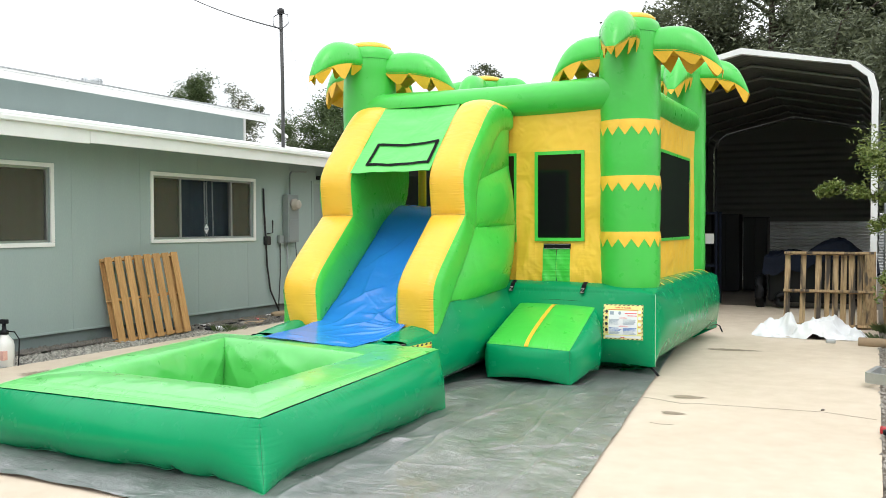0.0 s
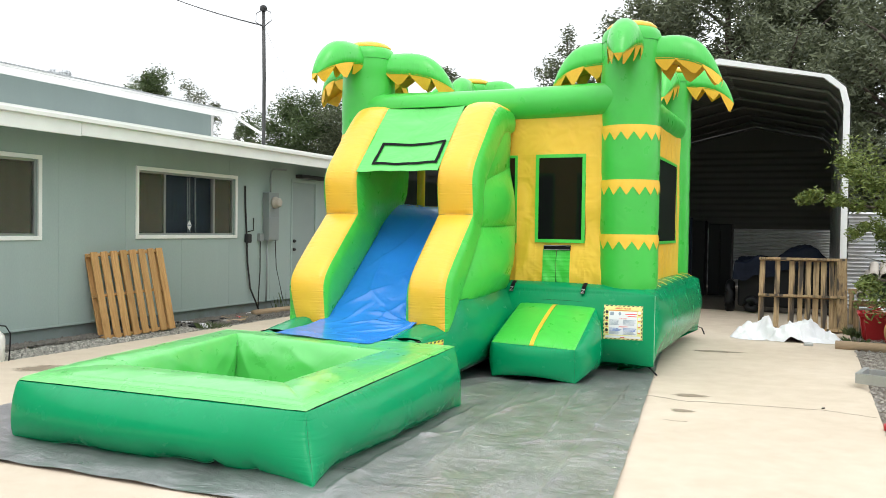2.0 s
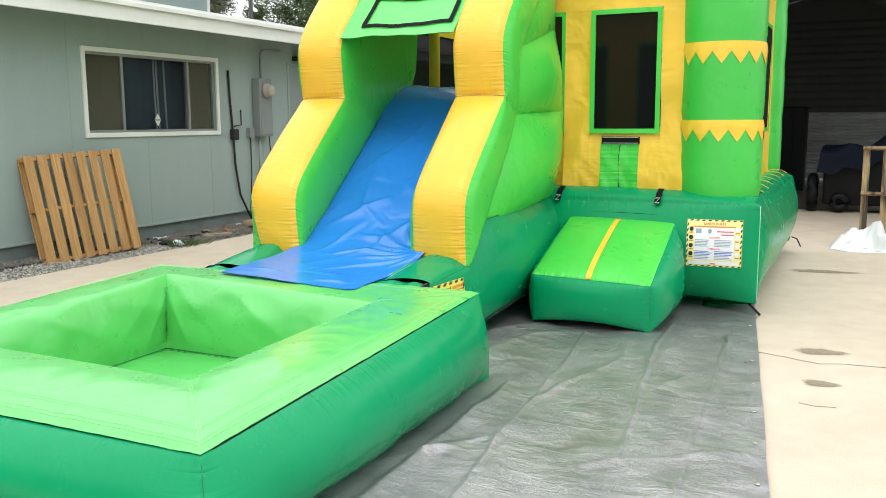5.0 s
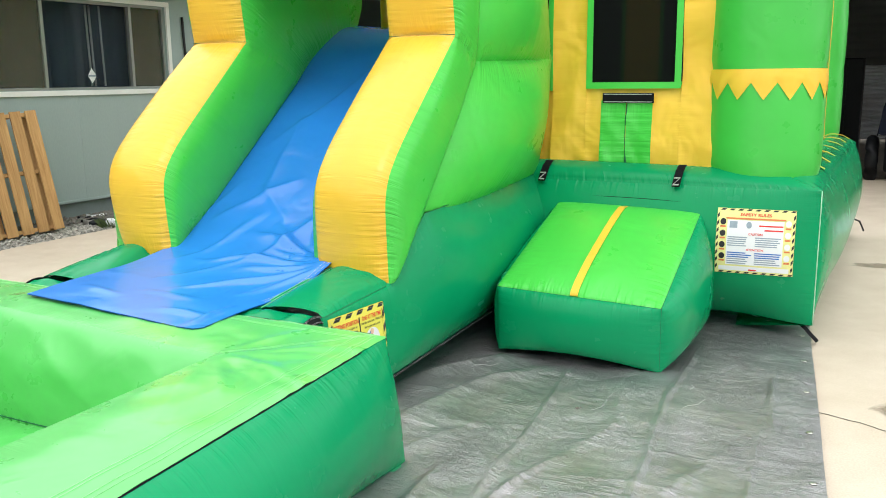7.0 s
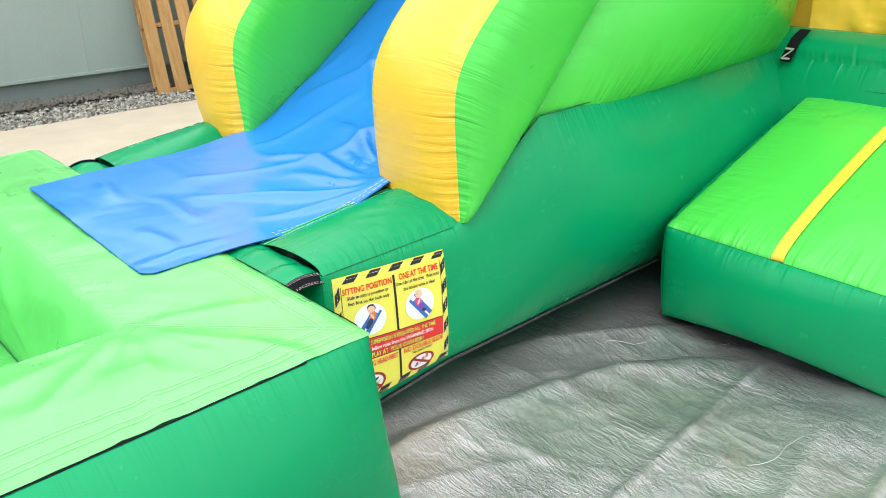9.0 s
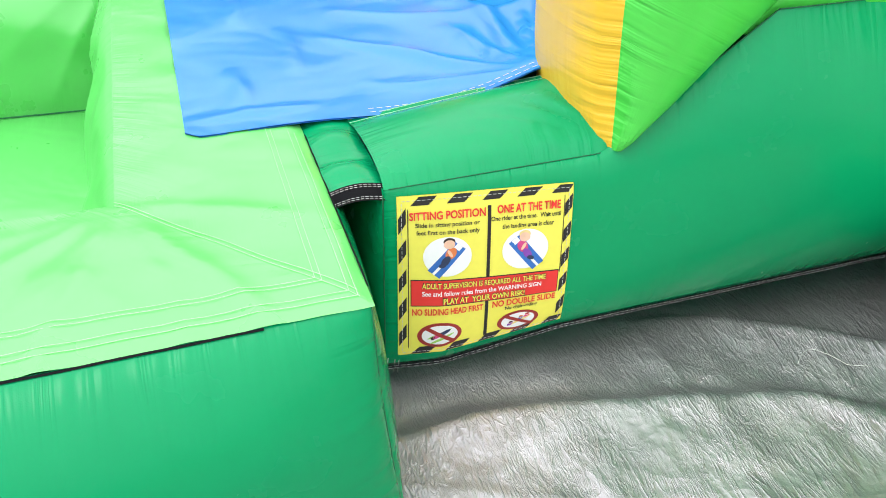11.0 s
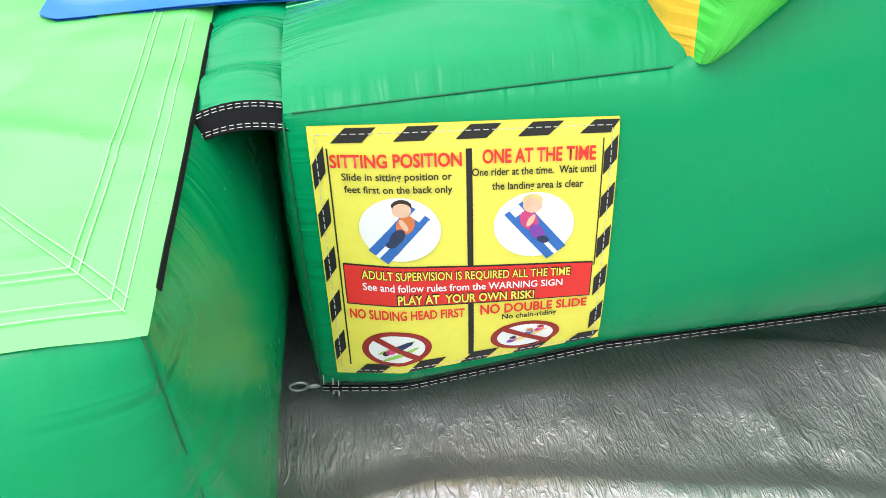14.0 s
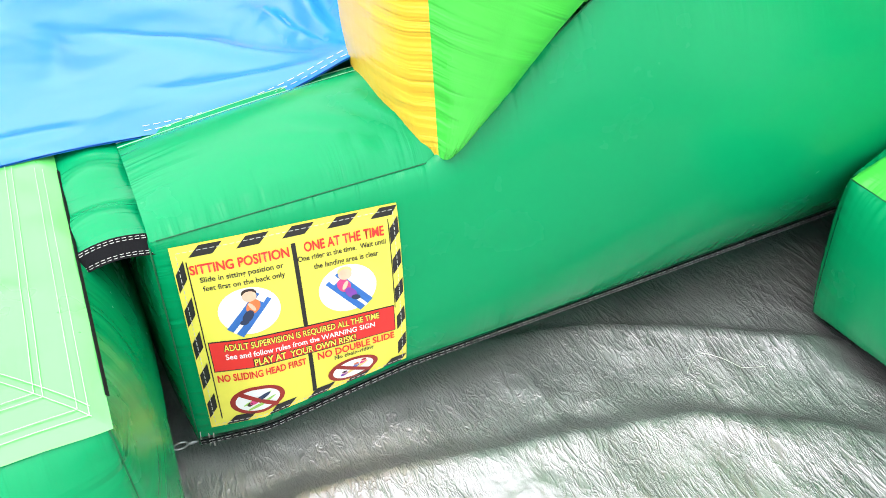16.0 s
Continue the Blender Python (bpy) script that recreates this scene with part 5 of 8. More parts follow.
# ---- splash pool in front of the slide ----
pool = thing("inflatable_pool", (-3.98, 5.8, 0.0), "square green inflatable splash pool with a light green liner", "inflatable pool")
PO = (-5.20, -2.788, 4.62, 7.05)   # outer edges
PI = (-4.78, -3.265, 5.11, 6.645)   # inner edges
PF = (-4.74, -3.275, 5.13, 6.57)    # floor
ZF = 0.09


def hem_z(y):
    return 0.425 + (y - 4.62) / 2.43 * 0.113


def rect(r):
    return [V(r[0], r[2], 0), V(r[1], r[2], 0), V(r[1], r[3], 0), V(r[0], r[3], 0)]


POOL_WALLS = []
bm = bmesh.new()
o = rect(PO)
for k in range(4):
    a, b = o[k], o[(k + 1) % 4]
    n0 = (b - a).cross(V(0, 0, 1)).normalized()

    t0 = (b - a).normalized()

    def wall_f(u, v, a=a, b=b, n0=n0, t0=t0, k_side=k):
        p = a.lerp(b, u)
        low = 1 - v
        front = 1.0 if p.y < 5.8 else 0.12
        c_off = 0.022 * hump(v, 2.3) * front
        m_off = (0.165 if k_side != 2 else 0.08) * swell(v) + 0.02 * low
        g = hump(u, 3.2)
        end = max(0, 1 - min(u, 1 - u) * (b - a).length / 0.3) ** 2
        ear = 0.16 * low ** 1.6 * max(0, 1 - min(u, 1 - u) * (b - a).length / 0.32) ** 1.6 * (0.3 if p.y > 5.8 else 1.0 if p.x > -4 else 0.12)
        off = n0 * ear + t0 * (ear if u > 0.5 else -ear) + n0 * (c_off + (m_off - c_off) * g) + t0 * (c_off * end * (1 if u > 0.5 else -1))
        lump = (0.012 * math.sin(u * 17 + a.x * 3) + 0.022 * noise.noise(V(p.x * 3.3, p.y * 3.3, 7))) * hump(u, 2) * low ** 3
        if k_side == 0:          # two buckles in the foot of the front wall
            lump += (0.035 * math.exp(-((p.x + 3.42) / 0.05) ** 2) + 0.028 * math.exp(-((p.x + 3.12) / 0.04) ** 2)) * low ** 4
        return p + off + V(0, 0, 0.01 + (hem_z(p.y) - 0.020) * v + max(-0.008, lump))

    POOL_WALLS.append(wall_f)
    skin(bm, wall_f, 80, 18, (b - a).length, 0.5)
part("pool_wall", weld(bm, 0.004), GREEN, pool, "dark green inflated pool wall")

INSIDE = []
bm, basin = bmesh.new(), bmesh.new()
r_o, r_i, r_f = rect(PO), rect(PI), rect(PF)
r_h = rect((PO[0] - 0.006, -2.783, PO[2] - 0.006, 7.056))


def rim_point(k, u, v, lift=0.0):
    """The liner on the rim: side k, u along it, v from the outer hem over the crest to the inner edge."""
    po, pi = r_h[k].lerp(r_h[(k + 1) % 4], u), r_i[k].lerp(r_i[(k + 1) % 4], u)
    p = po.lerp(pi, v)
    ze = hem_z(p.y)
    far = min(1, max(0, (p.y - 4.6) / 2.4))
    dx, dy = p.x + 3.265, p.y - 6.645          # slack folds that fan out from the corner by the slide
    rad = math.hypot(dx, dy)
    ang = math.degrees(math.atan2(dy, dx)) + 6 * noise.noise(V(p.x * 4, p.y * 4, 6))
    slack = 0.0
    if rad < 0.95:
        for a, reach, h in ((-66, 0.7, 0.004), (-45, 0.5, 0.007), (-22, 0.85, 0.004), (-12, 0.6, 0.010), (14, 0.6, 0.004), (27, 0.66, 0.009), (66, 0.45, 0.006)):
            slack += h * math.exp(-abs(math.radians(ang - a) * rad / 0.022) ** 1.4) * max(0, math.sin(math.pi * min(1, rad / reach)))
    crest = (0.062 - 0.060 * far) * math.sin(math.pi * min(1, v * 0.92 + 0.02)) ** 0.8 * (0.45 + 0.55 * hump(u, 2.5))
    inland = min(1, max(0, (-3.3 - p.x) / 1.4)) * far      # the far inner corner stands highest
    z = ze + 0.003 + (0.035 - 0.056 * far + 0.07 * inland) * v + crest + slack * (1 - 0.8 * min(1, max(0, (-3.45 - p.x) / 0.1)))
    z += 0.005 * noise.noise(V(p.x * 7, p.y * 7, 0)) * hump(v) + 0.003 * noise.noise(V(p.x * 14, p.y * 14, 5)) * max(0, 1 - v * 6)
    z -= 0.012 * max(0, 1 - v * 14)
    return V(p.x, p.y, z + lift)


for k in range(4):
    a, b = r_o[k], r_o[(k + 1) % 4]
    n0 = (b - a).cross(V(0, 0, 1)).normalized()
    L = (b - a).length

    def rim(u, v, k=k):
        return rim_point(k, u, v)

    skin(bm, rim, 120, 34, L, 0.5, 0, (1, 1, 0, 1), spaced=False)

    def inside(u, v, a=a, b=b, k=k):
        i0, i1 = r_i[k], r_i[(k + 1) % 4]
        f0, f1 = r_f[k], r_f[(k + 1) % 4]
        p = i0.lerp(i1, u).lerp(f0.lerp(f1, u), v)
        z0 = rim_point(k, u, 1.0).z
        p.z = z0 + (ZF - z0) * v ** 1.25
        n_in = V(0, 0, 1).cross(i1 - i0).normalized()
        p += n_in * (0.05 * math.sin(math.pi * min(1, v * 1.05)) ** 0.8 * hump(u, 4))
        c = 0.02 * noise.noise(V(p.x * 4, p.y * 4, v * 3)) * math.sin(math.pi * v)
        for fu, lean, w, h in ((0.07, 0.16, 0.03, 0.014), (0.2, 0.35, 0.05, 0.008), (0.47, -0.5, 0.06, 0.010), (0.8, -0.4, 0.05, 0.010), (0.93, -0.16, 0.03, 0.016)):
            c += h * math.exp(-abs(u - fu - lean * (v - 0.5)) / w) * math.sin(math.pi * v)
        return p + n_in * c

    INSIDE.append(inside)
    skin(basin, inside, 120, 24, L * 0.6, 0.5, 0, (1, 1, 1, 1), spaced=False)
skin(basin, quad(*[p + V(0, 0, ZF) for p in r_f], 0.0, 0.02), 30, 30, 1.4, 1.5, 0, (1, 1, 1, 1), spaced=False)
liner = part("liner", weld(bm, 0.003), LINER, pool, "light green vinyl liner draped over the rim")
weld(basin, 0.003)
for e in basin.edges:
    if len(e.link_faces) == 2 and e.calc_face_angle() > 0.55:
        e.smooth = False
part("basin", basin, LINER, pool, "light green inner walls and floor of the pool")
# webbing hem at the back; on the right a strip draws the liner gap's shade
for k in (1, 2):
    bm = bmesh.new()
    a, b = r_h[k], r_h[(k + 1) % 4]
    n0 = (b - a).cross(V(0, 0, 1)).normalized()
    out, wd = (0.001, 0.006) if k == 2 else (0.001, 0.0035)
    strip(bm, [a.lerp(b, j / 40) + n0 * out + V(0, 0, hem_z(a.lerp(b, j / 40).y) - 0.009 + 0.003 * noise.noise(V(j * 0.7, k, 0))) for j in (range(1, 12) if k == 2 else range(1, 38))], n0 * 0.5 + V(0, 0, -0.85), wd, n0, 0.0015)
    part("hem", bm, BLACKWEB, pool, "black hook-and-loop hem, its right side standing in for a shaded gap", smooth=False)
WELT = plain("pale_green_welt", (0.05, 0.40, 0.19), 0.5, var=0.15)
PALETHREAD = plain("pale_thread", (0.36, 0.76, 0.35), 0.7, bump=0)
for k in range(4):
    n0 = (r_o[(k + 1) % 4] - r_o[k]).cross(V(0, 0, 1)).normalized()
    for v in (0.055, 0.085, 0.175, 0.20):
        bm = bmesh.new()
        for run in ((range(71),) if k != 2 else (range(0, 20), range(52, 71))):
            strip(bm, [rim_point(k, j / 70, v, 0.0015) for j in run], n0, 0.0012, (0, 0, 1), 0.0008)
        part("stitching", bm, PALETHREAD, liner, "pale stitched seam", smooth=False, kind="stuff")
    for off in (0.0, 0.008):
        bm = bmesh.new()
        strip(bm, [rim_point(k, off, 0.05 + 0.95 * j / 20, 0.0015) for j in range(21)], (1, -1, 0) if k in (0, 2) else (1, 1, 0), 0.0012, (0, 0, 1), 0.0008)
        part("stitching", bm, PALETHREAD, liner, "pale mitre seam", smooth=False)

for k in range(4):
    bm = bmesh.new()
    a, b = r_o[k], r_o[(k + 1) % 4]
    n0 = (b - a).cross(V(0, 0, 1)).normalized()
    strip(bm, [POOL_WALLS[k](j / 60, 0.0) + n0 * (0.004 + 0.006 * noise.noise(V(j * 0.3, k, 2))) + V(0, 0, 0.001) for j in range(61)], n0, 0.03, (0, 0, 1), 0.004)
    part("foot_welt", bm, WELT, pool, "sewn welt along the foot", smooth=False)
for k in (0, 1, 2, 3):
    seam([POOL_WALLS[k](0.0, j / 12) for j in range(13)], pool, 0.0018)

for k in range(4):
    seam([INSIDE[k](j / 20, 0.985) + V(0, 0, 0.003) for j in range(21)], liner, 0.003, SEAM)

# connector flaps between pool and landing, with black straps
for x0, x1, name in ((-3.52, -3.178, 1), (-4.822, -4.48, 2)):
    bm = bmesh.new()

    def flap(u, v, x0=x0, x1=x1, sg=1 if name == 1 else -1):
        x, y = x0 + (x1 - x0) * u, 7.04 + 0.135 * v
        e = u if sg > 0 else 1 - u
        wave = 0.014 * math.exp(-((e - 0.35) / 0.1) ** 2) - 0.012 * math.exp(-((e - 0.6) / 0.09) ** 2) + 0.012 * math.exp(-((e - 0.8) / 0.1) ** 2)
        return V(x, y, 0.517 + 0.012 * v + 0.014 * math.sin(math.pi * v) + wave * math.sin(math.pi * v) + 0.006 * noise.noise(V(x * 14, y * 6, 0)))

    skin(bm, flap, 40, 14, 0.37, 0.14)
    fl = part("connector_flap", bm, GREEN, pool, "dark green connector flap")
    bm = bmesh.new()
    e, sg = (1.0, 1) if name == 1 else (0.0, -1)

    def edge_pt(k, w=0.0, lift=0.0):
        return flap(e, k) + V(sg * (0.010 + 0.62 * w + 0.78 * lift), 0, -0.008 - 0.78 * w + 0.62 * lift)

    strip(bm, [edge_pt(k / 10) for k in range(11)], (sg * 0.62, 0, -0.78), 0.036, (sg * 0.78, 0, 0.62), 0.005)
    st = part("strap", bm, BLACKWEB, fl, "black webbing strap with white stitching", smooth=False)
    for w in (-0.0145, -0.0105, 0.0105, 0.0145):
        bm = bmesh.new()
        for k in range(14):
            strip(bm, [edge_pt((k + q) / 14, w, 0.0055) for q in (0.1, 0.75)], (sg * 0.62, 0, -0.78), 0.0009, (sg * 0.78, 0, 0.62), 0.0006)
        part("stitching", bm, WHITETHREAD, st, smooth=False, kind="stuff")

# ---- warning sign on the slide base ----
SG = (7.19, 7.570, 0.515, 0.106)   # y of both edges, z of the upper and lower edge


def sign_point(s, t, lift=0.0):
    y = SG[0] + (SG[1] - SG[0]) * s
    z = (SG[2] - 0.003 * s) * (1 - t) + (SG[3] + 0.053 * s) * t
    v = max(0.0, (z - foot_z(y)) / (top_line(y) - foot_z(y)))
    return flank_point(y, v, 1, 0.004 + lift)


sign = thing("warning_sign", (-3.12, 7.38, 0.12), "yellow vinyl warning sign with black hazard border on the slide", "sign")
bm = bmesh.new()
skin(bm, lambda s, t: sign_point(s, t), 24, 24, 0.38, 0.4, spaced=False, flip=True)
skin(bm, lambda s, t: sign_point(s, t, -0.003), 24, 24, 0.38, 0.4, spaced=False)
part("panel", bm, SIGN_Y, sign)


def decal(name, poly, mat, parent, lift=0.0012, label="", place=sign_point):
    """A flat printed shape from (s, t) corners, cut fine enough to lie on the cloth."""
    bm = bmesh.new()
    vs = [bm.verts.new((s, t, 0)) for s, t in poly]
    bm.faces.new(vs)
    bmesh.ops.triangulate(bm, faces=bm.faces)
    for _ in range(4):
        long = [e for e in bm.edges if e.calc_length() > 0.06]
        if long:
            bmesh.ops.subdivide_edges(bm, edges=long, cuts=1)
            bmesh.ops.triangulate(bm, faces=bm.faces)
    for v in bm.verts:
        v.co = place(v.co.x, v.co.y, lift)
    return part(name, bm, mat, parent, label, smooth=False)


def bar(s0, s1, t0, t1):
    return [(s0, t0), (s1, t0), (s1, t1), (s0, t1)]


def oval(cx, cy, rx, ry, n=36, tilt=0.0):
    c, s = math.cos(tilt), math.sin(tilt)
    return [(cx + rx * math.cos(a) * c - ry * math.sin(a) * s, cy + rx * math.cos(a) * s + ry * math.sin(a) * c) for a in (2 * math.pi * k / n for k in range(n))]


def letters(text, s0, s1, t_mid, height, mat, parent, place=sign_point, lift=0.0036, bold=0.0, slope=0.0):
    """A line of lettering between s0 and s1, laid on the cloth."""
    cu = bpy.data.curves.new("lettering", "FONT")
    cu.body, cu.size, cu.offset, cu.resolution_u = text, 1.0, bold, 3
    tmp = bpy.data.objects.new("lettering", cu)
    scene.collection.objects.link(tmp)
    dg = bpy.context.evaluated_depsgraph_get()
    me = bpy.data.meshes.new_from_object(tmp.evaluated_get(dg))
    bpy.data.objects.remove(tmp)
    bm = bmesh.new()
    bm.from_mesh(me)
    bpy.data.meshes.remove(me)
    xs = [v.co.x for v in bm.verts]
    x0, x1 = min(xs), max(xs)
    for v in bm.verts:
        s = s0 + (s1 - s0) * (v.co.x - x0) / (x1 - x0)
        v.co = place(s, t_mid - (v.co.y - 0.34) / 0.68 * height + slope * (s - s0), lift)
    return part("lettering", bm, mat, parent, "printed line of words", smooth=False)


def hazard(place, parent, n_top, n_side, w, h):
    """Black slanted bars round the border."""
    for k in range(n_top):
        a = (k + 0.35) / n_top
        d = 0.5 / n_top
        decal("hazard_bar", [(a + d * 0.5, 0.004), (min(1, a + d * 1.5), 0.004), (min(1, a + d), h), (a, h)], SIGN_K, parent, place=place)
        decal("hazard_bar", [(a + d * 0.5, 1 - h), (min(1, a + d * 1.5), 1 - h), (min(1, a + d), 0.996), (a, 0.996)], SIGN_K, parent, place=place)
    for k in range(n_side):
        a = 0.06 + k * 0.9 / n_side
        d = 0.9 / n_side
        for s0, s1 in ((0.004, w), (1 - w, 0.996)):
            decal("hazard_bar", [(s0, a + d * 0.35), (s1, a), (s1, a + d * 0.5), (s0, a + d * 0.85)], SIGN_K, parent, place=place)


def print_point(s, t, lift=0.0):
    """The print runs level with the upper edge; the lower edge of the cloth is turned under."""
    return sign_point(s, t + 0.105 * math.sin(math.pi * min(1, max(0, t)) ** 1.3) * (s - 0.5), lift)


hazard(sign_point, sign, 5, 5, 0.046, 0.052)
decal("border_line", bar(0.054, 0.059, 0.07, 0.95), SIGN_K, sign)
decal("border_line", bar(0.948, 0.952, 0.07, 0.60), SIGN_K, sign)
for p, q, side in (((0.02, 0.022), (0.98, 0.022), (0, 0, 1)), ((0.975, 0.03), (0.975, 0.97), (0, 1, 0)), ((0.022, 0.03), (0.022, 0.97), (0, 1, 0)), ((0.02, 0.978), (0.98, 0.978), (0, 0, 1))):
    bm = bmesh.new()
    for k in range(34):
        ends = [sign_point(p[0] + (q[0] - p[0]) * a / 34, p[1] + (q[1] - p[1]) * a / 34, 0.0024) for a in (k + 0.1, k + 0.75)]
        strip(bm, ends, side, 0.0011, (1, 0, 0), 0.0005)
    part("stitching", bm, WHITETHREAD, sign, "white stitching", smooth=False, kind="stuff")
decal("divider", bar(0.502, 0.522, 0.085, 0.545), SIGN_K, sign)
decal("divider", bar(0.502, 0.522, 0.70, 0.955), SIGN_K, sign)
decal("red_band_edge", bar(0.068, 0.945, 0.535, 0.705), SIGN_K, sign, 0.0009, place=print_point)
decal("red_band", bar(0.072, 0.941, 0.541, 0.699), SIGN_R, sign, 0.0014, place=print_point)
letters("SITTING POSITION", 0.062, 0.488, 0.118, 0.046, SIGN_R, sign, print_point, bold=0.026)
letters("ONE AT THE TIME", 0.555, 0.925, 0.112, 0.046, SIGN_R, sign, print_point, bold=0.026)
letters("Slide in sitting position or", 0.095, 0.455, 0.176, 0.026, SIGN_K, sign, print_point, bold=0.018)
letters("feet first on the back only", 0.10, 0.455, 0.224, 0.026, SIGN_K, sign, print_point, bold=0.018)
letters("One rider at the time.  Wait until", 0.52, 0.928, 0.166, 0.026, SIGN_K, sign, print_point, bold=0.018)
letters("the landing area is clear", 0.585, 0.89, 0.218, 0.026, SIGN_K, sign, print_point, bold=0.018)
letters("ADULT SUPERVISION IS REQUIRED ALL THE TIME", 0.127, 0.868, 0.572, 0.036, SIGN_K, sign, print_point, 0.0028, bold=0.045)
letters("PLAY AT  YOUR OWN RISK!", 0.246, 0.744, 0.672, 0.039, SIGN_K, sign, print_point, 0.0028, bold=0.05)
letters("ADULT SUPERVISION IS REQUIRED ALL THE TIME", 0.13, 0.865, 0.572, 0.034, SIGN_Y, sign, print_point, bold=0.012)
letters("See and follow rules from the WARNING SIGN", 0.13, 0.84, 0.622, 0.029, SIGN_W, sign, print_point, bold=0.015)
letters("PLAY AT  YOUR OWN RISK!", 0.25, 0.74, 0.672, 0.036, SIGN_Y, sign, print_point, bold=0.02)
letters("NO SLIDING HEAD FIRST", 0.075, 0.488, 0.738, 0.037, SIGN_R, sign, print_point, bold=0.026)
letters("NO DOUBLE SLIDE", 0.545, 0.935, 0.732, 0.042, SIGN_R, sign, print_point, bold=0.026)
letters("No chain-riding", 0.625, 0.825, 0.774, 0.024, SIGN_K, sign, print_point, bold=0.018)
for cx, cy, flip, tone, legs, top in ((0.275, 0.385, 1, SIGN_O, SIGN_N, SIGN_H), (0.73, 0.375, -1, SIGN_P, SIGN_V, SIGN_BL)):
    decal("white_disc", oval(cx, cy, 0.138, 0.128), SIGN_W, sign, 0.0016, place=print_point)
    run, side = V(-0.82 * flip, 1.0, 0).normalized(), V(1.0, 0.82 * flip, 0).normalized()
    mid = V(cx - flip * 0.005, cy + 0.02, 0)

    def patch(a0, a1, w0, w1, mat, lift):
        pts = [mid + run * a0 + side * w0, mid + run * a0 + side * w1, mid + run * a1 + side * w1, mid + run * a1 + side * w0]
        decal("slide_stripe", [(q.x, q.y) for q in pts], mat, sign, lift, place=print_point)

    patch(-0.118, 0.120, -0.042, 0.042, SIGN_B, 0.0020)
    patch(0.02, 0.121, -0.010, 0.006, SIGN_W, 0.0023)
    patch(-0.118, -0.085, -0.020, 0.020, SIGN_W, 0.0023)
    decal("print_shape", oval(cx + flip * 0.018, cy - 0.022, 0.030, 0.040, 24, 0.5 * flip), tone, sign, 0.0026, place=print_point)
    decal("print_shape", oval(cx - flip * 0.012, cy + 0.026, 0.022, 0.036, 24, 0.6 * flip), legs, sign, 0.0029, place=print_point)
    decal("print_shape", oval(cx - flip * 0.032, cy + 0.055, 0.022, 0.014, 20, -0.3 * flip), SIGN_N, sign, 0.0032, place=print_point)
    decal("print_shape", oval(cx + flip * 0.008, cy - 0.098, 0.034, 0.024), top, sign, 0.0026, place=print_point)
    decal("print_shape", oval(cx + flip * 0.008, cy - 0.080, 0.032, 0.028), SIGN_F, sign, 0.0029, place=print_point)
    decal("print_shape", oval(cx + flip * 0.012, cy - 0.022, 0.010, 0.026, 16, -0.5 * flip), SIGN_F, sign, 0.0032, place=print_point)
for cx, cy, tone in ((0.235, 0.888, SIGN_G), (0.715, 0.892, SIGN_O)):
    decal("red_ring", oval(cx, cy, 0.130, 0.077), SIGN_DR, sign, 0.0012, place=print_point)
    decal("ring_field", oval(cx, cy, 0.105, 0.060), SIGN_W, sign, 0.0017, place=print_point)
    if tone is SIGN_G:
        for k, mt in ((-0.012, SIGN_LG), (0.004, SIGN_W), (0.018, SIGN_LG)):
            decal("print_shape", oval(cx + 0.004 + k * 0.5, cy + 0.006 + k, 0.076, 0.008, 20, -0.38), mt, sign, 0.0021, place=print_point)
        for dx, dy, rx, ry, mt in ((0.022, -0.014, 0.042, 0.011, SIGN_N), (-0.022, 0.008, 0.020, 0.012, SIGN_P), (-0.042, 0.018, 0.013, 0.010, SIGN_H)):
            decal("print_shape", oval(cx + dx, cy + dy, rx, ry, 20, -0.38), mt, sign, 0.0025, place=print_point)
    else:
        decal("print_shape", oval(cx + 0.012, cy + 0.004, 0.074, 0.010, 20, -0.38), SIGN_BL, sign, 0.0021, place=print_point)
        for dx, dy, mt, top in ((-0.05, 0.020, SIGN_V, SIGN_H), (0.012, -0.012, SIGN_B, SIGN_O), (0.052, -0.026, SIGN_P, SIGN_DR)):
            decal("print_shape", oval(cx + dx, cy + dy, 0.020, 0.010, 18, -0.38), mt, sign, 0.0025, place=print_point)
            decal("print_shape", oval(cx + dx + 0.004, cy + dy - 0.012, 0.013, 0.010, 18), SIGN_F, sign, 0.0025, place=print_point)
            decal("print_shape", oval(cx + dx + 0.004, cy + dy - 0.017, 0.013, 0.006, 18), top, sign, 0.0027, place=print_point)
    decal("ring_bar", [(cx - 0.098, cy - 0.045), (cx - 0.082, cy - 0.062), (cx + 0.098, cy + 0.045), (cx + 0.082, cy + 0.062)], SIGN_DR, sign, 0.0028, place=print_point)

# ---- rules label on the base ----
LB = (-1.985, -1.575, 0.76, 0.395)


def label_point(s, t, lift=0.0):
    x = LB[0] + (LB[1] - LB[0]) * s
    z = LB[2] + (LB[3] - LB[2]) * t
    u, v = (x - BX0) / (BX1 - BX0), (z - zb) / (zt - zb)
    return V(x, base_side(corner[0], corner[1], V(0, -1, 0), u, v).y - 0.005 - lift, z)


rules = thing("rules_label", (-1.78, 9.33, 0.39), "printed safety rules label with yellow and black border", "label")
bm = bmesh.new()
skin(bm, lambda s, t: label_point(s, t), 16, 16, 0.4, 0.36, spaced=False, flip=True)
skin(bm, lambda s, t: label_point(s, t, -0.003), 16, 16, 0.4, 0.36, spaced=False)
part("panel", bm, LABEL_Y, rules)
hazard(label_point, rules, 9, 8, 0.03, 0.03)
decal("white_field", bar(0.14, 0.86, 0.17, 0.86), SIGN_W, rules, 0.0012, place=label_point)
decal("white_field", bar(0.05, 0.95, 0.885, 0.955), SIGN_W, rules, 0.0012, place=label_point)
letters("SAFETY RULES", 0.30, 0.70, 0.085, 0.04, SIGN_R, rules, label_point, 0.0036, bold=0.02)
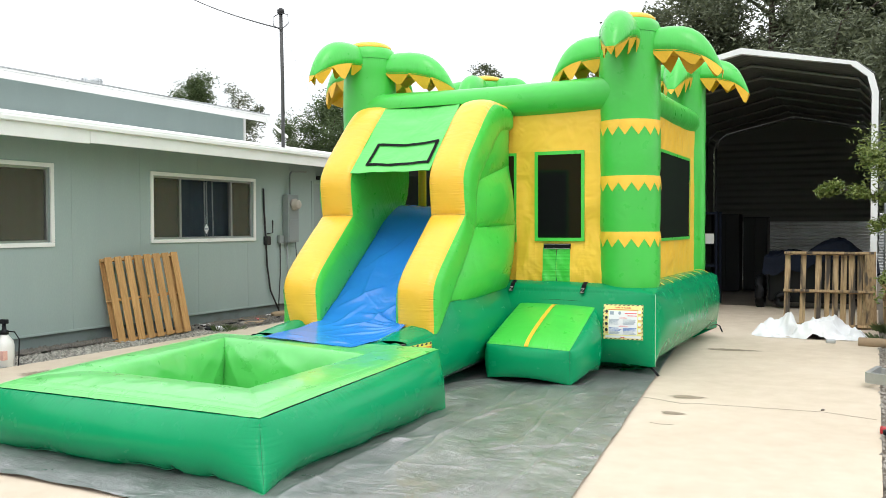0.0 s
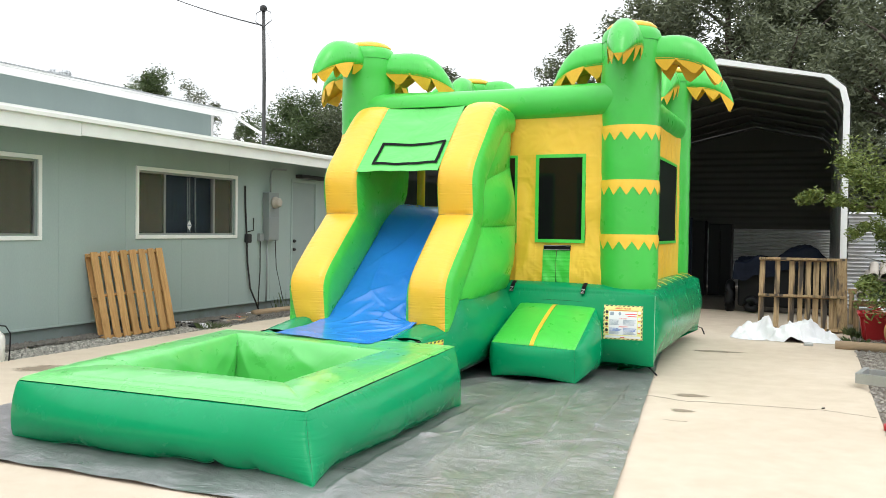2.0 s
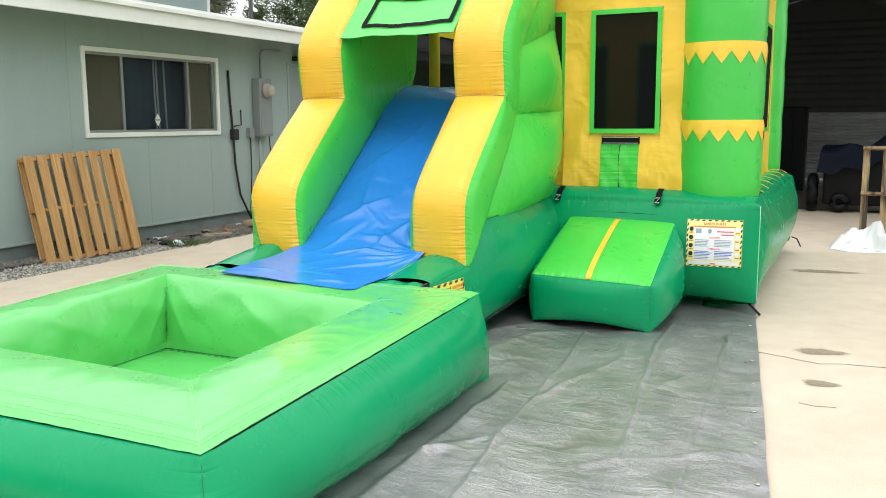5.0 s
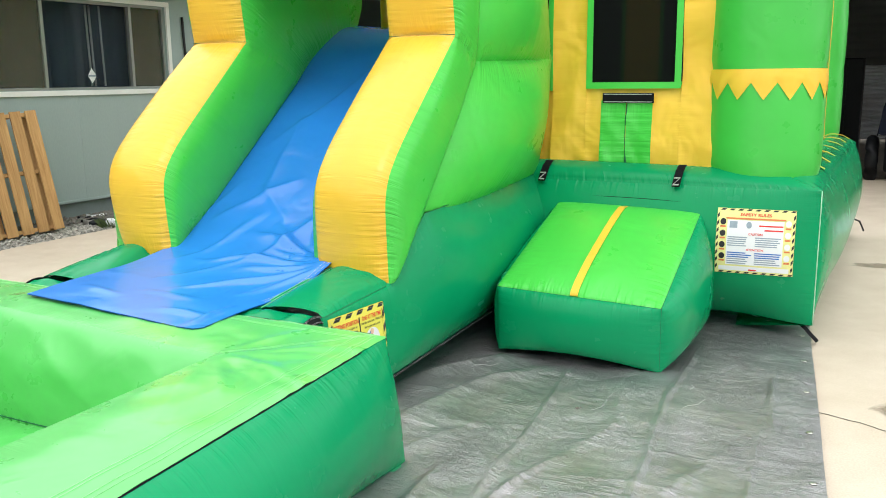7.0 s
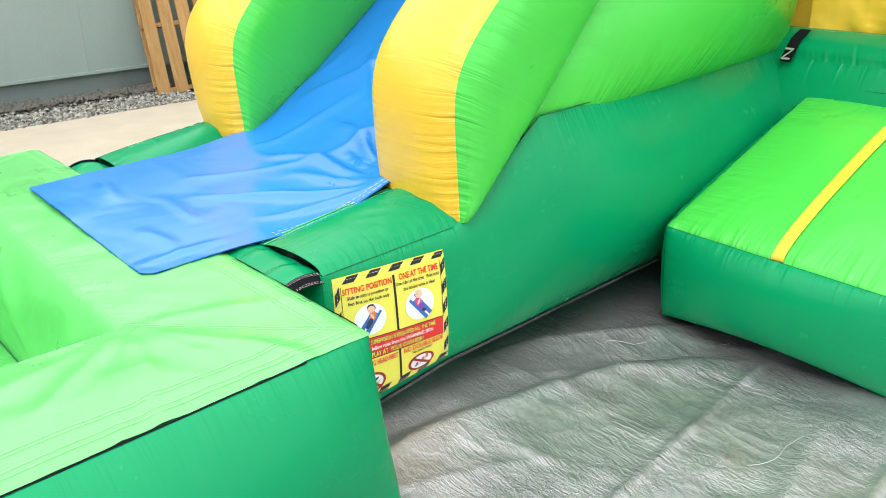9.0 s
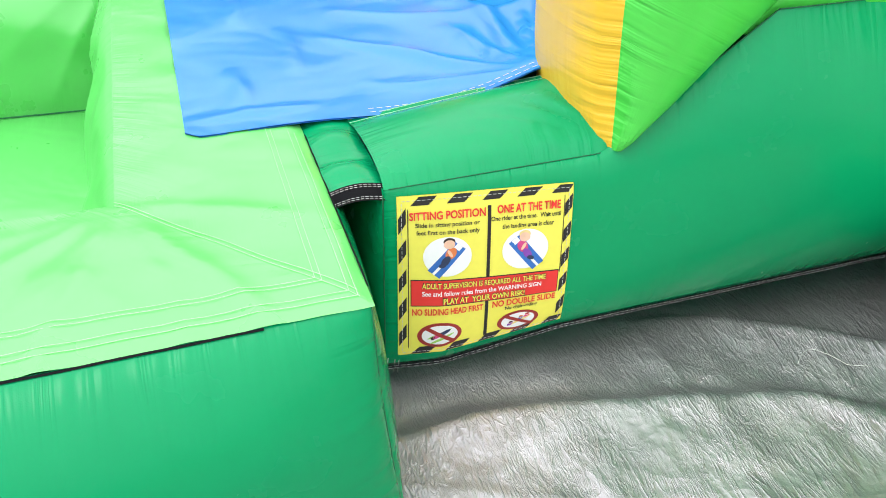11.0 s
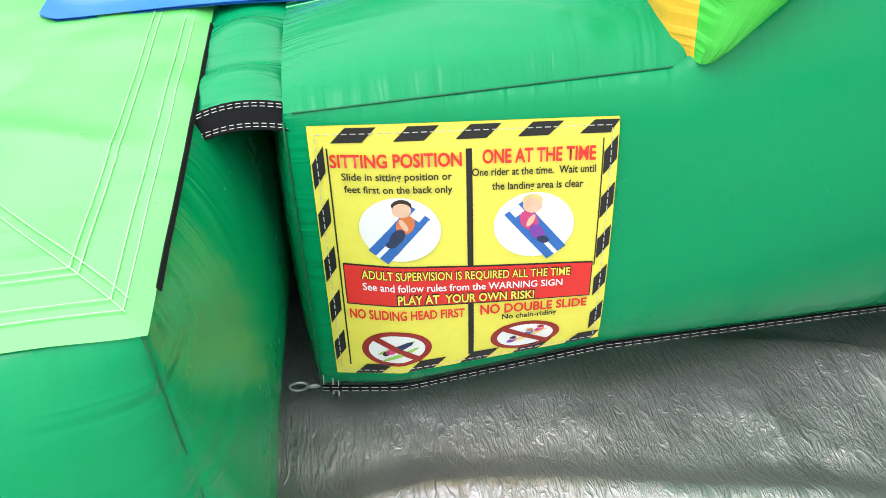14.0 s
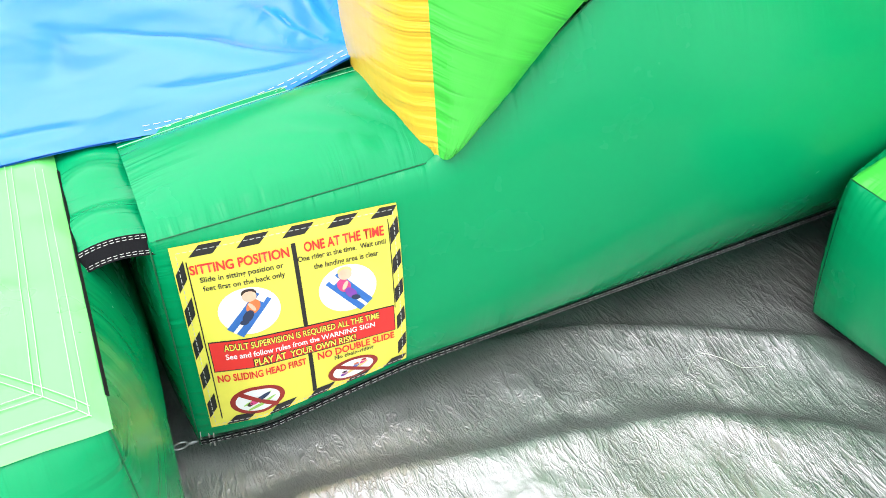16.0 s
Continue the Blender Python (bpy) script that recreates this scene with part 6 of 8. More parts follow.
letters("CAUTION", 0.42, 0.60, 0.375, 0.032, SIGN_R, rules, label_point, 0.0036, bold=0.02)
letters("ATENCION", 0.40, 0.62, 0.615, 0.032, SIGN_R, rules, label_point, 0.0036, bold=0.02)
r5 = random.Random(5)
for s0, s1, t, tone in ((0.12, 0.88, 0.135, SIGN_O), (0.55, 0.85, 0.235, SIGN_R), (0.62, 0.85, 0.30, SIGN_R), (0.44, 0.54, 0.925, SIGN_R)):
    decal("print_bar", bar(s0, s1, t, t + 0.022), tone, rules, 0.002, place=label_point)
decal("print_shape", bar(0.17, 0.27, 0.19, 0.29), SIGN_G, rules, 0.002, place=label_point)
decal("print_shape", oval(0.42, 0.24, 0.035, 0.05), SIGN_G, rules, 0.002, place=label_point)
for col in ((0.155, 0.47), (0.51, 0.845)):
    for k in range(5):
        decal("print_bar", bar(col[0], col[1] - r5.uniform(0, 0.1), 0.42 + k * 0.032, 0.437 + k * 0.032), SIGN_G, rules, 0.002, place=label_point)
    for k in range(6):
        decal("print_bar", bar(col[0], col[1] - r5.uniform(0, 0.08), 0.66 + k * 0.033, 0.677 + k * 0.033), SIGN_B if k < 3 else SIGN_G, rules, 0.002, place=label_point)
for k in range(4):
    t = 0.2 + k * 0.175
    for s in (0.085, 0.915):
        decal("print_shape", oval(s, t, 0.038, 0.048, 20), SIGN_K if s < 0.5 else SIGN_W, rules, 0.002, place=label_point)
        decal("print_bar", bar(s - 0.035, s + 0.035, t + 0.06, t + 0.085), SIGN_O, rules, 0.002, place=label_point)


# ---- house ----
HX, EAVE_X, EAVE_Z = -9.11, -8.5, 2.665
house = thing("house", (-11.0, 8.0, 0.0), "single-storey grey board house with white trim and a white low-slope roof", "house", kind="structure")
W1 = (10.075, 12.525, 1.345, 2.42)
W2 = (5.98, 8.37, 1.335, 2.43)
DOOR = (14.22, 15.15, 0.22, 2.46)
HY0, HY1 = -6.0, 23.0


def wall_box(y0, y1, z0, z1):
    bm = bmesh.new()
    box(bm, (HX - 0.14, y0, z0), (HX, y1, z1))
    part("wall", bm, SIDING, house, smooth=False)


g = 0.06
for y0, y1, z0, z1 in ((HY0, W2[0] + g, 0.2, EAVE_Z + 0.12), (W2[1] - g, W1[0] + g, 0.2, EAVE_Z + 0.12), (W1[1] - g, DOOR[0], 0.2, EAVE_Z + 0.12), (DOOR[1], HY1, 0.2, EAVE_Z + 0.12), (DOOR[0], DOOR[1], DOOR[3], EAVE_Z + 0.12), (W1[0] + g, W1[1] - g, 0.2, W1[2] + g), (W1[0] + g, W1[1] - g, W1[3] - g, EAVE_Z + 0.12), (W2[0] + g, W2[1] - g, 0.2, W2[2] + g), (W2[0] + g, W2[1] - g, W2[3] - g, EAVE_Z + 0.12)):
    wall_box(y0, y1, z0, z1)
bm = bmesh.new()
box(bm, (HX - 0.14, HY0, -0.1), (HX - 0.025, HY1, 0.197))
part("plinth", bm, PLINTH, house, "grey foundation board", smooth=False)
bm = bmesh.new()
box(bm, (-16, HY0 - 0.14, -0.1), (HX, HY0, 2.8)), box(bm, (-16, HY1, -0.1), (HX, HY1 + 0.14, 2.8))
box(bm, (HX - 2.6, HY0, -0.1), (HX - 2.5, HY1, 2.8))
part("back_wall", bm, SIDING, house, smooth=False)
# vertical board joints, raised battens barely proud
y = 5.0
joint = bmesh.new()
box(joint, (-0.002, -0.005, 0.0), (0.002, 0.005, 1.0), 0.0015)
joint_mesh = mesh_from("joint_strip", joint, SIDING, False)
while y < 16:
    spans = [(0.205, 2.69)]
    for w in (W1, W2):
        if w[0] - 0.03 < y < w[1] + 0.03:
            spans = [(0.205, w[2] - 0.01), (w[3] + 0.01, 2.69)]
    if not DOOR[0] - 0.05 < y < DOOR[1] + 0.05:
        for z0, z1 in spans:
            ob = new("joint_strip", joint_mesh)
            ob.parent = house
            ob.location = V(HX + 0.001, y, z0) - house.location
            ob.scale = (1, 1, z1 - z0)
    y += 1.22
bm = bmesh.new()
box(bm, (HX, HY0, 0.185), (HX + 0.012, HY1, 0.215), 0.004)
part("drip_edge", bm, SIDING, house, smooth=False)

# low roof, fascia and upper storey
bm = bmesh.new()
UX, UZ = -16.0, 4.10
rise = (UZ - 2.93) / (EAVE_X - UX)
vs = [(EAVE_X + 0.02, HY0 - 0.4, 2.93), (EAVE_X + 0.02, HY1 + 0.4, 2.93), (UX - 0.2, HY1 + 0.4, 2.93 + rise * 7.72), (UX - 0.2, HY0 - 0.4, 2.93 + rise * 7.72)]
t4 = [bm.verts.new(v) for v in vs]
b4 = [bm.verts.new((v[0], v[1], v[2] - 0.05)) for v in vs]
bm.faces.new(t4), bm.faces.new(list(reversed(b4)))
for k in range(4):
    bm.faces.new((t4[k], b4[k], b4[(k + 1) % 4], t4[(k + 1) % 4]))
roof = part("roof", bm, ROOFWHITE, house, "white coated low-slope roof", smooth=False)
bm = bmesh.new()
box(bm, (EAVE_X - 0.03, HY0 - 0.4, EAVE_Z), (EAVE_X, 8.44, 2.885), 0.004)
part("fascia", bm, WHITEPAINT, roof, "white fascia board", smooth=False)
bm = bmesh.new()
box(bm, (EAVE_X - 0.03, 8.445, EAVE_Z + 0.012), (EAVE_X, HY1 + 0.4, 2.885), 0.004)
part("fascia", bm, WHITEPAINT, roof, "white fascia board", smooth=False)
bm = bmesh.new()
box(bm, (EAVE_X + 0.003, HY0 - 0.4, 2.845), (EAVE_X + 0.04, HY1 + 0.4, 2.90), 0.006)
part("drip_edge", bm, WHITEPAINT, roof, smooth=False)
bm = bmesh.new()
box(bm, (HX - 0.1, HY0, EAVE_Z + 0.12), (EAVE_X - 0.034, HY1, EAVE_Z + 0.14))
part("soffit", bm, SIDING, roof, smooth=False)
bm = bmesh.new()
box(bm, (UX - 0.12, HY0, 3.6), (UX, 20.64, 4.80))
upper = part("upper_wall", bm, SIDING, house, "grey upper clerestory wall", smooth=False)
bm = bmesh.new()
box(bm, (UX - 0.14, 20.645, 3.8), (UX + 0.02, 20.75, 4.78), 0.004)
part("corner_board", bm, WHITEPAINT, upper, smooth=False)
bm = bmesh.new()
box(bm, (UX - 4, HY0 - 0.4, 4.82), (UX + 0.5, 21.25, 4.87), 0.004)
up_roof = part("upper_roof", bm, ROOFWHITE, house, "white upper flat roof", smooth=False)
bm = bmesh.new()
box(bm, (UX + 0.46, HY0 - 0.4, 4.655), (UX + 0.5, 21.25, 4.816), 0.004)
part("fascia", bm, WHITEPAINT, up_roof, smooth=False)
bm = bmesh.new()
box(bm, (UX + 0.47, HY0 - 0.4, 4.875), (UX + 0.515, 21.27, 4.90), 0.004)
part("roof_edge", bm, STEEL, up_roof, "grey metal roof edge", smooth=False)
bm = bmesh.new()
box(bm, (UX - 4, 20.5, 3.2), (UX - 0.125, 20.64, 4.815))
part("upper_wall", bm, SIDING, house, smooth=False)
vent = thing("roof_vent", (UX - 0.15, 15.3, 4.87), "galvanised turbine vent on the upper roof", "roof vent")
bm = bmesh.new()
lathe(bm, (UX - 0.15, 15.3, 4.87), [(0.16, 0.0), (0.16, 0.07), (0.22, 0.11), (0.245, 0.17), (0.22, 0.24), (0.12, 0.275)], 20)
part("turbine", bm, STEEL, vent)
for k in range(14):
    a = 2 * math.pi * k / 14
    bm = bmesh.new()
    strip(bm, [V(UX - 0.15 + r * math.cos(a), 15.3 + r * math.sin(a), 4.87 + z) for r, z in ((0.225, 0.11), (0.252, 0.17), (0.225, 0.24))], (-math.sin(a), math.cos(a), 0), 0.03, (math.cos(a), math.sin(a), 0), 0.008)
    part("vane", bm, STEEL, vent, smooth=False)


def window(name, w, splits, dark, label):
    """A trimmed sliding window: wooden casing, aluminium frames, glass, screens."""
    y0, y1, z0, z1 = w
    win = thing(name, (HX, (y0 + y1) / 2, z0), label, "window", kind="structure")
    c = 0.055
    for a, b in (((y0, z0), (y1, z0 + c)), ((y0, z1 - c), (y1, z1)), ((y0, z0 + c + 0.001), (y0 + c, z1 - c - 0.001)), ((y1 - c, z0 + c + 0.001), (y1, z1 - c - 0.001))):
        bm = bmesh.new()
        box(bm, (HX - 0.03, a[0], a[1]), (HX + 0.022, b[0], b[1]), 0.004)
        part("casing", bm, WHITEPAINT, win, "white painted casing", smooth=False)
    iy0, iy1, iz0, iz1 = y0 + c, y1 - c, z0 + c, z1 - c
    for a, b in (((iy0, iz0), (iy1, iz0 + 0.03)), ((iy0, iz1 - 0.03), (iy1, iz1)), ((iy0, iz0 + 0.031), (iy0 + 0.03, iz1 - 0.031)), ((iy1 - 0.03, iz0 + 0.031), (iy1, iz1 - 0.031))):
        bm = bmesh.new()
        box(bm, (HX - 0.10, a[0], a[1]), (HX - 0.032, b[0], b[1]), 0.003)
        part("window_frame", bm, ALU, win, "aluminium frame", smooth=False)
    edges = [iy0 + 0.03] + splits + [iy1 - 0.03]
    for k, (a, b) in enumerate(zip(edges, edges[1:])):
        if k:
            bm = bmesh.new()
            box(bm, (HX - 0.10, a - 0.02, iz0 + 0.031), (HX - 0.03, a + 0.02, iz1 - 0.031), 0.004)
            part("mullion", bm, ALU, win, "aluminium mullion", smooth=False)
        bm = bmesh.new()
        box(bm, (HX - 0.078, a + 0.021, iz0 + 0.032), (HX - 0.072, b - 0.021, iz1 - 0.032))
        part("pane", bm, GLASS, win, smooth=False).visible_shadow = False
        if k in dark:
            bm = bmesh.new()
            box(bm, (HX - 0.052, a + 0.0215, iz0 + 0.0325), (HX - 0.049, b - 0.0215, iz1 - 0.0325))
            part("insect_screen", bm, SCREEN, win, "grey insect screen, also used to tone panes", smooth=False)
    bm = bmesh.new()
    n = 60
    for j in range(n):
        ya, yb = iy0 + (iy1 - iy0) * j / n, iy0 + (iy1 - iy0) * (j + 1) / n
        xa, xb = (HX - 0.25 - 0.03 * math.sin(k * 0.9) - 0.02 * math.sin(k * 2.3) for k in (j, j + 1))
        bm.faces.new([bm.verts.new(p) for p in ((xa, ya, iz0 - 0.1), (xb, yb, iz0 - 0.1), (xb, yb, iz1 + 0.1), (xa, ya, iz1 + 0.1))])
    part("curtain", weld(bm), CURTAIN, win, "dark drawn curtain")
    return win


w1 = window("window_1", W1, [10.745, 11.945], (0, 2), "three-part aluminium sliding window with white casing and dark curtain")
# both screens are added to give these panes the olive of their reflections
window("window_2", W2, [7.55], (0, 1), "aluminium sliding window with white casing and dark curtain")
bm = bmesh.new()
cy, cz = 11.37, 1.555
bm.faces.new([bm.verts.new((HX - 0.0705, cy + a, cz + b)) for a, b in ((0, 0.085), (0.06, 0.0), (0, -0.085), (-0.06, 0.0))])
diamond = part("sticker", bm, SIGN_W, w1, "white diamond sticker", smooth=False)
bm = bmesh.new()
strip(bm, [V(HX - 0.0695, cy - 0.055, cz), V(HX - 0.0695, cy + 0.055, cz)], (0, 0, 1), 0.02, (1, 0, 0), 0.001)
part("print_bar", bm, SIGN_G, diamond, smooth=False)
for yy in (10.52, 11.44, 11.49, 11.63, 12.2):
    bm = bmesh.new()
    tube(bm, [V(HX - 0.16, yy, 1.44), V(HX - 0.16, yy - 0.01, 1.9), V(HX - 0.16, yy - 0.015, 2.33)], 0.012, 6)
    part("curtain_edge", bm, CURTAINPALE, w1, "pale curtain edge")

# door with its frame, an opener arm above
door = thing("door_1", (HX, 14.68, 0.2), "grey painted side door, closed, with dark round locks", "door", kind="structure")
bm = bmesh.new()
box(bm, (HX - 0.06, DOOR[0] + 0.05, DOOR[2]), (HX - 0.015, DOOR[1] - 0.05, DOOR[3] - 0.05), 0.004)
part("leaf", bm, FARWALL, door, smooth=False)
for a, b in (((DOOR[0], DOOR[2]), (DOOR[0] + 0.05, DOOR[3])), ((DOOR[1] - 0.05, DOOR[2]), (DOOR[1], DOOR[3])), ((DOOR[0] + 0.051, DOOR[3] - 0.05), (DOOR[1] - 0.051, DOOR[3]))):
    bm = bmesh.new()
    box(bm, (HX - 0.08, a[0], a[1]), (HX + 0.015, b[0], b[1]), 0.004)
    part("door_frame", bm, SIDING, door, smooth=False)
for z in (1.12, 1.28):
    bm = bmesh.new()
    lathe(bm, (0, 0, 0), [(0.03, 0), (0.032, 0.02), (0.02, 0.05)], 14, axis=pose(HX - 0.014, DOOR[0] + 0.13, z, 0, 90, 0))
    part("lock", bm, CABLE, door, "dark round lock")
bm = bmesh.new()
box(bm, (HX + 0.002, DOOR[0] + 0.15, DOOR[3] + 0.03), (HX + 0.16, DOOR[1] + 0.3, DOOR[3] + 0.10), 0.008)
part("rain_hood", bm, CABLE, door, "dark metal rain hood over the door", smooth=False)

# electric meter, conduits, cables
meter = thing("electric_meter", (HX + 0.08, 13.5, 1.30), "grey electric meter cabinet with a round glass meter on the wall", "electric meter")
bm = bmesh.new()
box(bm, (HX + 0.002, 13.30, 1.30), (HX + 0.14, 13.62, 2.17), 0.012)
part("cabinet", bm, METERGREY, meter, smooth=False)
bm = bmesh.new()
box(bm, (HX + 0.141, 13.32, 1.33), (HX + 0.150, 13.60, 1.72), 0.004)
part("cabinet_door", bm, METERGREY, meter, smooth=False)
bm = bmesh.new()
lathe(bm, (0, 0, 0), [(0.105, 0.0), (0.108, 0.04), (0.085, 0.05), (0.085, 0.11), (0.06, 0.135)], 24, axis=pose(HX + 0.14, 13.46, 1.99, 0, 90, 0))
part("dial_glass", bm, PVC, meter, "round meter glass")
bm = bmesh.new()
tube(bm, [V(HX + 0.07, 13.44, 2.17), V(HX + 0.07, 13.44, 2.46), V(HX + 0.07, 13.46, 2.55), V(HX + 0.07, 13.52, 2.60), V(HX + 0.07, 13.95, 2.62)], 0.018, 8)
part("conduit", bm, METERGREY, meter, "grey conduit")
bm = bmesh.new()
tube(bm, [V(HX + 0.06, 13.62, 1.3), V(HX + 0.06, 13.66, 0.8), V(HX + 0.05, 13.9, 0.2)], 0.008, 6)
part("cable", bm, CABLE, meter, "thin black cable")
bm = bmesh.new()
tube(bm, [V(HX + 0.05, 13.38, 1.3), V(HX + 0.05, 13.38, 0.75), V(HX + 0.05, 13.36, 0.2)], 0.016, 6)
part("conduit", bm, METERGREY, meter, "grey conduit")
hose = thing("wall_pipe", (HX + 0.04, 12.74, 0.1), "black cable and thin pipe hanging down the house wall", "cable")
bm = bmesh.new()
tube(bm, [V(HX + 0.025, 12.73, 2.26), V(HX + 0.02, 12.75, 1.9), V(HX + 0.025, 12.79, 1.35), V(HX + 0.03, 12.81, 0.9), V(HX + 0.03, 12.9, 0.45), V(HX + 0.1, 13.05, 0.08)], 0.016, 8)
part("cable", bm, CABLE, hose)
bm = bmesh.new()
tube(bm, [V(HX + 0.03, 12.98, 1.7), V(HX + 0.03, 12.98, 1.48), V(HX + 0.03, 12.82, 1.46)], 0.011, 6)
part("branch", bm, CABLE, hose)
bm = bmesh.new()
box(bm, (HX + 0.002, 12.74, 1.26), (HX + 0.09, 12.86, 1.42), 0.02)
part("fitting", bm, CABLE, hose, "black pipe fitting", smooth=False)
bm = bmesh.new()
box(bm, (HX + 0.002, 13.13, 1.29), (HX + 0.07, 13.25, 1.43), 0.008)
part("outlet_box", bm, METERGREY, hose, "grey outlet box", smooth=False)
bm = bmesh.new()
tube(bm, [V(HX + 0.03, 13.19, 1.29), V(HX + 0.03, 13.19, 0.75), V(HX + 0.06, 13.1, 0.25), V(HX + 0.12, 13.02, 0.03)], 0.010, 6)
part("cable", bm, CABLE, hose)


# ---- pallets ----
def pallet(at, right, up, w, h, boards, mat, label, stringers=(0.03, 0.5, 0.97), thick=0.022, mid=0.09, board_w=0.1, seed=1, jitter=0.0, face=-1, back=()):
    """A pallet standing on its edge; right and up span its face, boards are (place, width) across."""
    right, up = Vector(right).normalized(), Vector(up)
    up = (up - right * up.dot(right)).normalized()
    out = right.cross(up).normalized() * -1
    ob = thing("pallet", at, label, "pallet")
    m = Matrix((right, -out, up)).transposed().to_4x4()
    ob.matrix_world = Matrix.Translation(at) @ m
    r = random.Random(seed)
    cache = {}

    def piece(name, lo, hi, bev=0.004):
        size = tuple(round(b - a, 3) for a, b in zip(lo, hi))
        if size not in cache:
            b3 = bmesh.new()
            box(b3, tuple(-s / 2 for s in size), tuple(s / 2 for s in size), bev)
            cache[size] = mesh_from(name, b3, mat, False)
        o2 = new(name, cache[size])
        o2.parent = ob
        o2.location = [(a + b) / 2 for a, b in zip(lo, hi)]
        return o2

    for s in stringers:
        z = h * s
        k = bmesh.new()
        box(k, (-w / 2, -0.019, -mid / 2), (w / 2, 0.019, mid / 2), 0.004)
        for v in k.verts:
            v.co = V(v.co.x, v.co.z, v.co.y)
        o3 = new("stringer", mesh_from("stringer", k, mat, False))
        o3.parent = ob
        o3.location = (w / 2, (thick + mid / 2) if face < 0 else -mid / 2 - 0.001, max(0.02, min(h - 0.02, z)))
    for x, bw in back:
        lo_y, hi_y = (thick + mid + 0.001, 2 * thick + mid) if face < 0 else (-mid - thick - 0.002, -mid - 0.003)
        piece("back_board", (x - bw / 2, lo_y, 0), (x + bw / 2, hi_y, h))
    for x, bw in boards:
        o4 = piece("deck_board", (x - bw / 2, 0, 0), (x + bw / 2, thick - 0.001, h))
        o4.rotation_euler = (0, r.uniform(-jitter, jitter), 0)
    return ob


pallet((-8.76, 9.11, -0.02), (0.17, 1.19, 0.05), (-0.25, -0.02, 1.15), 1.24, 1.21, [(0.058 + k * 0.160, 0.112) for k in range(8)], PINE, "new pine pallet leaning on the grey house wall", seed=2, face=1, back=[(0.06, 0.124), (0.62, 0.124), (1.18, 0.124)])
pallet((-0.72, 15.0, 0.0), (1.28, 0.02, 0), (0, 0.30, 1.15), 1.28, 1.18, [(0.05, 0.085), (0.28, 0.08), (0.50, 0.09), (0.63, 0.075), (0.745, 0.085), (0.86, 0.085), (0.98, 0.09), (1.09, 0.07), (1.17, 0.08)], OLDWOOD, "weathered grey-brown pallet standing in front of the carport", (0.985, 0.47, 0.02), seed=5, jitter=0.012)
bm = bmesh.new()
box(bm, (-0.075, -0.015, 0), (0.075, 0.015, 1.19), 0.004)
bmesh.ops.transform(bm, matrix=pose(0.53, 14.96, 0.01, -13, -1, 0), verts=bm.verts)
solo("wood_plank", bm, OLDWOOD, "dark weathered plank leaning on the pallet", "plank", smooth=False)

# ---- crumpled white sheet on the driveway ----
HEAPS = [(-0.62, 13.88, 0.34, 0.30), (-0.02, 13.90, 0.36, 0.27), (-0.95, 13.76, 0.16, 0.14), (0.36, 13.70, 0.22, 0.12), (-0.28, 13.66, 0.3, 0.16)]


def crumpled(u, v):
    """A stiff sheet thrown in a heap: a low mound with a ragged outline, broken by sharp folds."""
    x, y = -1.16 + 1.76 * u, 13.38 + 0.80 * v
    x, y = x + 0.05 * noise.noise(V(x * 4, y * 4, 1)), y + 0.05 * noise.noise(V(x * 4, y * 4, 2))
    d = math.hypot((x + 0.27) / 0.85, (y - 13.77) / 0.37) + 0.22 * noise.noise(V(x * 3.3, y * 3.3, 5))
    e = max(0.0, 1 - d ** 3) ** 0.6
    mound = max(h * math.exp(-((x - cx) ** 2 + (y - cy) ** 2) / (2 * (r * 0.55) ** 2)) for cx, cy, r, h in HEAPS)
    fold = 0.26 * (0.24 - abs(noise.noise(V(x * 3.4 + y * 1.5, y * 3.4, 7)))) + 0.15 * (0.2 - abs(noise.noise(V(x * 6 - y * 3, y * 6, 3)))) + 0.04 * (0.2 - abs(noise.noise(V(x * 17, y * 17, 9))))
    return V(x, y, 0.005 + e * max(0.0, 0.02 + 1.05 * mound + fold))


bm = bmesh.new()
skin(bm, crumpled, 120, 60, 1.7, 0.8, spaced=False)
bmesh.ops.delete(bm, geom=[f for f in bm.faces if max(v.co.z for v in f.verts) < 0.0055], context="FACES")
solo("crumpled_sheet", bm, WHITECLOTH, "crumpled white vinyl sheet heaped on the driveway", "sheet")

# ---- carport ----
CY0, CY1, CXL, CXR, CRX, CRZ, CEZ = 16.0, 26.5, -3.62, 0.60, -1.5, 4.60, 3.82
carport = thing("carport", (-1.5, 21, 0), "tall open steel carport with a white front rim and dark interior", "carport", kind="structure")


def arch(y, inset=0.0):
    return [V(CXL + inset, y, 0.0), V(CXL + inset, y, CEZ - 0.1), V(CXL + 0.07 + inset, y, CEZ + 0.16 - inset), V(CXL + 0.32, y, CEZ + 0.36 - inset), V(CRX, y, CRZ - inset), V(CXR - 0.32, y, CEZ + 0.40 - inset), V(CXR - 0.07 - inset, y, CEZ + 0.18 - inset), V(CXR - inset, y, CEZ - 0.1), V(CXR - inset, y, 0.0)]


for k in range(8):
    y = CY0 + 0.03 + (CY1 - CY0 - 0.06) * k / 7
    bm = bmesh.new()
    tube(bm, arch(y, 0.05), 0.035 if k else 0.03, 6)
    part("frame_bow", bm, DARKSTEEL, carport, "dark steel frame bow")
bm = bmesh.new()
pts = arch(CY0 - 0.01, 0.0)
rows = [[bm.verts.new(p + o2) for o2 in (V(0, 0, 0), V(0, 0.12, 0))] for p in pts]
ctr = V(CRX, CY0 - 0.01, 2.0)
inn = [[bm.verts.new(p + (V(ctr.x, p.y, min(p.z, 3.4)) - p).normalized() * 0.10 + o2) for o2 in (V(0, 0, 0), V(0, 0.12, 0))] for p in pts]
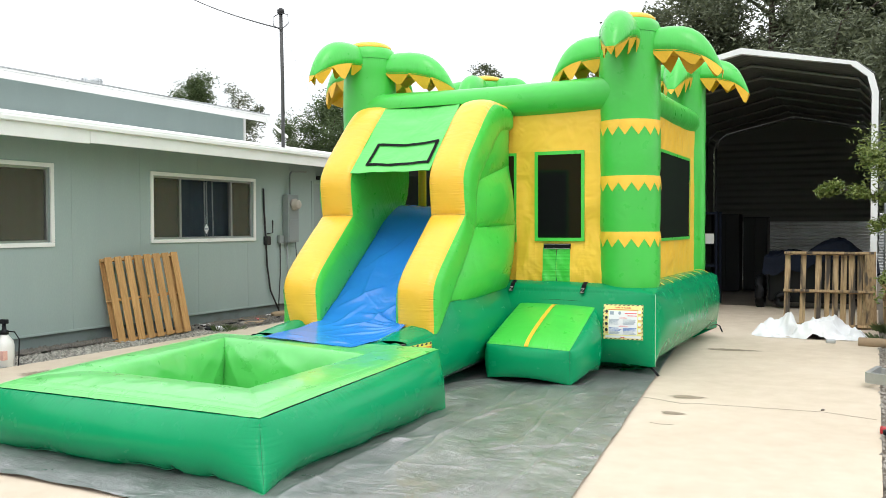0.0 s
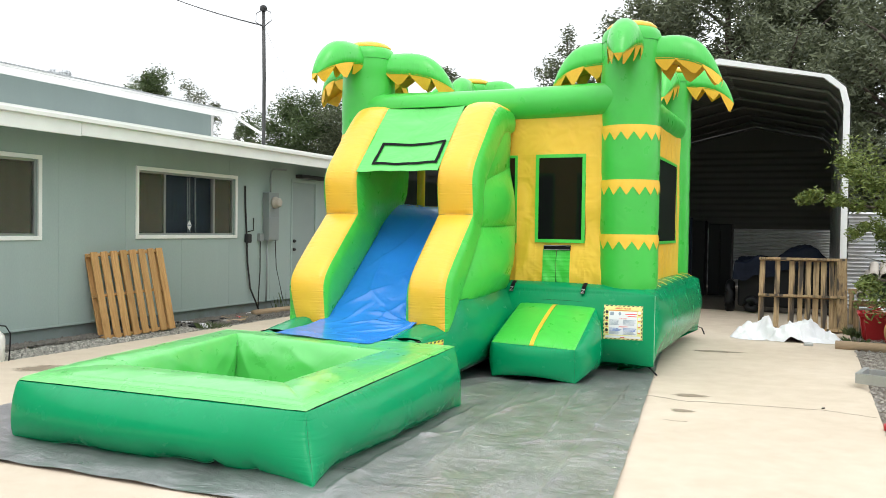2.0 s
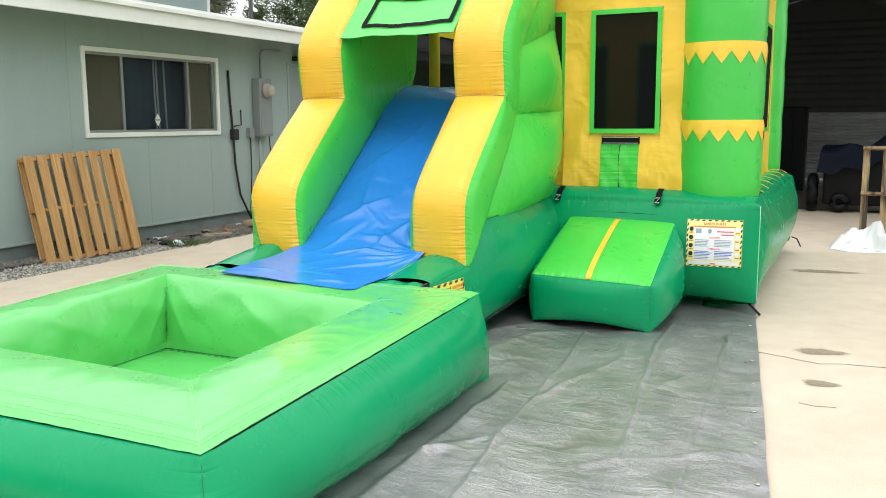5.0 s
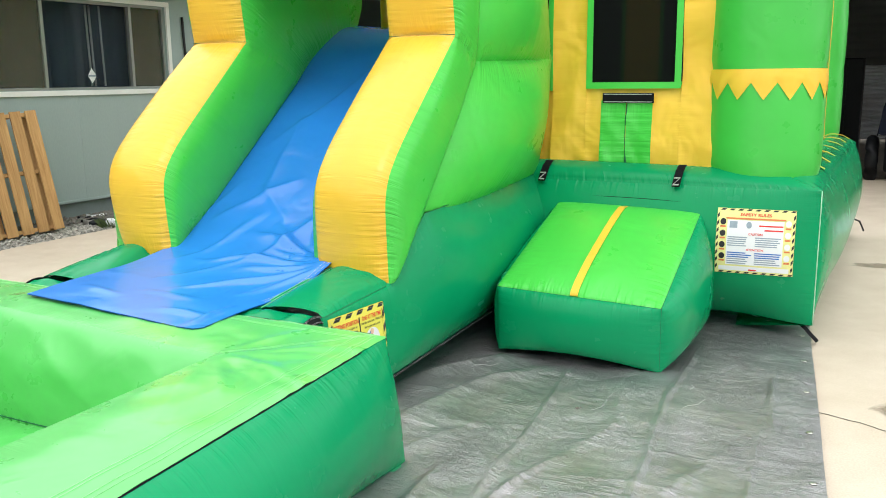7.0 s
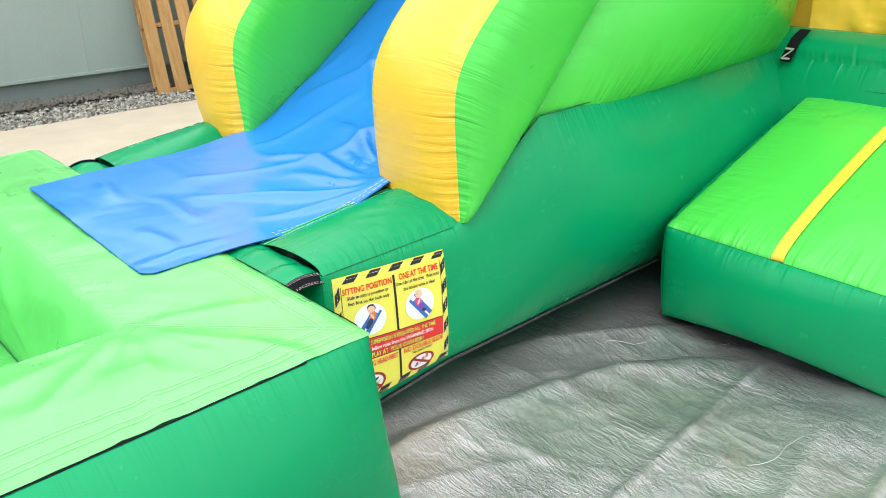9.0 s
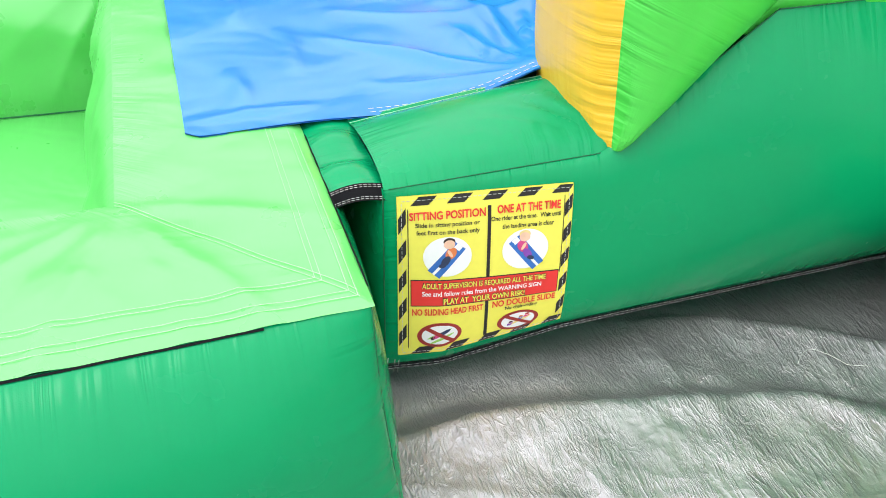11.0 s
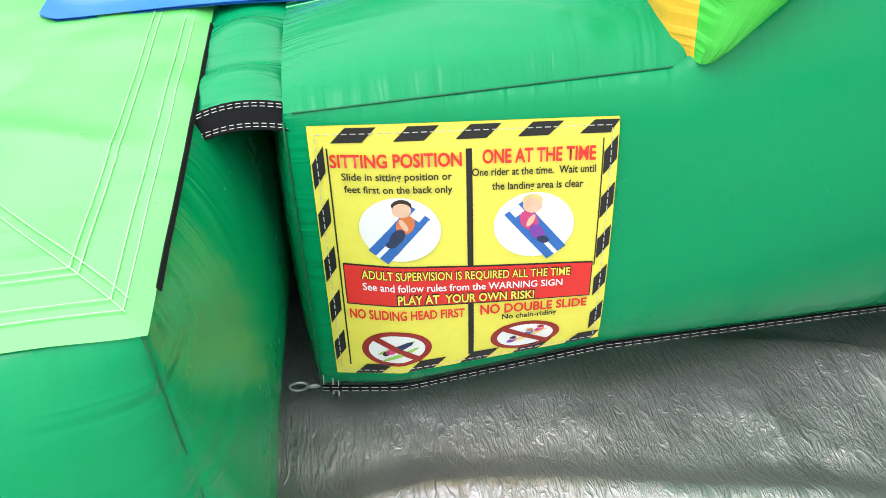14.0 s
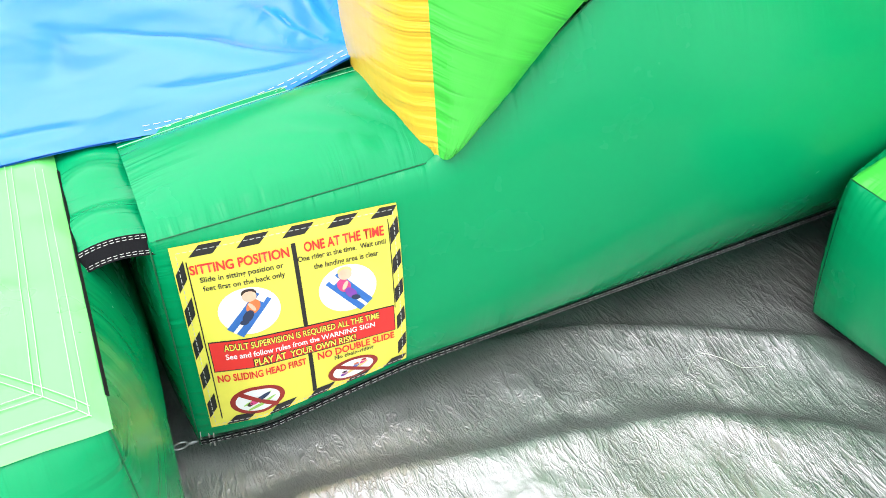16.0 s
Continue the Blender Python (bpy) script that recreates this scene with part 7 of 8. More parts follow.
for a, b, c, d in zip(rows, rows[1:], inn, inn[1:]):
    bm.faces.new((a[0], b[0], d[0], c[0])), bm.faces.new((a[1], c[1], d[1], b[1]))
    bm.faces.new((a[0], a[1], b[1], b[0])), bm.faces.new((c[0], d[0], d[1], c[1]))
part("front_rim", bm, WHITEMETAL, carport, "white steel front trim", smooth=False)


def ribbed(p0, p1, q0, q1, n, depth, mat, name, label=""):
    """Corrugated sheet: ribs run along p0-p1, n ribs from p to q."""
    p0, p1, q0, q1 = (Vector(p) for p in (p0, p1, q0, q1))
    nn = (p1 - p0).cross(q0 - p0).normalized()
    bm = bmesh.new()
    prev = None
    for i in range(n * 6 + 1):
        t = i / (n * 6)
        w = depth * (0.5 - 0.5 * math.cos(2 * math.pi * i / 6))
        row = [bm.verts.new(p0.lerp(q0, t) + nn * w), bm.verts.new(p1.lerp(q1, t) + nn * w)]
        if prev:
            bm.faces.new((prev[0], prev[1], row[1], row[0]))
        prev = row
    return part(name, bm, mat, carport, label)


sec = arch(CY0 + 0.02, -0.012)
far = arch(CY1, -0.012)
for k in range(2, 6):
    a, b, c, d = sec[k], sec[k + 1], far[k], far[k + 1]
    ribbed(a, b, c, d, 44, 0.02, CARPORT, "roof_sheet", "ribbed sheet metal roof")
ribbed(V(CXR + 0.012, CY0 + 0.12, 1.1), V(CXR + 0.012, CY1, 1.1), V(CXR + 0.012, CY0 + 0.12, CEZ - 0.1), V(CXR + 0.012, CY1, CEZ - 0.1), 14, 0.02, CARPORT, "wall_sheet", "ribbed side wall sheet")
ribbed(V(CXR + 0.012, CY0 + 0.12, CEZ - 0.1), V(CXR + 0.012, CY1, CEZ - 0.1), V(CXR - 0.06, CY0 + 0.12, CEZ + 0.18), V(CXR - 0.06, CY1, CEZ + 0.18), 2, 0.02, CARPORT, "wall_sheet")
ribbed(V(CXL - 0.012, CY1, 0.1), V(CXL - 0.012, CY0 + 0.12, 0.1), V(CXL - 0.012, CY1, CEZ - 0.1), V(CXL - 0.012, CY0 + 0.12, CEZ - 0.1), 16, 0.02, CARPORT, "wall_sheet", "ribbed side wall sheet")
ribbed(V(CXL - 0.012, CY1, CEZ - 0.1), V(CXL - 0.012, CY0 + 0.12, CEZ - 0.1), V(CXL + 0.06, CY1, CEZ + 0.16), V(CXL + 0.06, CY0 + 0.12, CEZ + 0.16), 2, 0.02, CARPORT, "wall_sheet")
ribbed(V(CXL, CY1, 1.68), V(CXR, CY1, 1.68), V(CXL, CY1, CEZ + 0.1), V(CXR, CY1, CEZ + 0.1), 12, 0.03, CARPORT, "back_sheet", "ribbed back wall sheet hanging above a gap")
bm = bmesh.new()
bm.faces.new([bm.verts.new(p) for p in (V(CXL, CY1 + 0.01, CEZ + 0.1), V(CXR, CY1 + 0.01, CEZ + 0.1), V(CXR - 0.3, CY1 + 0.01, CEZ + 0.40), V(CRX, CY1 + 0.01, CRZ), V(CXL + 0.3, CY1 + 0.01, CEZ + 0.38))])
part("gable", bm, CARPORT, carport, smooth=False)
for k in range(7):
    y = CY0 + 1.5 + k * 1.42
    bm = bmesh.new()
    box(bm, (CXR - 0.085, y - 0.03, 0.0), (CXR - 0.025, y + 0.03, CEZ - 0.15), 0.006)
    part("stud", bm, DARKSTEEL, carport, "dark steel wall stud", smooth=False)
bm = bmesh.new()
tube(bm, [V(CXL + 0.12, CY0 + 1.4, 3.1), V(CXL + 0.55, CY0 + 1.4, 3.45)], 0.03, 6)
part("brace", bm, DARKSTEEL, carport, "corner brace")


def fence(name, x0, x1, y, z0, z1, n, label, ry=0.0):
    """Corrugated sheets with level ribs on posts."""
    ob = thing(name, ((x0 + x1) / 2, y, 0), label, "fence")
    bm = bmesh.new()
    prev = None
    for i in range(n * 6 + 1):
        z = z0 + (z1 - z0) * i / (n * 6)
        w = 0.022 * math.cos(2 * math.pi * i / 6)
        row = [bm.verts.new((x0, y + w, z)), bm.verts.new((x1, y + w + ry, z))]
        if prev:
            bm.faces.new((prev[0], prev[1], row[1], row[0]))
        prev = row
    part("sheet", bm, FENCE, ob)
    k = x0
    while k <= x1:
        bm = bmesh.new()
        tube(bm, [V(k, y + 0.06, -0.1), V(k, y + 0.06, z1 + 0.03)], 0.03, 8)
        part("post", bm, STEEL, ob)
        k += 2.4
    return ob


fence("corrugated_fence", 0.75, 9.0, 20.0, 0.0, 2.02, 26, "pale corrugated steel fence beside the carport")
fence("corrugated_fence", -5.0, 0.9, 26.85, 0.0, 1.9, 24, "corrugated steel fence behind the carport")

# things stored in the carport
rack = thing("storage_rack", (-2.45, 18.5, 0), "dark blue metal rack with a white paper tag", "rack")
for x in (-2.72, -2.26):
    for y in (18.3, 18.8):
        bm = bmesh.new()
        box(bm, (x - 0.025, y - 0.025, 0.0), (x + 0.025, y + 0.025, 1.86), 0.006)
        part("post", bm, DARKBLUE, rack, smooth=False)
for z in (0.18, 0.75, 1.2, 1.8):
    bm = bmesh.new()
    box(bm, (-2.69, 18.33, z), (-2.29, 18.77, z + 0.05), 0.006)
    part("shelf", bm, DARKBLUE, rack, smooth=False)
bm = bmesh.new()
box(bm, (-2.53, 18.262, 1.22), (-2.30, 18.270, 1.42))
part("paper_tag", bm, SIGN_W, rack, "white paper tag", smooth=False)
for x0, x1, y0, hgt in ((-3.55, -2.98, 22.1, 1.9), (-2.95, -2.35, 22.2, 1.85), (-2.30, -1.75, 22.5, 1.78)):
    cab = thing("storage_cabinet", ((x0 + x1) / 2, y0 + 0.3, 0), "tall black cabinet in the dark carport", "cabinet")
    bm = bmesh.new()
    box(bm, (x0, y0 + 0.02, 0), (x1, y0 + 0.6, hgt), 0.02)
    part("body", bm, BLACKBOX, cab, smooth=False)
    for a, b in ((x0 + 0.01, (x0 + x1) / 2 - 0.005), ((x0 + x1) / 2 + 0.005, x1 - 0.01)):
        bm = bmesh.new()
        box(bm, (a, y0, 0.05), (b, y0 + 0.018, hgt - 0.03), 0.006)
        part("cabinet_door", bm, BLACKBOX, cab, smooth=False)
heap = thing("covered_equipment", (-0.2, 18.5, 0), "machine under a slumped dark blue cover in the carport", "covered machine")
bm = bmesh.new()
box(bm, (-1.26, 18.05, 0.12), (0.52, 19.0, 0.98), 0.05)
part("body", bm, BLACKBOX, heap, "black machine body")


def drape(u, v):
    """A cover over the machine's top that hangs down at the sides."""
    a, b = 2 * u - 1, 2 * v - 1
    x, y = -0.36 + 0.96 * max(-1, min(1, a * 1.3)), 18.5 + 0.55 * max(-1, min(1, b * 1.3))
    hang = max(0, abs(a) * 1.3 - 1, abs(b) * 1.3 - 1) / 0.3
    top = 1.02 + 0.20 * math.exp(-((x + 0.12) / 0.42) ** 4) + 0.10 * math.exp(-((x + 0.05) / 0.22) ** 2) + 0.06 * math.exp(-((x + 0.9) / 0.2) ** 2) + 0.08 * noise.noise(V(x * 3, y * 3, 0)) + 0.03 * noise.noise(V(x * 9, y * 9, 2))
    k = 0.05 * noise.noise(V(x * 6 + y * 5, hang, 3)) * hang
    return V(x + math.copysign(0.04 * hang + k, a), y + math.copysign(0.04 * hang + k, b), top - 0.36 * hang * (1 + 0.3 * noise.noise(V(x * 3, y * 3, 8))))


bm = bmesh.new()
skin(bm, drape, 50, 40, 1.6, 1.2, spaced=False)
part("cover", bm, DARKBLUE, heap, "dark blue sheet cover")
for x in (-1.0, 0.4):
    bm = bmesh.new()
    tube(bm, [V(x, 18.02, 0.17) + V(0.1 * math.cos(t), 0, 0.1 * math.sin(t)) for t in (2 * math.pi * k / 16 for k in range(17))], 0.06, 8)
    part("wheel", bm, BLACKBOX, heap, "black rubber wheel")
bm = bmesh.new()
tube(bm, [V(-1.42, 18.3 + 0.26 * math.cos(t), 0.29 + 0.26 * math.sin(t)) for t in (2 * math.pi * k / 20 for k in range(21))], 0.085, 10)
solo("spare_tyre", bm, BLACKBOX, "black tyre standing by the covered heap", "tyre")

# ---- right verge: pipes, buckets, tubes, frame, tools ----
rp = random.Random(8)
for row, cnt in enumerate((5, 4, 3)):
    for k in range(cnt):
        x = 0.80 + k * 0.17 + row * 0.085
        z = 0.50 + row * 0.15 + 0.08
        bm = bmesh.new()
        L = rp.uniform(0, 0.25)
        seg = 16
        for r0, flip in ((0.076, False), (0.066, True)):
            ra = [bm.verts.new((x + r0 * math.cos(2 * math.pi * j / seg), 15.2 + L, z + r0 * math.sin(2 * math.pi * j / seg))) for j in range(seg)]
            rb = [bm.verts.new((x + 0.15 + r0 * math.cos(2 * math.pi * j / seg), 17.6 + L, z + 0.12 + r0 * math.sin(2 * math.pi * j / seg))) for j in range(seg)]
            for j in range(seg):
                f = (ra[j], ra[(j + 1) % seg], rb[(j + 1) % seg], rb[j])
                bm.faces.new(f if not flip else tuple(reversed(f)))
            if not flip:
                keep = ra
            else:
                for j in range(seg):
                    bm.faces.new((keep[j], ra[j], ra[(j + 1) % seg], keep[(j + 1) % seg]))
        tagged(solo("plastic_pipe", bm, PVC, "grey-beige plastic pipe stacked beside the carport", "pipe"), group="pipe stack")
rack2 = thing("pipe_trestle", (1.15, 15.9, 0), "low wooden trestle that carries the pipes", "trestle")
for y in (15.45, 17.2):
    bm = bmesh.new()
    box(bm, (0.68, y - 0.05, 0.41 + (y - 15.45) * 0.05), (1.70, y + 0.05, 0.50 + (y - 15.45) * 0.05), 0.006)
    part("cross_bar", bm, OLDWOOD, rack2, smooth=False)
    for x in (0.74, 1.6):
        bm = bmesh.new()
        box(bm, (x - 0.04, y - 0.04, -0.05), (x + 0.04, y + 0.04, 0.409 + (y - 15.45) * 0.05), 0.006)
        part("leg", bm, OLDWOOD, rack2, smooth=False)


tub = thing("plastic_tub", (1.05, 14.55, -0.03), "red plastic tub full of scrap on the gravel verge", "tub")
bm = bmesh.new()
rows6 = []
for k, (z, g6) in enumerate(((-0.03, 0.0), (0.34, 0.05), (0.345, 0.075), (0.39, 0.08), (0.39, 0.045), (0.3, 0.03))):
    rows6.append([bm.verts.new((x + sx * g6, y + sy * g6, z)) for x, y, sx, sy in ((0.80, 14.38, -1, -1), (1.35, 14.38, 1, -1), (1.35, 14.80, 1, 1), (0.80, 14.80, -1, 1))])
for a, b in zip(rows6, rows6[1:]):
    for k in range(4):
        bm.faces.new((a[k], a[(k + 1) % 4], b[(k + 1) % 4], b[k]))
bm.faces.new(rows6[-1]), bm.faces.new(list(reversed(rows6[0])))
bmesh.ops.bevel(bm, geom=[e for e in bm.edges if abs(e.verts[0].co.z - e.verts[1].co.z) > 0.2], offset=0.05, segments=3, affect="EDGES")
part("shell", bm, RED, tub, smooth=False)
rs = random.Random(31)
for k in range(7):
    bm = bmesh.new()
    box(bm, (-0.12, -0.02, -0.01), (0.12, 0.02, 0.01), 0.004, m=pose(rs.uniform(0.95, 1.25), rs.uniform(14.5, 14.7), 0.38 + k * 0.012, rs.uniform(-20, 20), rs.uniform(-25, 25), rs.uniform(0, 180)))
    part("scrap", bm, rs.choice([OLDWOOD, RED, WHITECLOTH]), tub, "piece of scrap", smooth=False)
bm = bmesh.new()
bmesh.ops.create_cone(bm, cap_ends=True, segments=20, radius1=0.065, radius2=0.065, depth=0.95, matrix=pose(0.86, 12.98, 0.045, 0, 90, -6))
bmesh.ops.bevel(bm, geom=[e for e in bm.edges if len(e.link_faces) == 2 and e.calc_face_angle(0) > 1], offset=0.006, segments=1, affect="EDGES")
solo("cardboard_tube", bm, CARD, "brown cardboard tube lying across the driveway edge", "tube", smooth=False)
slab = bmesh.new()
bmesh.ops.create_cone(slab, cap_ends=True, segments=28, radius1=0.24, radius2=0.23, depth=0.07)
bmesh.ops.bevel(slab, geom=list(slab.edges), offset=0.008, segments=1, affect="EDGES")
bmesh.ops.transform(slab, matrix=pose(1.22, 13.4, 0.19, 62, 18, 20), verts=slab.verts)
solo("cable_drum_disc", slab, PINE, "round wooden drum disc leaning on the verge", "wooden disc", smooth=False)
alu = thing("aluminium_frame", (1.2, 9.7, 0.0), "loose aluminium window frame lying on the verge", "frame")
for p, q in (((0.52, 9.78), (1.9, 8.95)), ((0.62, 10.12), (2.2, 9.95)), ((0.52, 9.78), (0.62, 10.12))):
    bm = bmesh.new()
    a, b = V(*p, 0.05), V(*q, 0.07)
    d = (b - a).normalized()
    s = V(-d.y, d.x, 0)
    strip(bm, [a, b], s, 0.05, (0, 0, 1), 0.10)
    part("rail", bm, ALU, alu, smooth=False)
drum = thing("cardboard_drum", (1.07, 7.62, -0.03), "pale cardboard drum with a white rim standing on the gravel", "drum")
bm = bmesh.new()
lathe(bm, (1.07, 7.62, -0.03), [(0.20, 0.0), (0.20, 0.37)], 32)
part("shell", bm, PINE, drum)
bm = bmesh.new()
lathe(bm, (1.07, 7.62, 0.341), [(0.203, 0.0), (0.206, 0.012), (0.203, 0.024), (0.15, 0.024), (0.14, 0.01)], 32)
part("rim", bm, WHITEPAINT, drum, "white rim")
broom = thing("push_broom", (0.85, 7.4, 0.0), "push broom with red bristles and yellow handle on gravel", "broom")
bm = bmesh.new()
box(bm, (0.62, 7.72, 0.0), (1.0, 7.80, 0.05), 0.012)
part("bristles", bm, RED, broom, smooth=False)
bm = bmesh.new()
box(bm, (0.64, 7.66, 0.005), (0.98, 7.718, 0.045), 0.012)
part("head", bm, BLACKBOX, broom, smooth=False)
bm = bmesh.new()
tube(bm, [V(0.82, 7.66, 0.04), V(1.05, 6.3, 0.03)], 0.014, 8)
part("handle", bm, SHEET_YELLOW, broom, "yellow handle")
bm = bmesh.new()
bmesh.ops.create_icosphere(bm, subdivisions=4, radius=1)
for v in bm.verts:
    p = v.co
    v.co = V(0.98 + p.x * 0.22, 6.0 + p.y * 0.2, max(-0.03, 0.06 + p.z * 0.13 * (1 + 0.3 * noise.noise(p * 2.5))))
solo("blue_bag", bm, BLUEPLASTIC, "crumpled blue plastic bag on the gravel", "bag")
bm = bmesh.new()
bmesh.ops.create_icosphere(bm, subdivisions=4, radius=1)
for v in bm.verts:
    p = v.co
    v.co = V(0.94 + p.x * 0.26, 5.45 + p.y * 0.24, max(-0.03, 0.03 + p.z * 0.12 * (1 + 0.3 * noise.noise(p * 2.5 + V(4, 0, 0)))))
solo("white_bag", bm, WHITECLOTH, "crumpled white plastic bag on the gravel", "bag")
bm = bmesh.new()
box(bm, (-0.06, -0.03, 0), (0.06, 0.03, 0.05), 0.012)
bmesh.ops.translate(bm, vec=(0.05, 13.12, 0), verts=bm.verts)
solo("small_can", bm, STEEL, "small grey crushed can on the driveway", "can", smooth=False)

# ---- left verge: sprayer, litter, pipe ----
sp = thing("pump_sprayer", (-8.35, 7.05, -0.02), "milky white garden pump sprayer with a black pump handle", "sprayer")
sp.scale = (0.86, 0.86, 0.86)
bm = bmesh.new()
lathe(bm, (-8.35, 7.05, -0.02), [(0.10, 0.0), (0.12, 0.02), (0.122, 0.30), (0.11, 0.36), (0.06, 0.42), (0.045, 0.45)], 28)
jug = part("tank", bm, JUG, sp)
bm = bmesh.new()
box(bm, (-8.29, 6.935, 0.10), (-8.225, 7.0, 0.22), 0.004)
part("sticker", bm, PALEPINK, jug, "faded pink label", smooth=False)
bm = bmesh.new()
lathe(bm, (-8.35, 7.05, 0.43), [(0.055, 0.0), (0.055, 0.05), (0.03, 0.06), (0.022, 0.14)], 16)
part("collar", bm, BLACKBOX, sp)
bm = bmesh.new()
box(bm, (-8.41, 7.02, 0.57), (-8.29, 7.08, 0.63), 0.012)
part("pump_handle", bm, BLACKBOX, sp, smooth=False)
bm = bmesh.new()
tube(bm, [V(-8.31, 7.07, 0.47), V(-8.24, 7.12, 0.46), V(-8.20, 7.16, 0.36), V(-8.21, 7.16, 0.18), V(-8.23, 7.16, 0.0)], 0.009, 8)
part("hose", bm, BLACKBOX, sp)
bm = bmesh.new()
bmesh.ops.create_cone(bm, cap_ends=True, segments=18, radius1=0.06, radius2=0.06, depth=1.5, matrix=pose(-8.72, 13.35, 0.05, 90, 0, -6))
solo("cardboard_tube", bm, CARD, "long brown cardboard tube lying on the gravel", "tube")
rl = random.Random(12)
for k in range(26):
    x, y = rl.uniform(-9.0, -8.4), rl.uniform(10.6, 12.9)
    bm = bmesh.new()
    m4 = 6
    r1 = rl.uniform(0.03, 0.09)
    ring1 = [bm.verts.new((x + r1 * rl.uniform(0.6, 1.3) * math.cos(2 * math.pi * j / m4), y + r1 * 1.6 * rl.uniform(0.6, 1.3) * math.sin(2 * math.pi * j / m4), 0.0)) for j in range(m4)]
    topv = [bm.verts.new((v.co.x * 1.0 + rl.uniform(-0.015, 0.015), v.co.y, rl.uniform(0.015, 0.06))) for v in ring1]
    for j in range(m4):
        bm.faces.new((ring1[j], ring1[(j + 1) % m4], topv[(j + 1) % m4], topv[j]))
    bm.faces.new(topv)
    mt = rl.choice([WHITECLOTH, BLACKBOX, BLACKBOX, CARD, GRAVEL]) if k > 2 else RED
    tagged(solo("litter", bm, mt, {"white_sheet_vinyl": "scrap of white plastic litter on the gravel", "red_plastic": "faded red plastic scrap on the gravel", "black_plastic": "scrap of black plastic litter on the gravel"}.get(mt.name, "brown scrap of litter on the gravel"), "litter", smooth=False), group="litter by the wall")
for pts in ([(-8.9, 11.0), (-8.8, 11.6), (-8.95, 12.2), (-8.7, 12.6)], [(-8.6, 11.3), (-8.75, 11.9), (-8.6, 12.4)], [(-9.0, 8.9), (-9.02, 10), (-8.98, 11.2)]):
    bm = bmesh.new()
    tube(bm, [V(x, y, 0.02) for x, y in pts], 0.012, 6)
    solo("black_hose", bm, CABLE, "thin black irrigation hose on the gravel", "hose")


def tuft(x, y, n, h, mat, label, spread=0.1):
    r = random.Random(int(x * 100 + y * 10))
    vs, fs = [], []
    for _ in range(n):
        a, s = r.uniform(0, 6.3), r.uniform(0.02, spread)
        bx, by = x + s * math.cos(a), y + s * math.sin(a)
        lean = r.uniform(0.02, 0.1)
        hh = h * r.uniform(0.5, 1)
        k = len(vs)
        w = 0.006
        vs += [(bx - w, by, -0.03), (bx + w, by, -0.03), (bx + lean * math.cos(a) + w * 0.4, by + lean * math.sin(a), hh * 0.7), (bx + lean * 1.6 * math.cos(a), by + lean * 1.6 * math.sin(a), hh)]
        fs += [(k, k + 1, k + 2, k + 3)]
    me = bpy.data.meshes.new("weed")
    me.from_pydata(vs, [], fs)
    me.materials.append(mat)
    return tagged(new("weed", me), label, "weed", "", "stuff")


for x, y, n, h in ((-8.35, 10.75, 70, 0.10), (-8.3, 11.0, 45, 0.09), (-8.9, 13.6, 14, 0.3), (-8.95, 13.9, 10, 0.36), (0.72, 14.9, 120, 0.15), (0.66, 13.6, 90, 0.12)):
    tuft(x, y, n, h, LEAF_MID, "small green weeds growing from the gravel", 0.16)


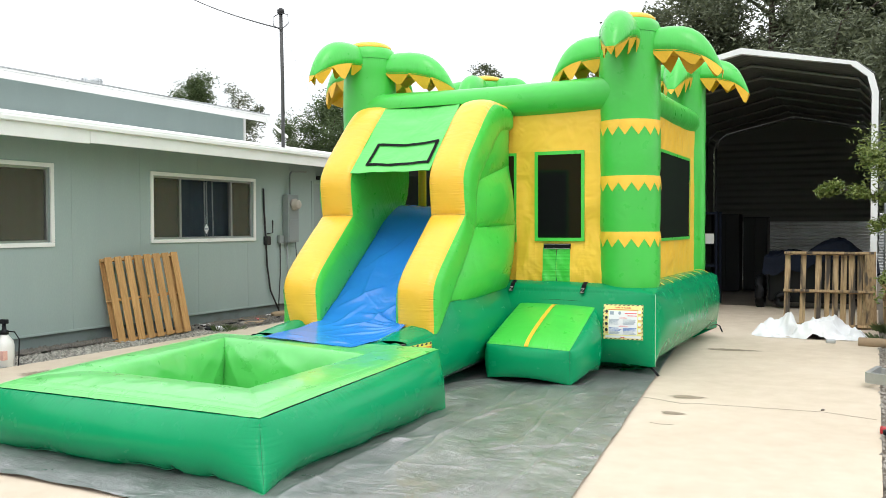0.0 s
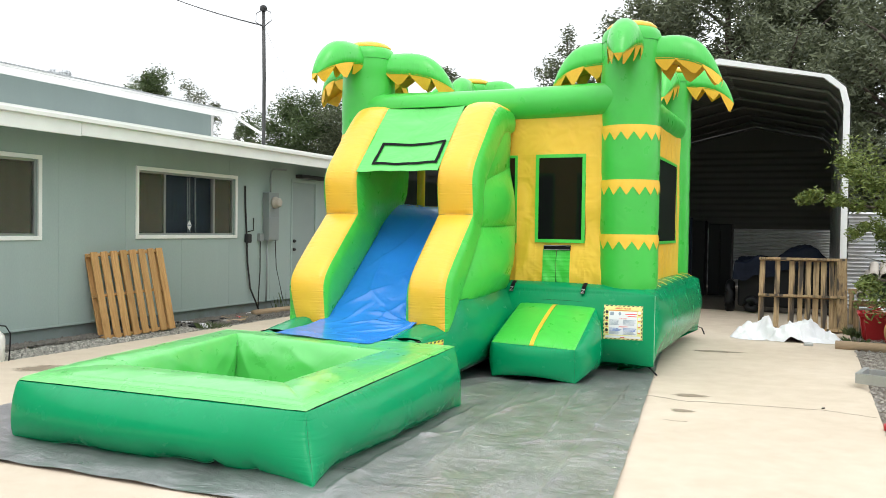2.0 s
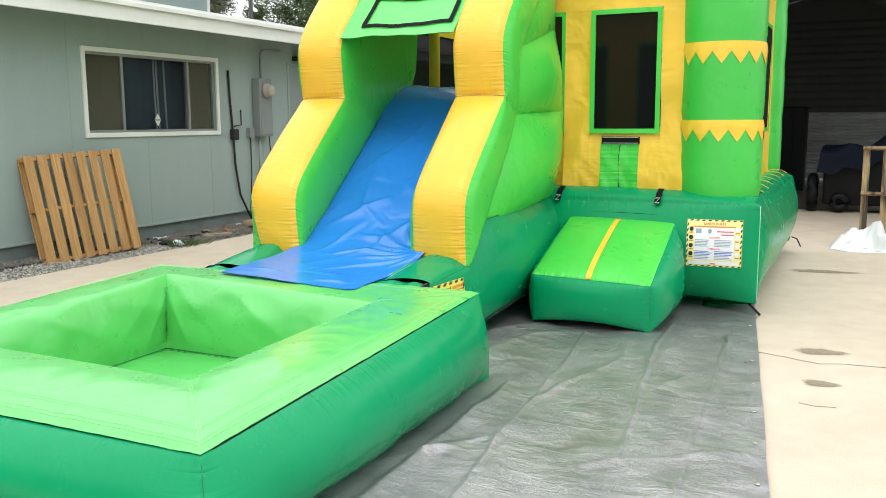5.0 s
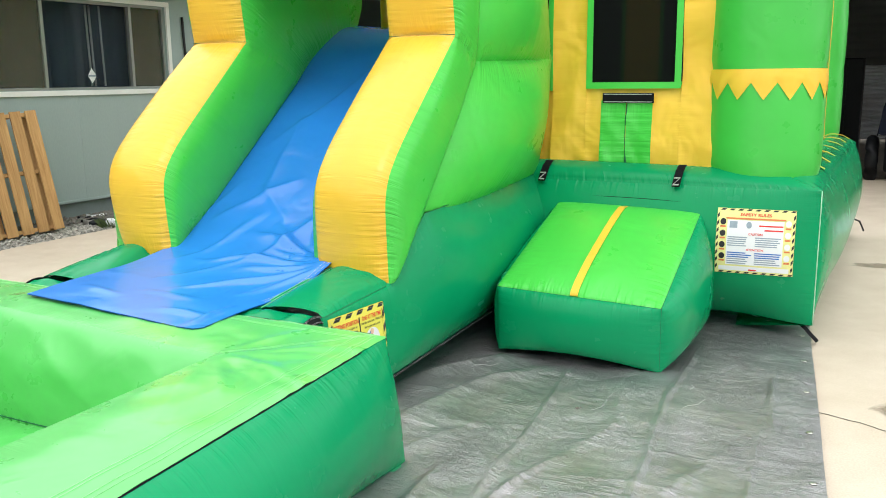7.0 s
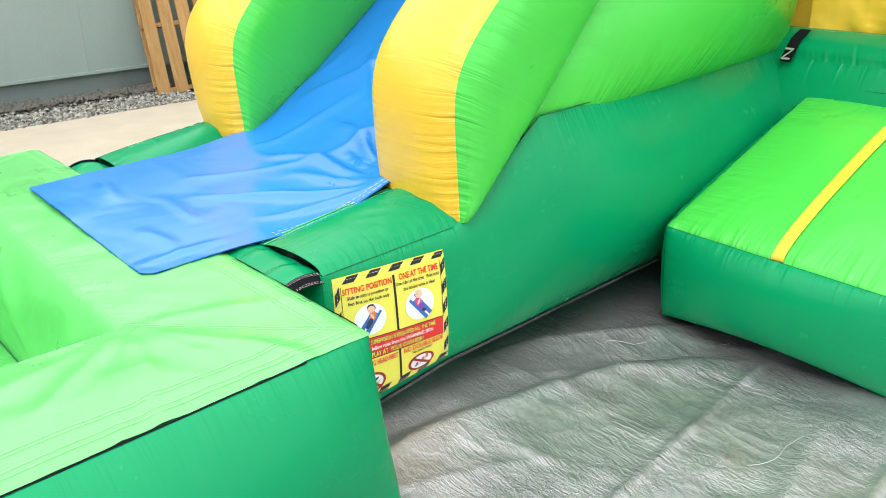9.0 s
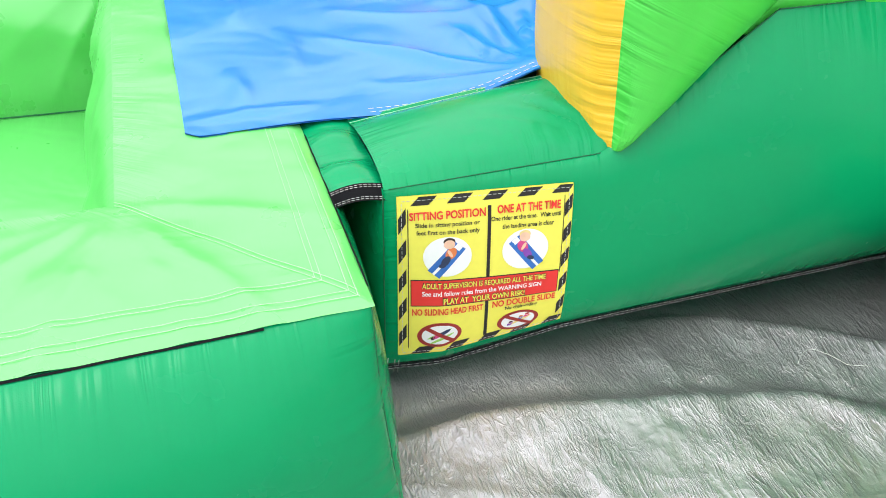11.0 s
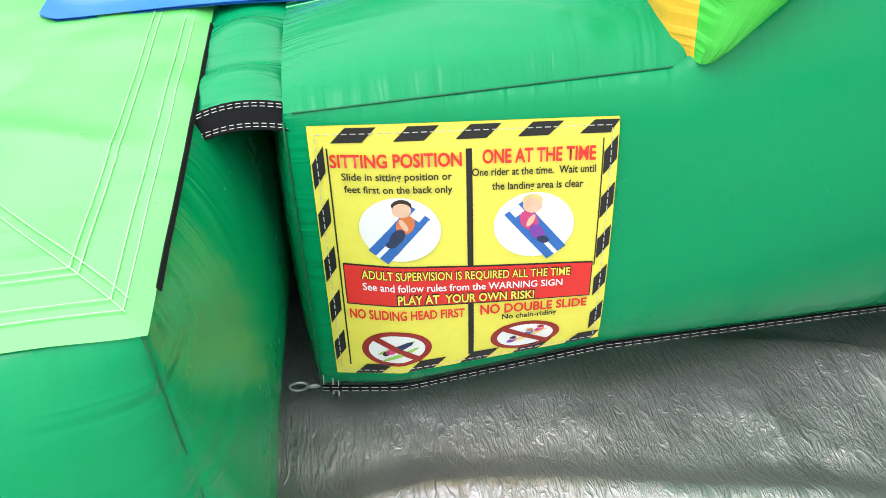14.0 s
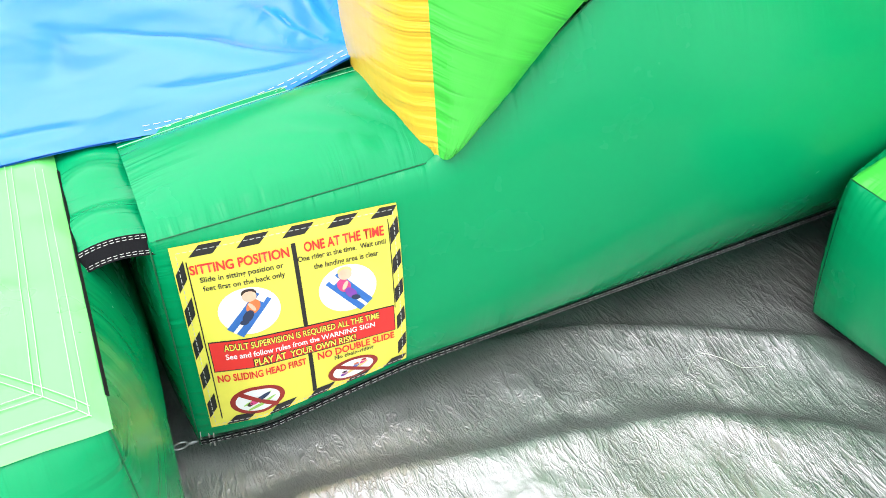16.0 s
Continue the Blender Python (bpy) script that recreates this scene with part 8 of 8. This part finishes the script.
# ---- trees, shrub, utility pole ----
def tree(name, x, y, h, crown_r, crown_z, leaves, size, mat, label, seed, trunk=0.2, layers_n=9, tall=1.0, base=0.25, limb_n=9, puff=1.0, boughs=()):
    """A tapered trunk with limbs, and a ragged crown of small leaf blades in clumps."""
    r = random.Random(seed)
    ob = thing(name, (x, y, 0), label, "tree")
    bm = bmesh.new()
    tips = []
    pts = [V(x + 0.25 * noise.noise(V(seed, k, 0)) * k / 3, y + 0.2 * noise.noise(V(k, seed, 4)) * k / 3, h * 0.9 * k / 7 - 0.1) for k in range(8)]
    tube(bm, pts, trunk, 9, radii=[trunk * (1 - 0.11 * k) for k in range(8)])
    for k in range(limb_n):
        t = base + (0.92 - base) * (k + r.random()) / limb_n
        i = min(6, int(t * 7))
        p0 = pts[i].lerp(pts[i + 1], t * 7 - i)
        a = r.uniform(0, 6.3)
        ln = crown_r * r.uniform(0.55, 1.0) * (1.15 - 0.6 * abs(t - 0.5))
        p1 = p0 + V(math.cos(a) * ln * 0.5, math.sin(a) * ln * 0.5, ln * 0.28)
        p2 = p0 + V(math.cos(a) * ln, math.sin(a) * ln, ln * 0.42)
        tube(bm, [p0, p1, p2], 0.05, 5, radii=[trunk * 0.35, trunk * 0.2, trunk * 0.07])
        tips += [p1, p2, p0.lerp(p2, 0.75)]
    tips += [pts[-1], pts[-2]]
    for bough in boughs:
        tube(bm, [V(*q) for q in bough], 0.012, 5, radii=[0.02 - 0.012 * k / len(bough) for k in range(len(bough))])
    part("trunk", bm, BARK, ob)
    vs, fs = [], []
    clumps = []
    for _ in range(layers_n * 6):
        t = r.choice(tips)
        clumps.append((t + V(r.gauss(0, 0.3), r.gauss(0, 0.3), r.gauss(0, 0.25) * tall) * crown_r * 0.6, crown_r * r.uniform(0.14, 0.34) * puff))
    for bough in boughs:          # single long boughs that reach out of the crown: way points
        way = [V(*q) for q in bough]
        for p0, p1 in zip(way, way[1:]):
            for k in range(4):
                clumps.append((p0.lerp(p1, k / 4 + r.random() * 0.2) + V(r.gauss(0, 0.04), r.gauss(0, 0.04), r.gauss(0, 0.03)), r.uniform(0.07, 0.13)))
    for _ in range(leaves):
        c, s = r.choice(clumps)
        d = V(r.gauss(0, 1), r.gauss(0, 1), r.gauss(0, 0.8))
        d = d.normalized() * s * r.uniform(0.3, 1.05)
        p = c + d
        if p.z < 0.15:
            continue
        a = V(r.gauss(0, 1), r.gauss(0, 1), r.gauss(0, 0.6)).normalized() * size * r.uniform(0.6, 1.3)
        b = a.cross(V(r.gauss(0, 1), r.gauss(0, 1), r.gauss(0, 1))).normalized() * size * 0.32
        k = len(vs)
        vs += [p - a, p + b, p + a, p - b]
        fs.append((k, k + 1, k + 2, k + 3))
    me = bpy.data.meshes.new("crown")
    me.from_pydata([tuple(v - ob.location) for v in vs], [], fs)
    me.materials.append(mat)
    cr = new("crown", me)
    cr.parent = ob
    return ob


tree("citrus_tree", 1.85, 13.6, 2.75, 1.35, 1.6, 24000, 0.04, LEAF_BRIGHT, "small citrus tree with light green leaves beside the carport", 21, 0.05, 14, base=0.25, limb_n=18, boughs=[[(1.7, 13.5, 1.5), (1.0, 13.3, 1.9), (0.5, 13.2, 1.98), (0.1, 13.2, 2.08), (-0.12, 13.2, 2.06)], [(1.5, 13.5, 1.6), (0.95, 13.4, 2.2), (0.55, 13.4, 2.45), (0.42, 13.4, 2.66)], [(1.5, 13.4, 1.2), (1.0, 13.2, 1.6), (0.6, 13.1, 1.62)], [(1.4, 13.4, 0.9), (0.9, 13.1, 0.95), (0.66, 13.0, 0.85)], [(1.6, 13.5, 1.7), (1.2, 13.3, 2.4), (1.1, 13.3, 2.75)]])
tree("shrub", 1.95, 13.4, 1.6, 0.85, 0.8, 20000, 0.033, LEAF_MID, "dark green shrub on the verge", 22, 0.035, 14, base=0.05, limb_n=14)
tree("shrub", 1.55, 13.75, 1.5, 0.6, 0.9, 13000, 0.033, LEAF_MID, "dark green shrub on the verge", 26, 0.035, 12, base=0.05, limb_n=12)
rt = random.Random(77)
for k in range(10):
    x = -6.9 + k * 3.1
    tree("tall_tree", x, 44 + rt.uniform(-2, 2), (14.8, 17, 16, 17.5, 18, 17, 18, 17, 18, 17)[k], 3.6, 9, 36000, 0.15, LEAF_DARK, "tall dark evergreen tree behind the carport", 40 + k, 0.32, 34, base=0.06, limb_n=30)
for k in range(6):
    tree("tall_tree", -4.5 + k * 3.6, 35 + rt.uniform(-1, 1), (8.5, 10, 11, 11, 12, 12)[k], 3.0, 7, 22000, 0.13, LEAF_DARK, "dark evergreen tree behind the carport", 80 + k, 0.25, 30, base=0.05, limb_n=26)
for x, y, h, cr, n, sz, mt, lb, sd, kw in (
        (-40.4, 45, 13.0, 1.8, 20000, 0.10, LEAF_MID, "round green tree behind the house", 61, dict(base=0.5, puff=1.5, limb_n=14)),
        (-36.3, 45, 10.7, 1.4, 16000, 0.10, LEAF_DARK, "dark conifer behind the house", 62, dict(tall=1.6, base=0.4, puff=1.6, limb_n=12)),
        (-32.3, 45, 8.9, 0.75, 4500, 0.09, LEAF_DARK, "thin dark tree behind the house", 63, dict(tall=1.6, base=0.4, puff=1.4)),
        (-19.2, 30, 6.9, 1.9, 60000, 0.072, LEAF_MID, "broad green tree behind the house", 64, dict(base=0.2, puff=1.5, limb_n=18)),
        (-17.0, 30.6, 6.6, 1.7, 50000, 0.072, LEAF_DARK, "broad dark green tree behind the castle", 69, dict(base=0.2, puff=1.5, limb_n=16)),
        (-18.9, 45, 11.4, 1.1, 12000, 0.11, LEAF_DARK, "tall slender tree far behind the castle", 65, dict(tall=1.5, base=0.5, puff=1.5)),
        (-17.2, 46, 10.4, 0.8, 2600, 0.10, LEAF_DARK, "thin tree far behind the castle", 66, dict(base=0.5, puff=1.2)),
        (-16.2, 47, 10.3, 0.9, 2200, 0.10, LEAF_DARK, "thin tree far behind the castle", 67, dict(base=0.5, puff=1.2)),
        (-12.0, 45, 12.9, 1.4, 14000, 0.11, LEAF_DARK, "slender tree behind the castle", 68, dict(tall=1.4, base=0.4, puff=1.4, limb_n=14))):
    tree("far_tree", x, y, h, cr, 6, n, sz, mt, lb, sd, 0.16, 16, **kw)

METERDARK = plain("dark_steel", (0.07, 0.07, 0.07), 0.5, 0.4, bump=0)
PX, PY, PZ = -9.45, 13.8, 5.60
pole = thing("service_mast", (PX, PY, 3.0), "dark steel electric service mast on the white roof", "service mast")
bm = bmesh.new()
tube(bm, [V(PX, PY, 3.0), V(PX, PY, 4.3), V(PX - 0.03, PY, PZ)], 0.034, 10)
part("shaft", bm, METERDARK, pole)
bm = bmesh.new()
lathe(bm, (PX - 0.03, PY, PZ - 0.02), [(0.05, 0.0), (0.07, 0.03), (0.065, 0.08), (0.03, 0.11)], 14)
part("weather_head", bm, CABLE, pole, "dark weather head")
for s2 in (-1, 1):
    bm = bmesh.new()
    tube(bm, [V(PX, PY - 0.04, PZ), V(PX + s2 * 0.16, PY - 0.04, PZ - 0.06), V(PX + s2 * 0.17, PY - 0.04, PZ - 0.22), V(PX, PY - 0.04, PZ - 0.33)], 0.008, 6)
    part("drip_loop", bm, CABLE, pole, "thin cable loop")
bm = bmesh.new()
tube(bm, [V(PX, PY, PZ - 0.30).lerp(V(-30.0, 31.0, 13.6), k / 14) - V(0, 0, 1.2 * (k / 14) * (1 - k / 14)) for k in range(15)], 0.014, 5)
part("wire", bm, CABLE, pole, "overhead service wire")
bm = bmesh.new()
tube(bm, [V(PX + 0.02, PY, PZ - 0.35), V(PX + 0.78, PY + 0.1, 3.6)], 0.003, 5)
part("guy_wire", bm, STEEL, pole, "thin guy wire")
bm = bmesh.new()
tube(bm, [V(-15.45, 21.1, 4.72), V(-12.6, 17.8, 3.98), V(-11.0, 16.0, 3.56)], 0.035, 8)
solo("roof_downpipe", bm, WHITEPAINT, "white downpipe lying across the low roof", "downpipe")


# loose white threads and dark specks on the tarp
def on_tarp(x, y):
    return tarp_point((x - TARP_X0) / (tarp_right(y) - TARP_X0), (y - TARP_Y0) / (TARP_Y1 - TARP_Y0)).z


for x0, y0, x1, y1, sway in ((-2.925, 8.13, -2.87, 8.30, -0.045), (-2.25, 7.92, -2.20, 8.13, 0.02), (-1.87, 8.02, -1.81, 8.26, -0.03), (-1.90, 8.36, -1.91, 8.44, 0.012)):
    bm = bmesh.new()
    run = []
    for k in range(25):
        a = k / 24
        x, y = x0 + (x1 - x0) * a + sway * math.sin(math.pi * min(1, a * 1.5)), y0 + (y1 - y0) * a
        run.append(V(x, y, on_tarp(x, y) + 0.004))
    tube(bm, run, 0.0008, 5)
    solo("thread", bm, WHITETHREAD, "loose curled white thread lying on the tarp", "thread")
for x, y, r in ((-2.31, 7.91, 0.010), (-2.30, 7.925, 0.006), (-2.52, 7.75, 0.004), (-2.63, 7.48, 0.004), (-2.05, 8.35, 0.004)):
    bm = bmesh.new()
    bmesh.ops.create_icosphere(bm, subdivisions=1, radius=r)
    for q in bm.verts:
        q.co = V(q.co.x * (1 + 0.4 * noise.noise(q.co * 200)), q.co.y, q.co.z * 0.4) + V(x, y, on_tarp(x, y) + r * 0.3)
    solo("leaf_scrap", bm, LITTERSOIL, "tiny dark dry leaf scrap on the tarp", "litter", smooth=False)

# a curled dead leaf caught in the joint
bm = bmesh.new()
skin(bm, lambda u, v: V(0.187 + 0.03 * (v - 0.5), 8.405 + 0.03 * (u - 0.5) * math.sin(math.pi * (0.06 + 0.88 * v)), 0.006 + 0.012 * (2 * u - 1) ** 2 + 0.006 * v), 8, 8, 0.05, 0.05, spaced=False)
solo("dead_leaf", bm, LITTERSOIL, "curled brown dead leaf lying in the driveway crack", "leaf")
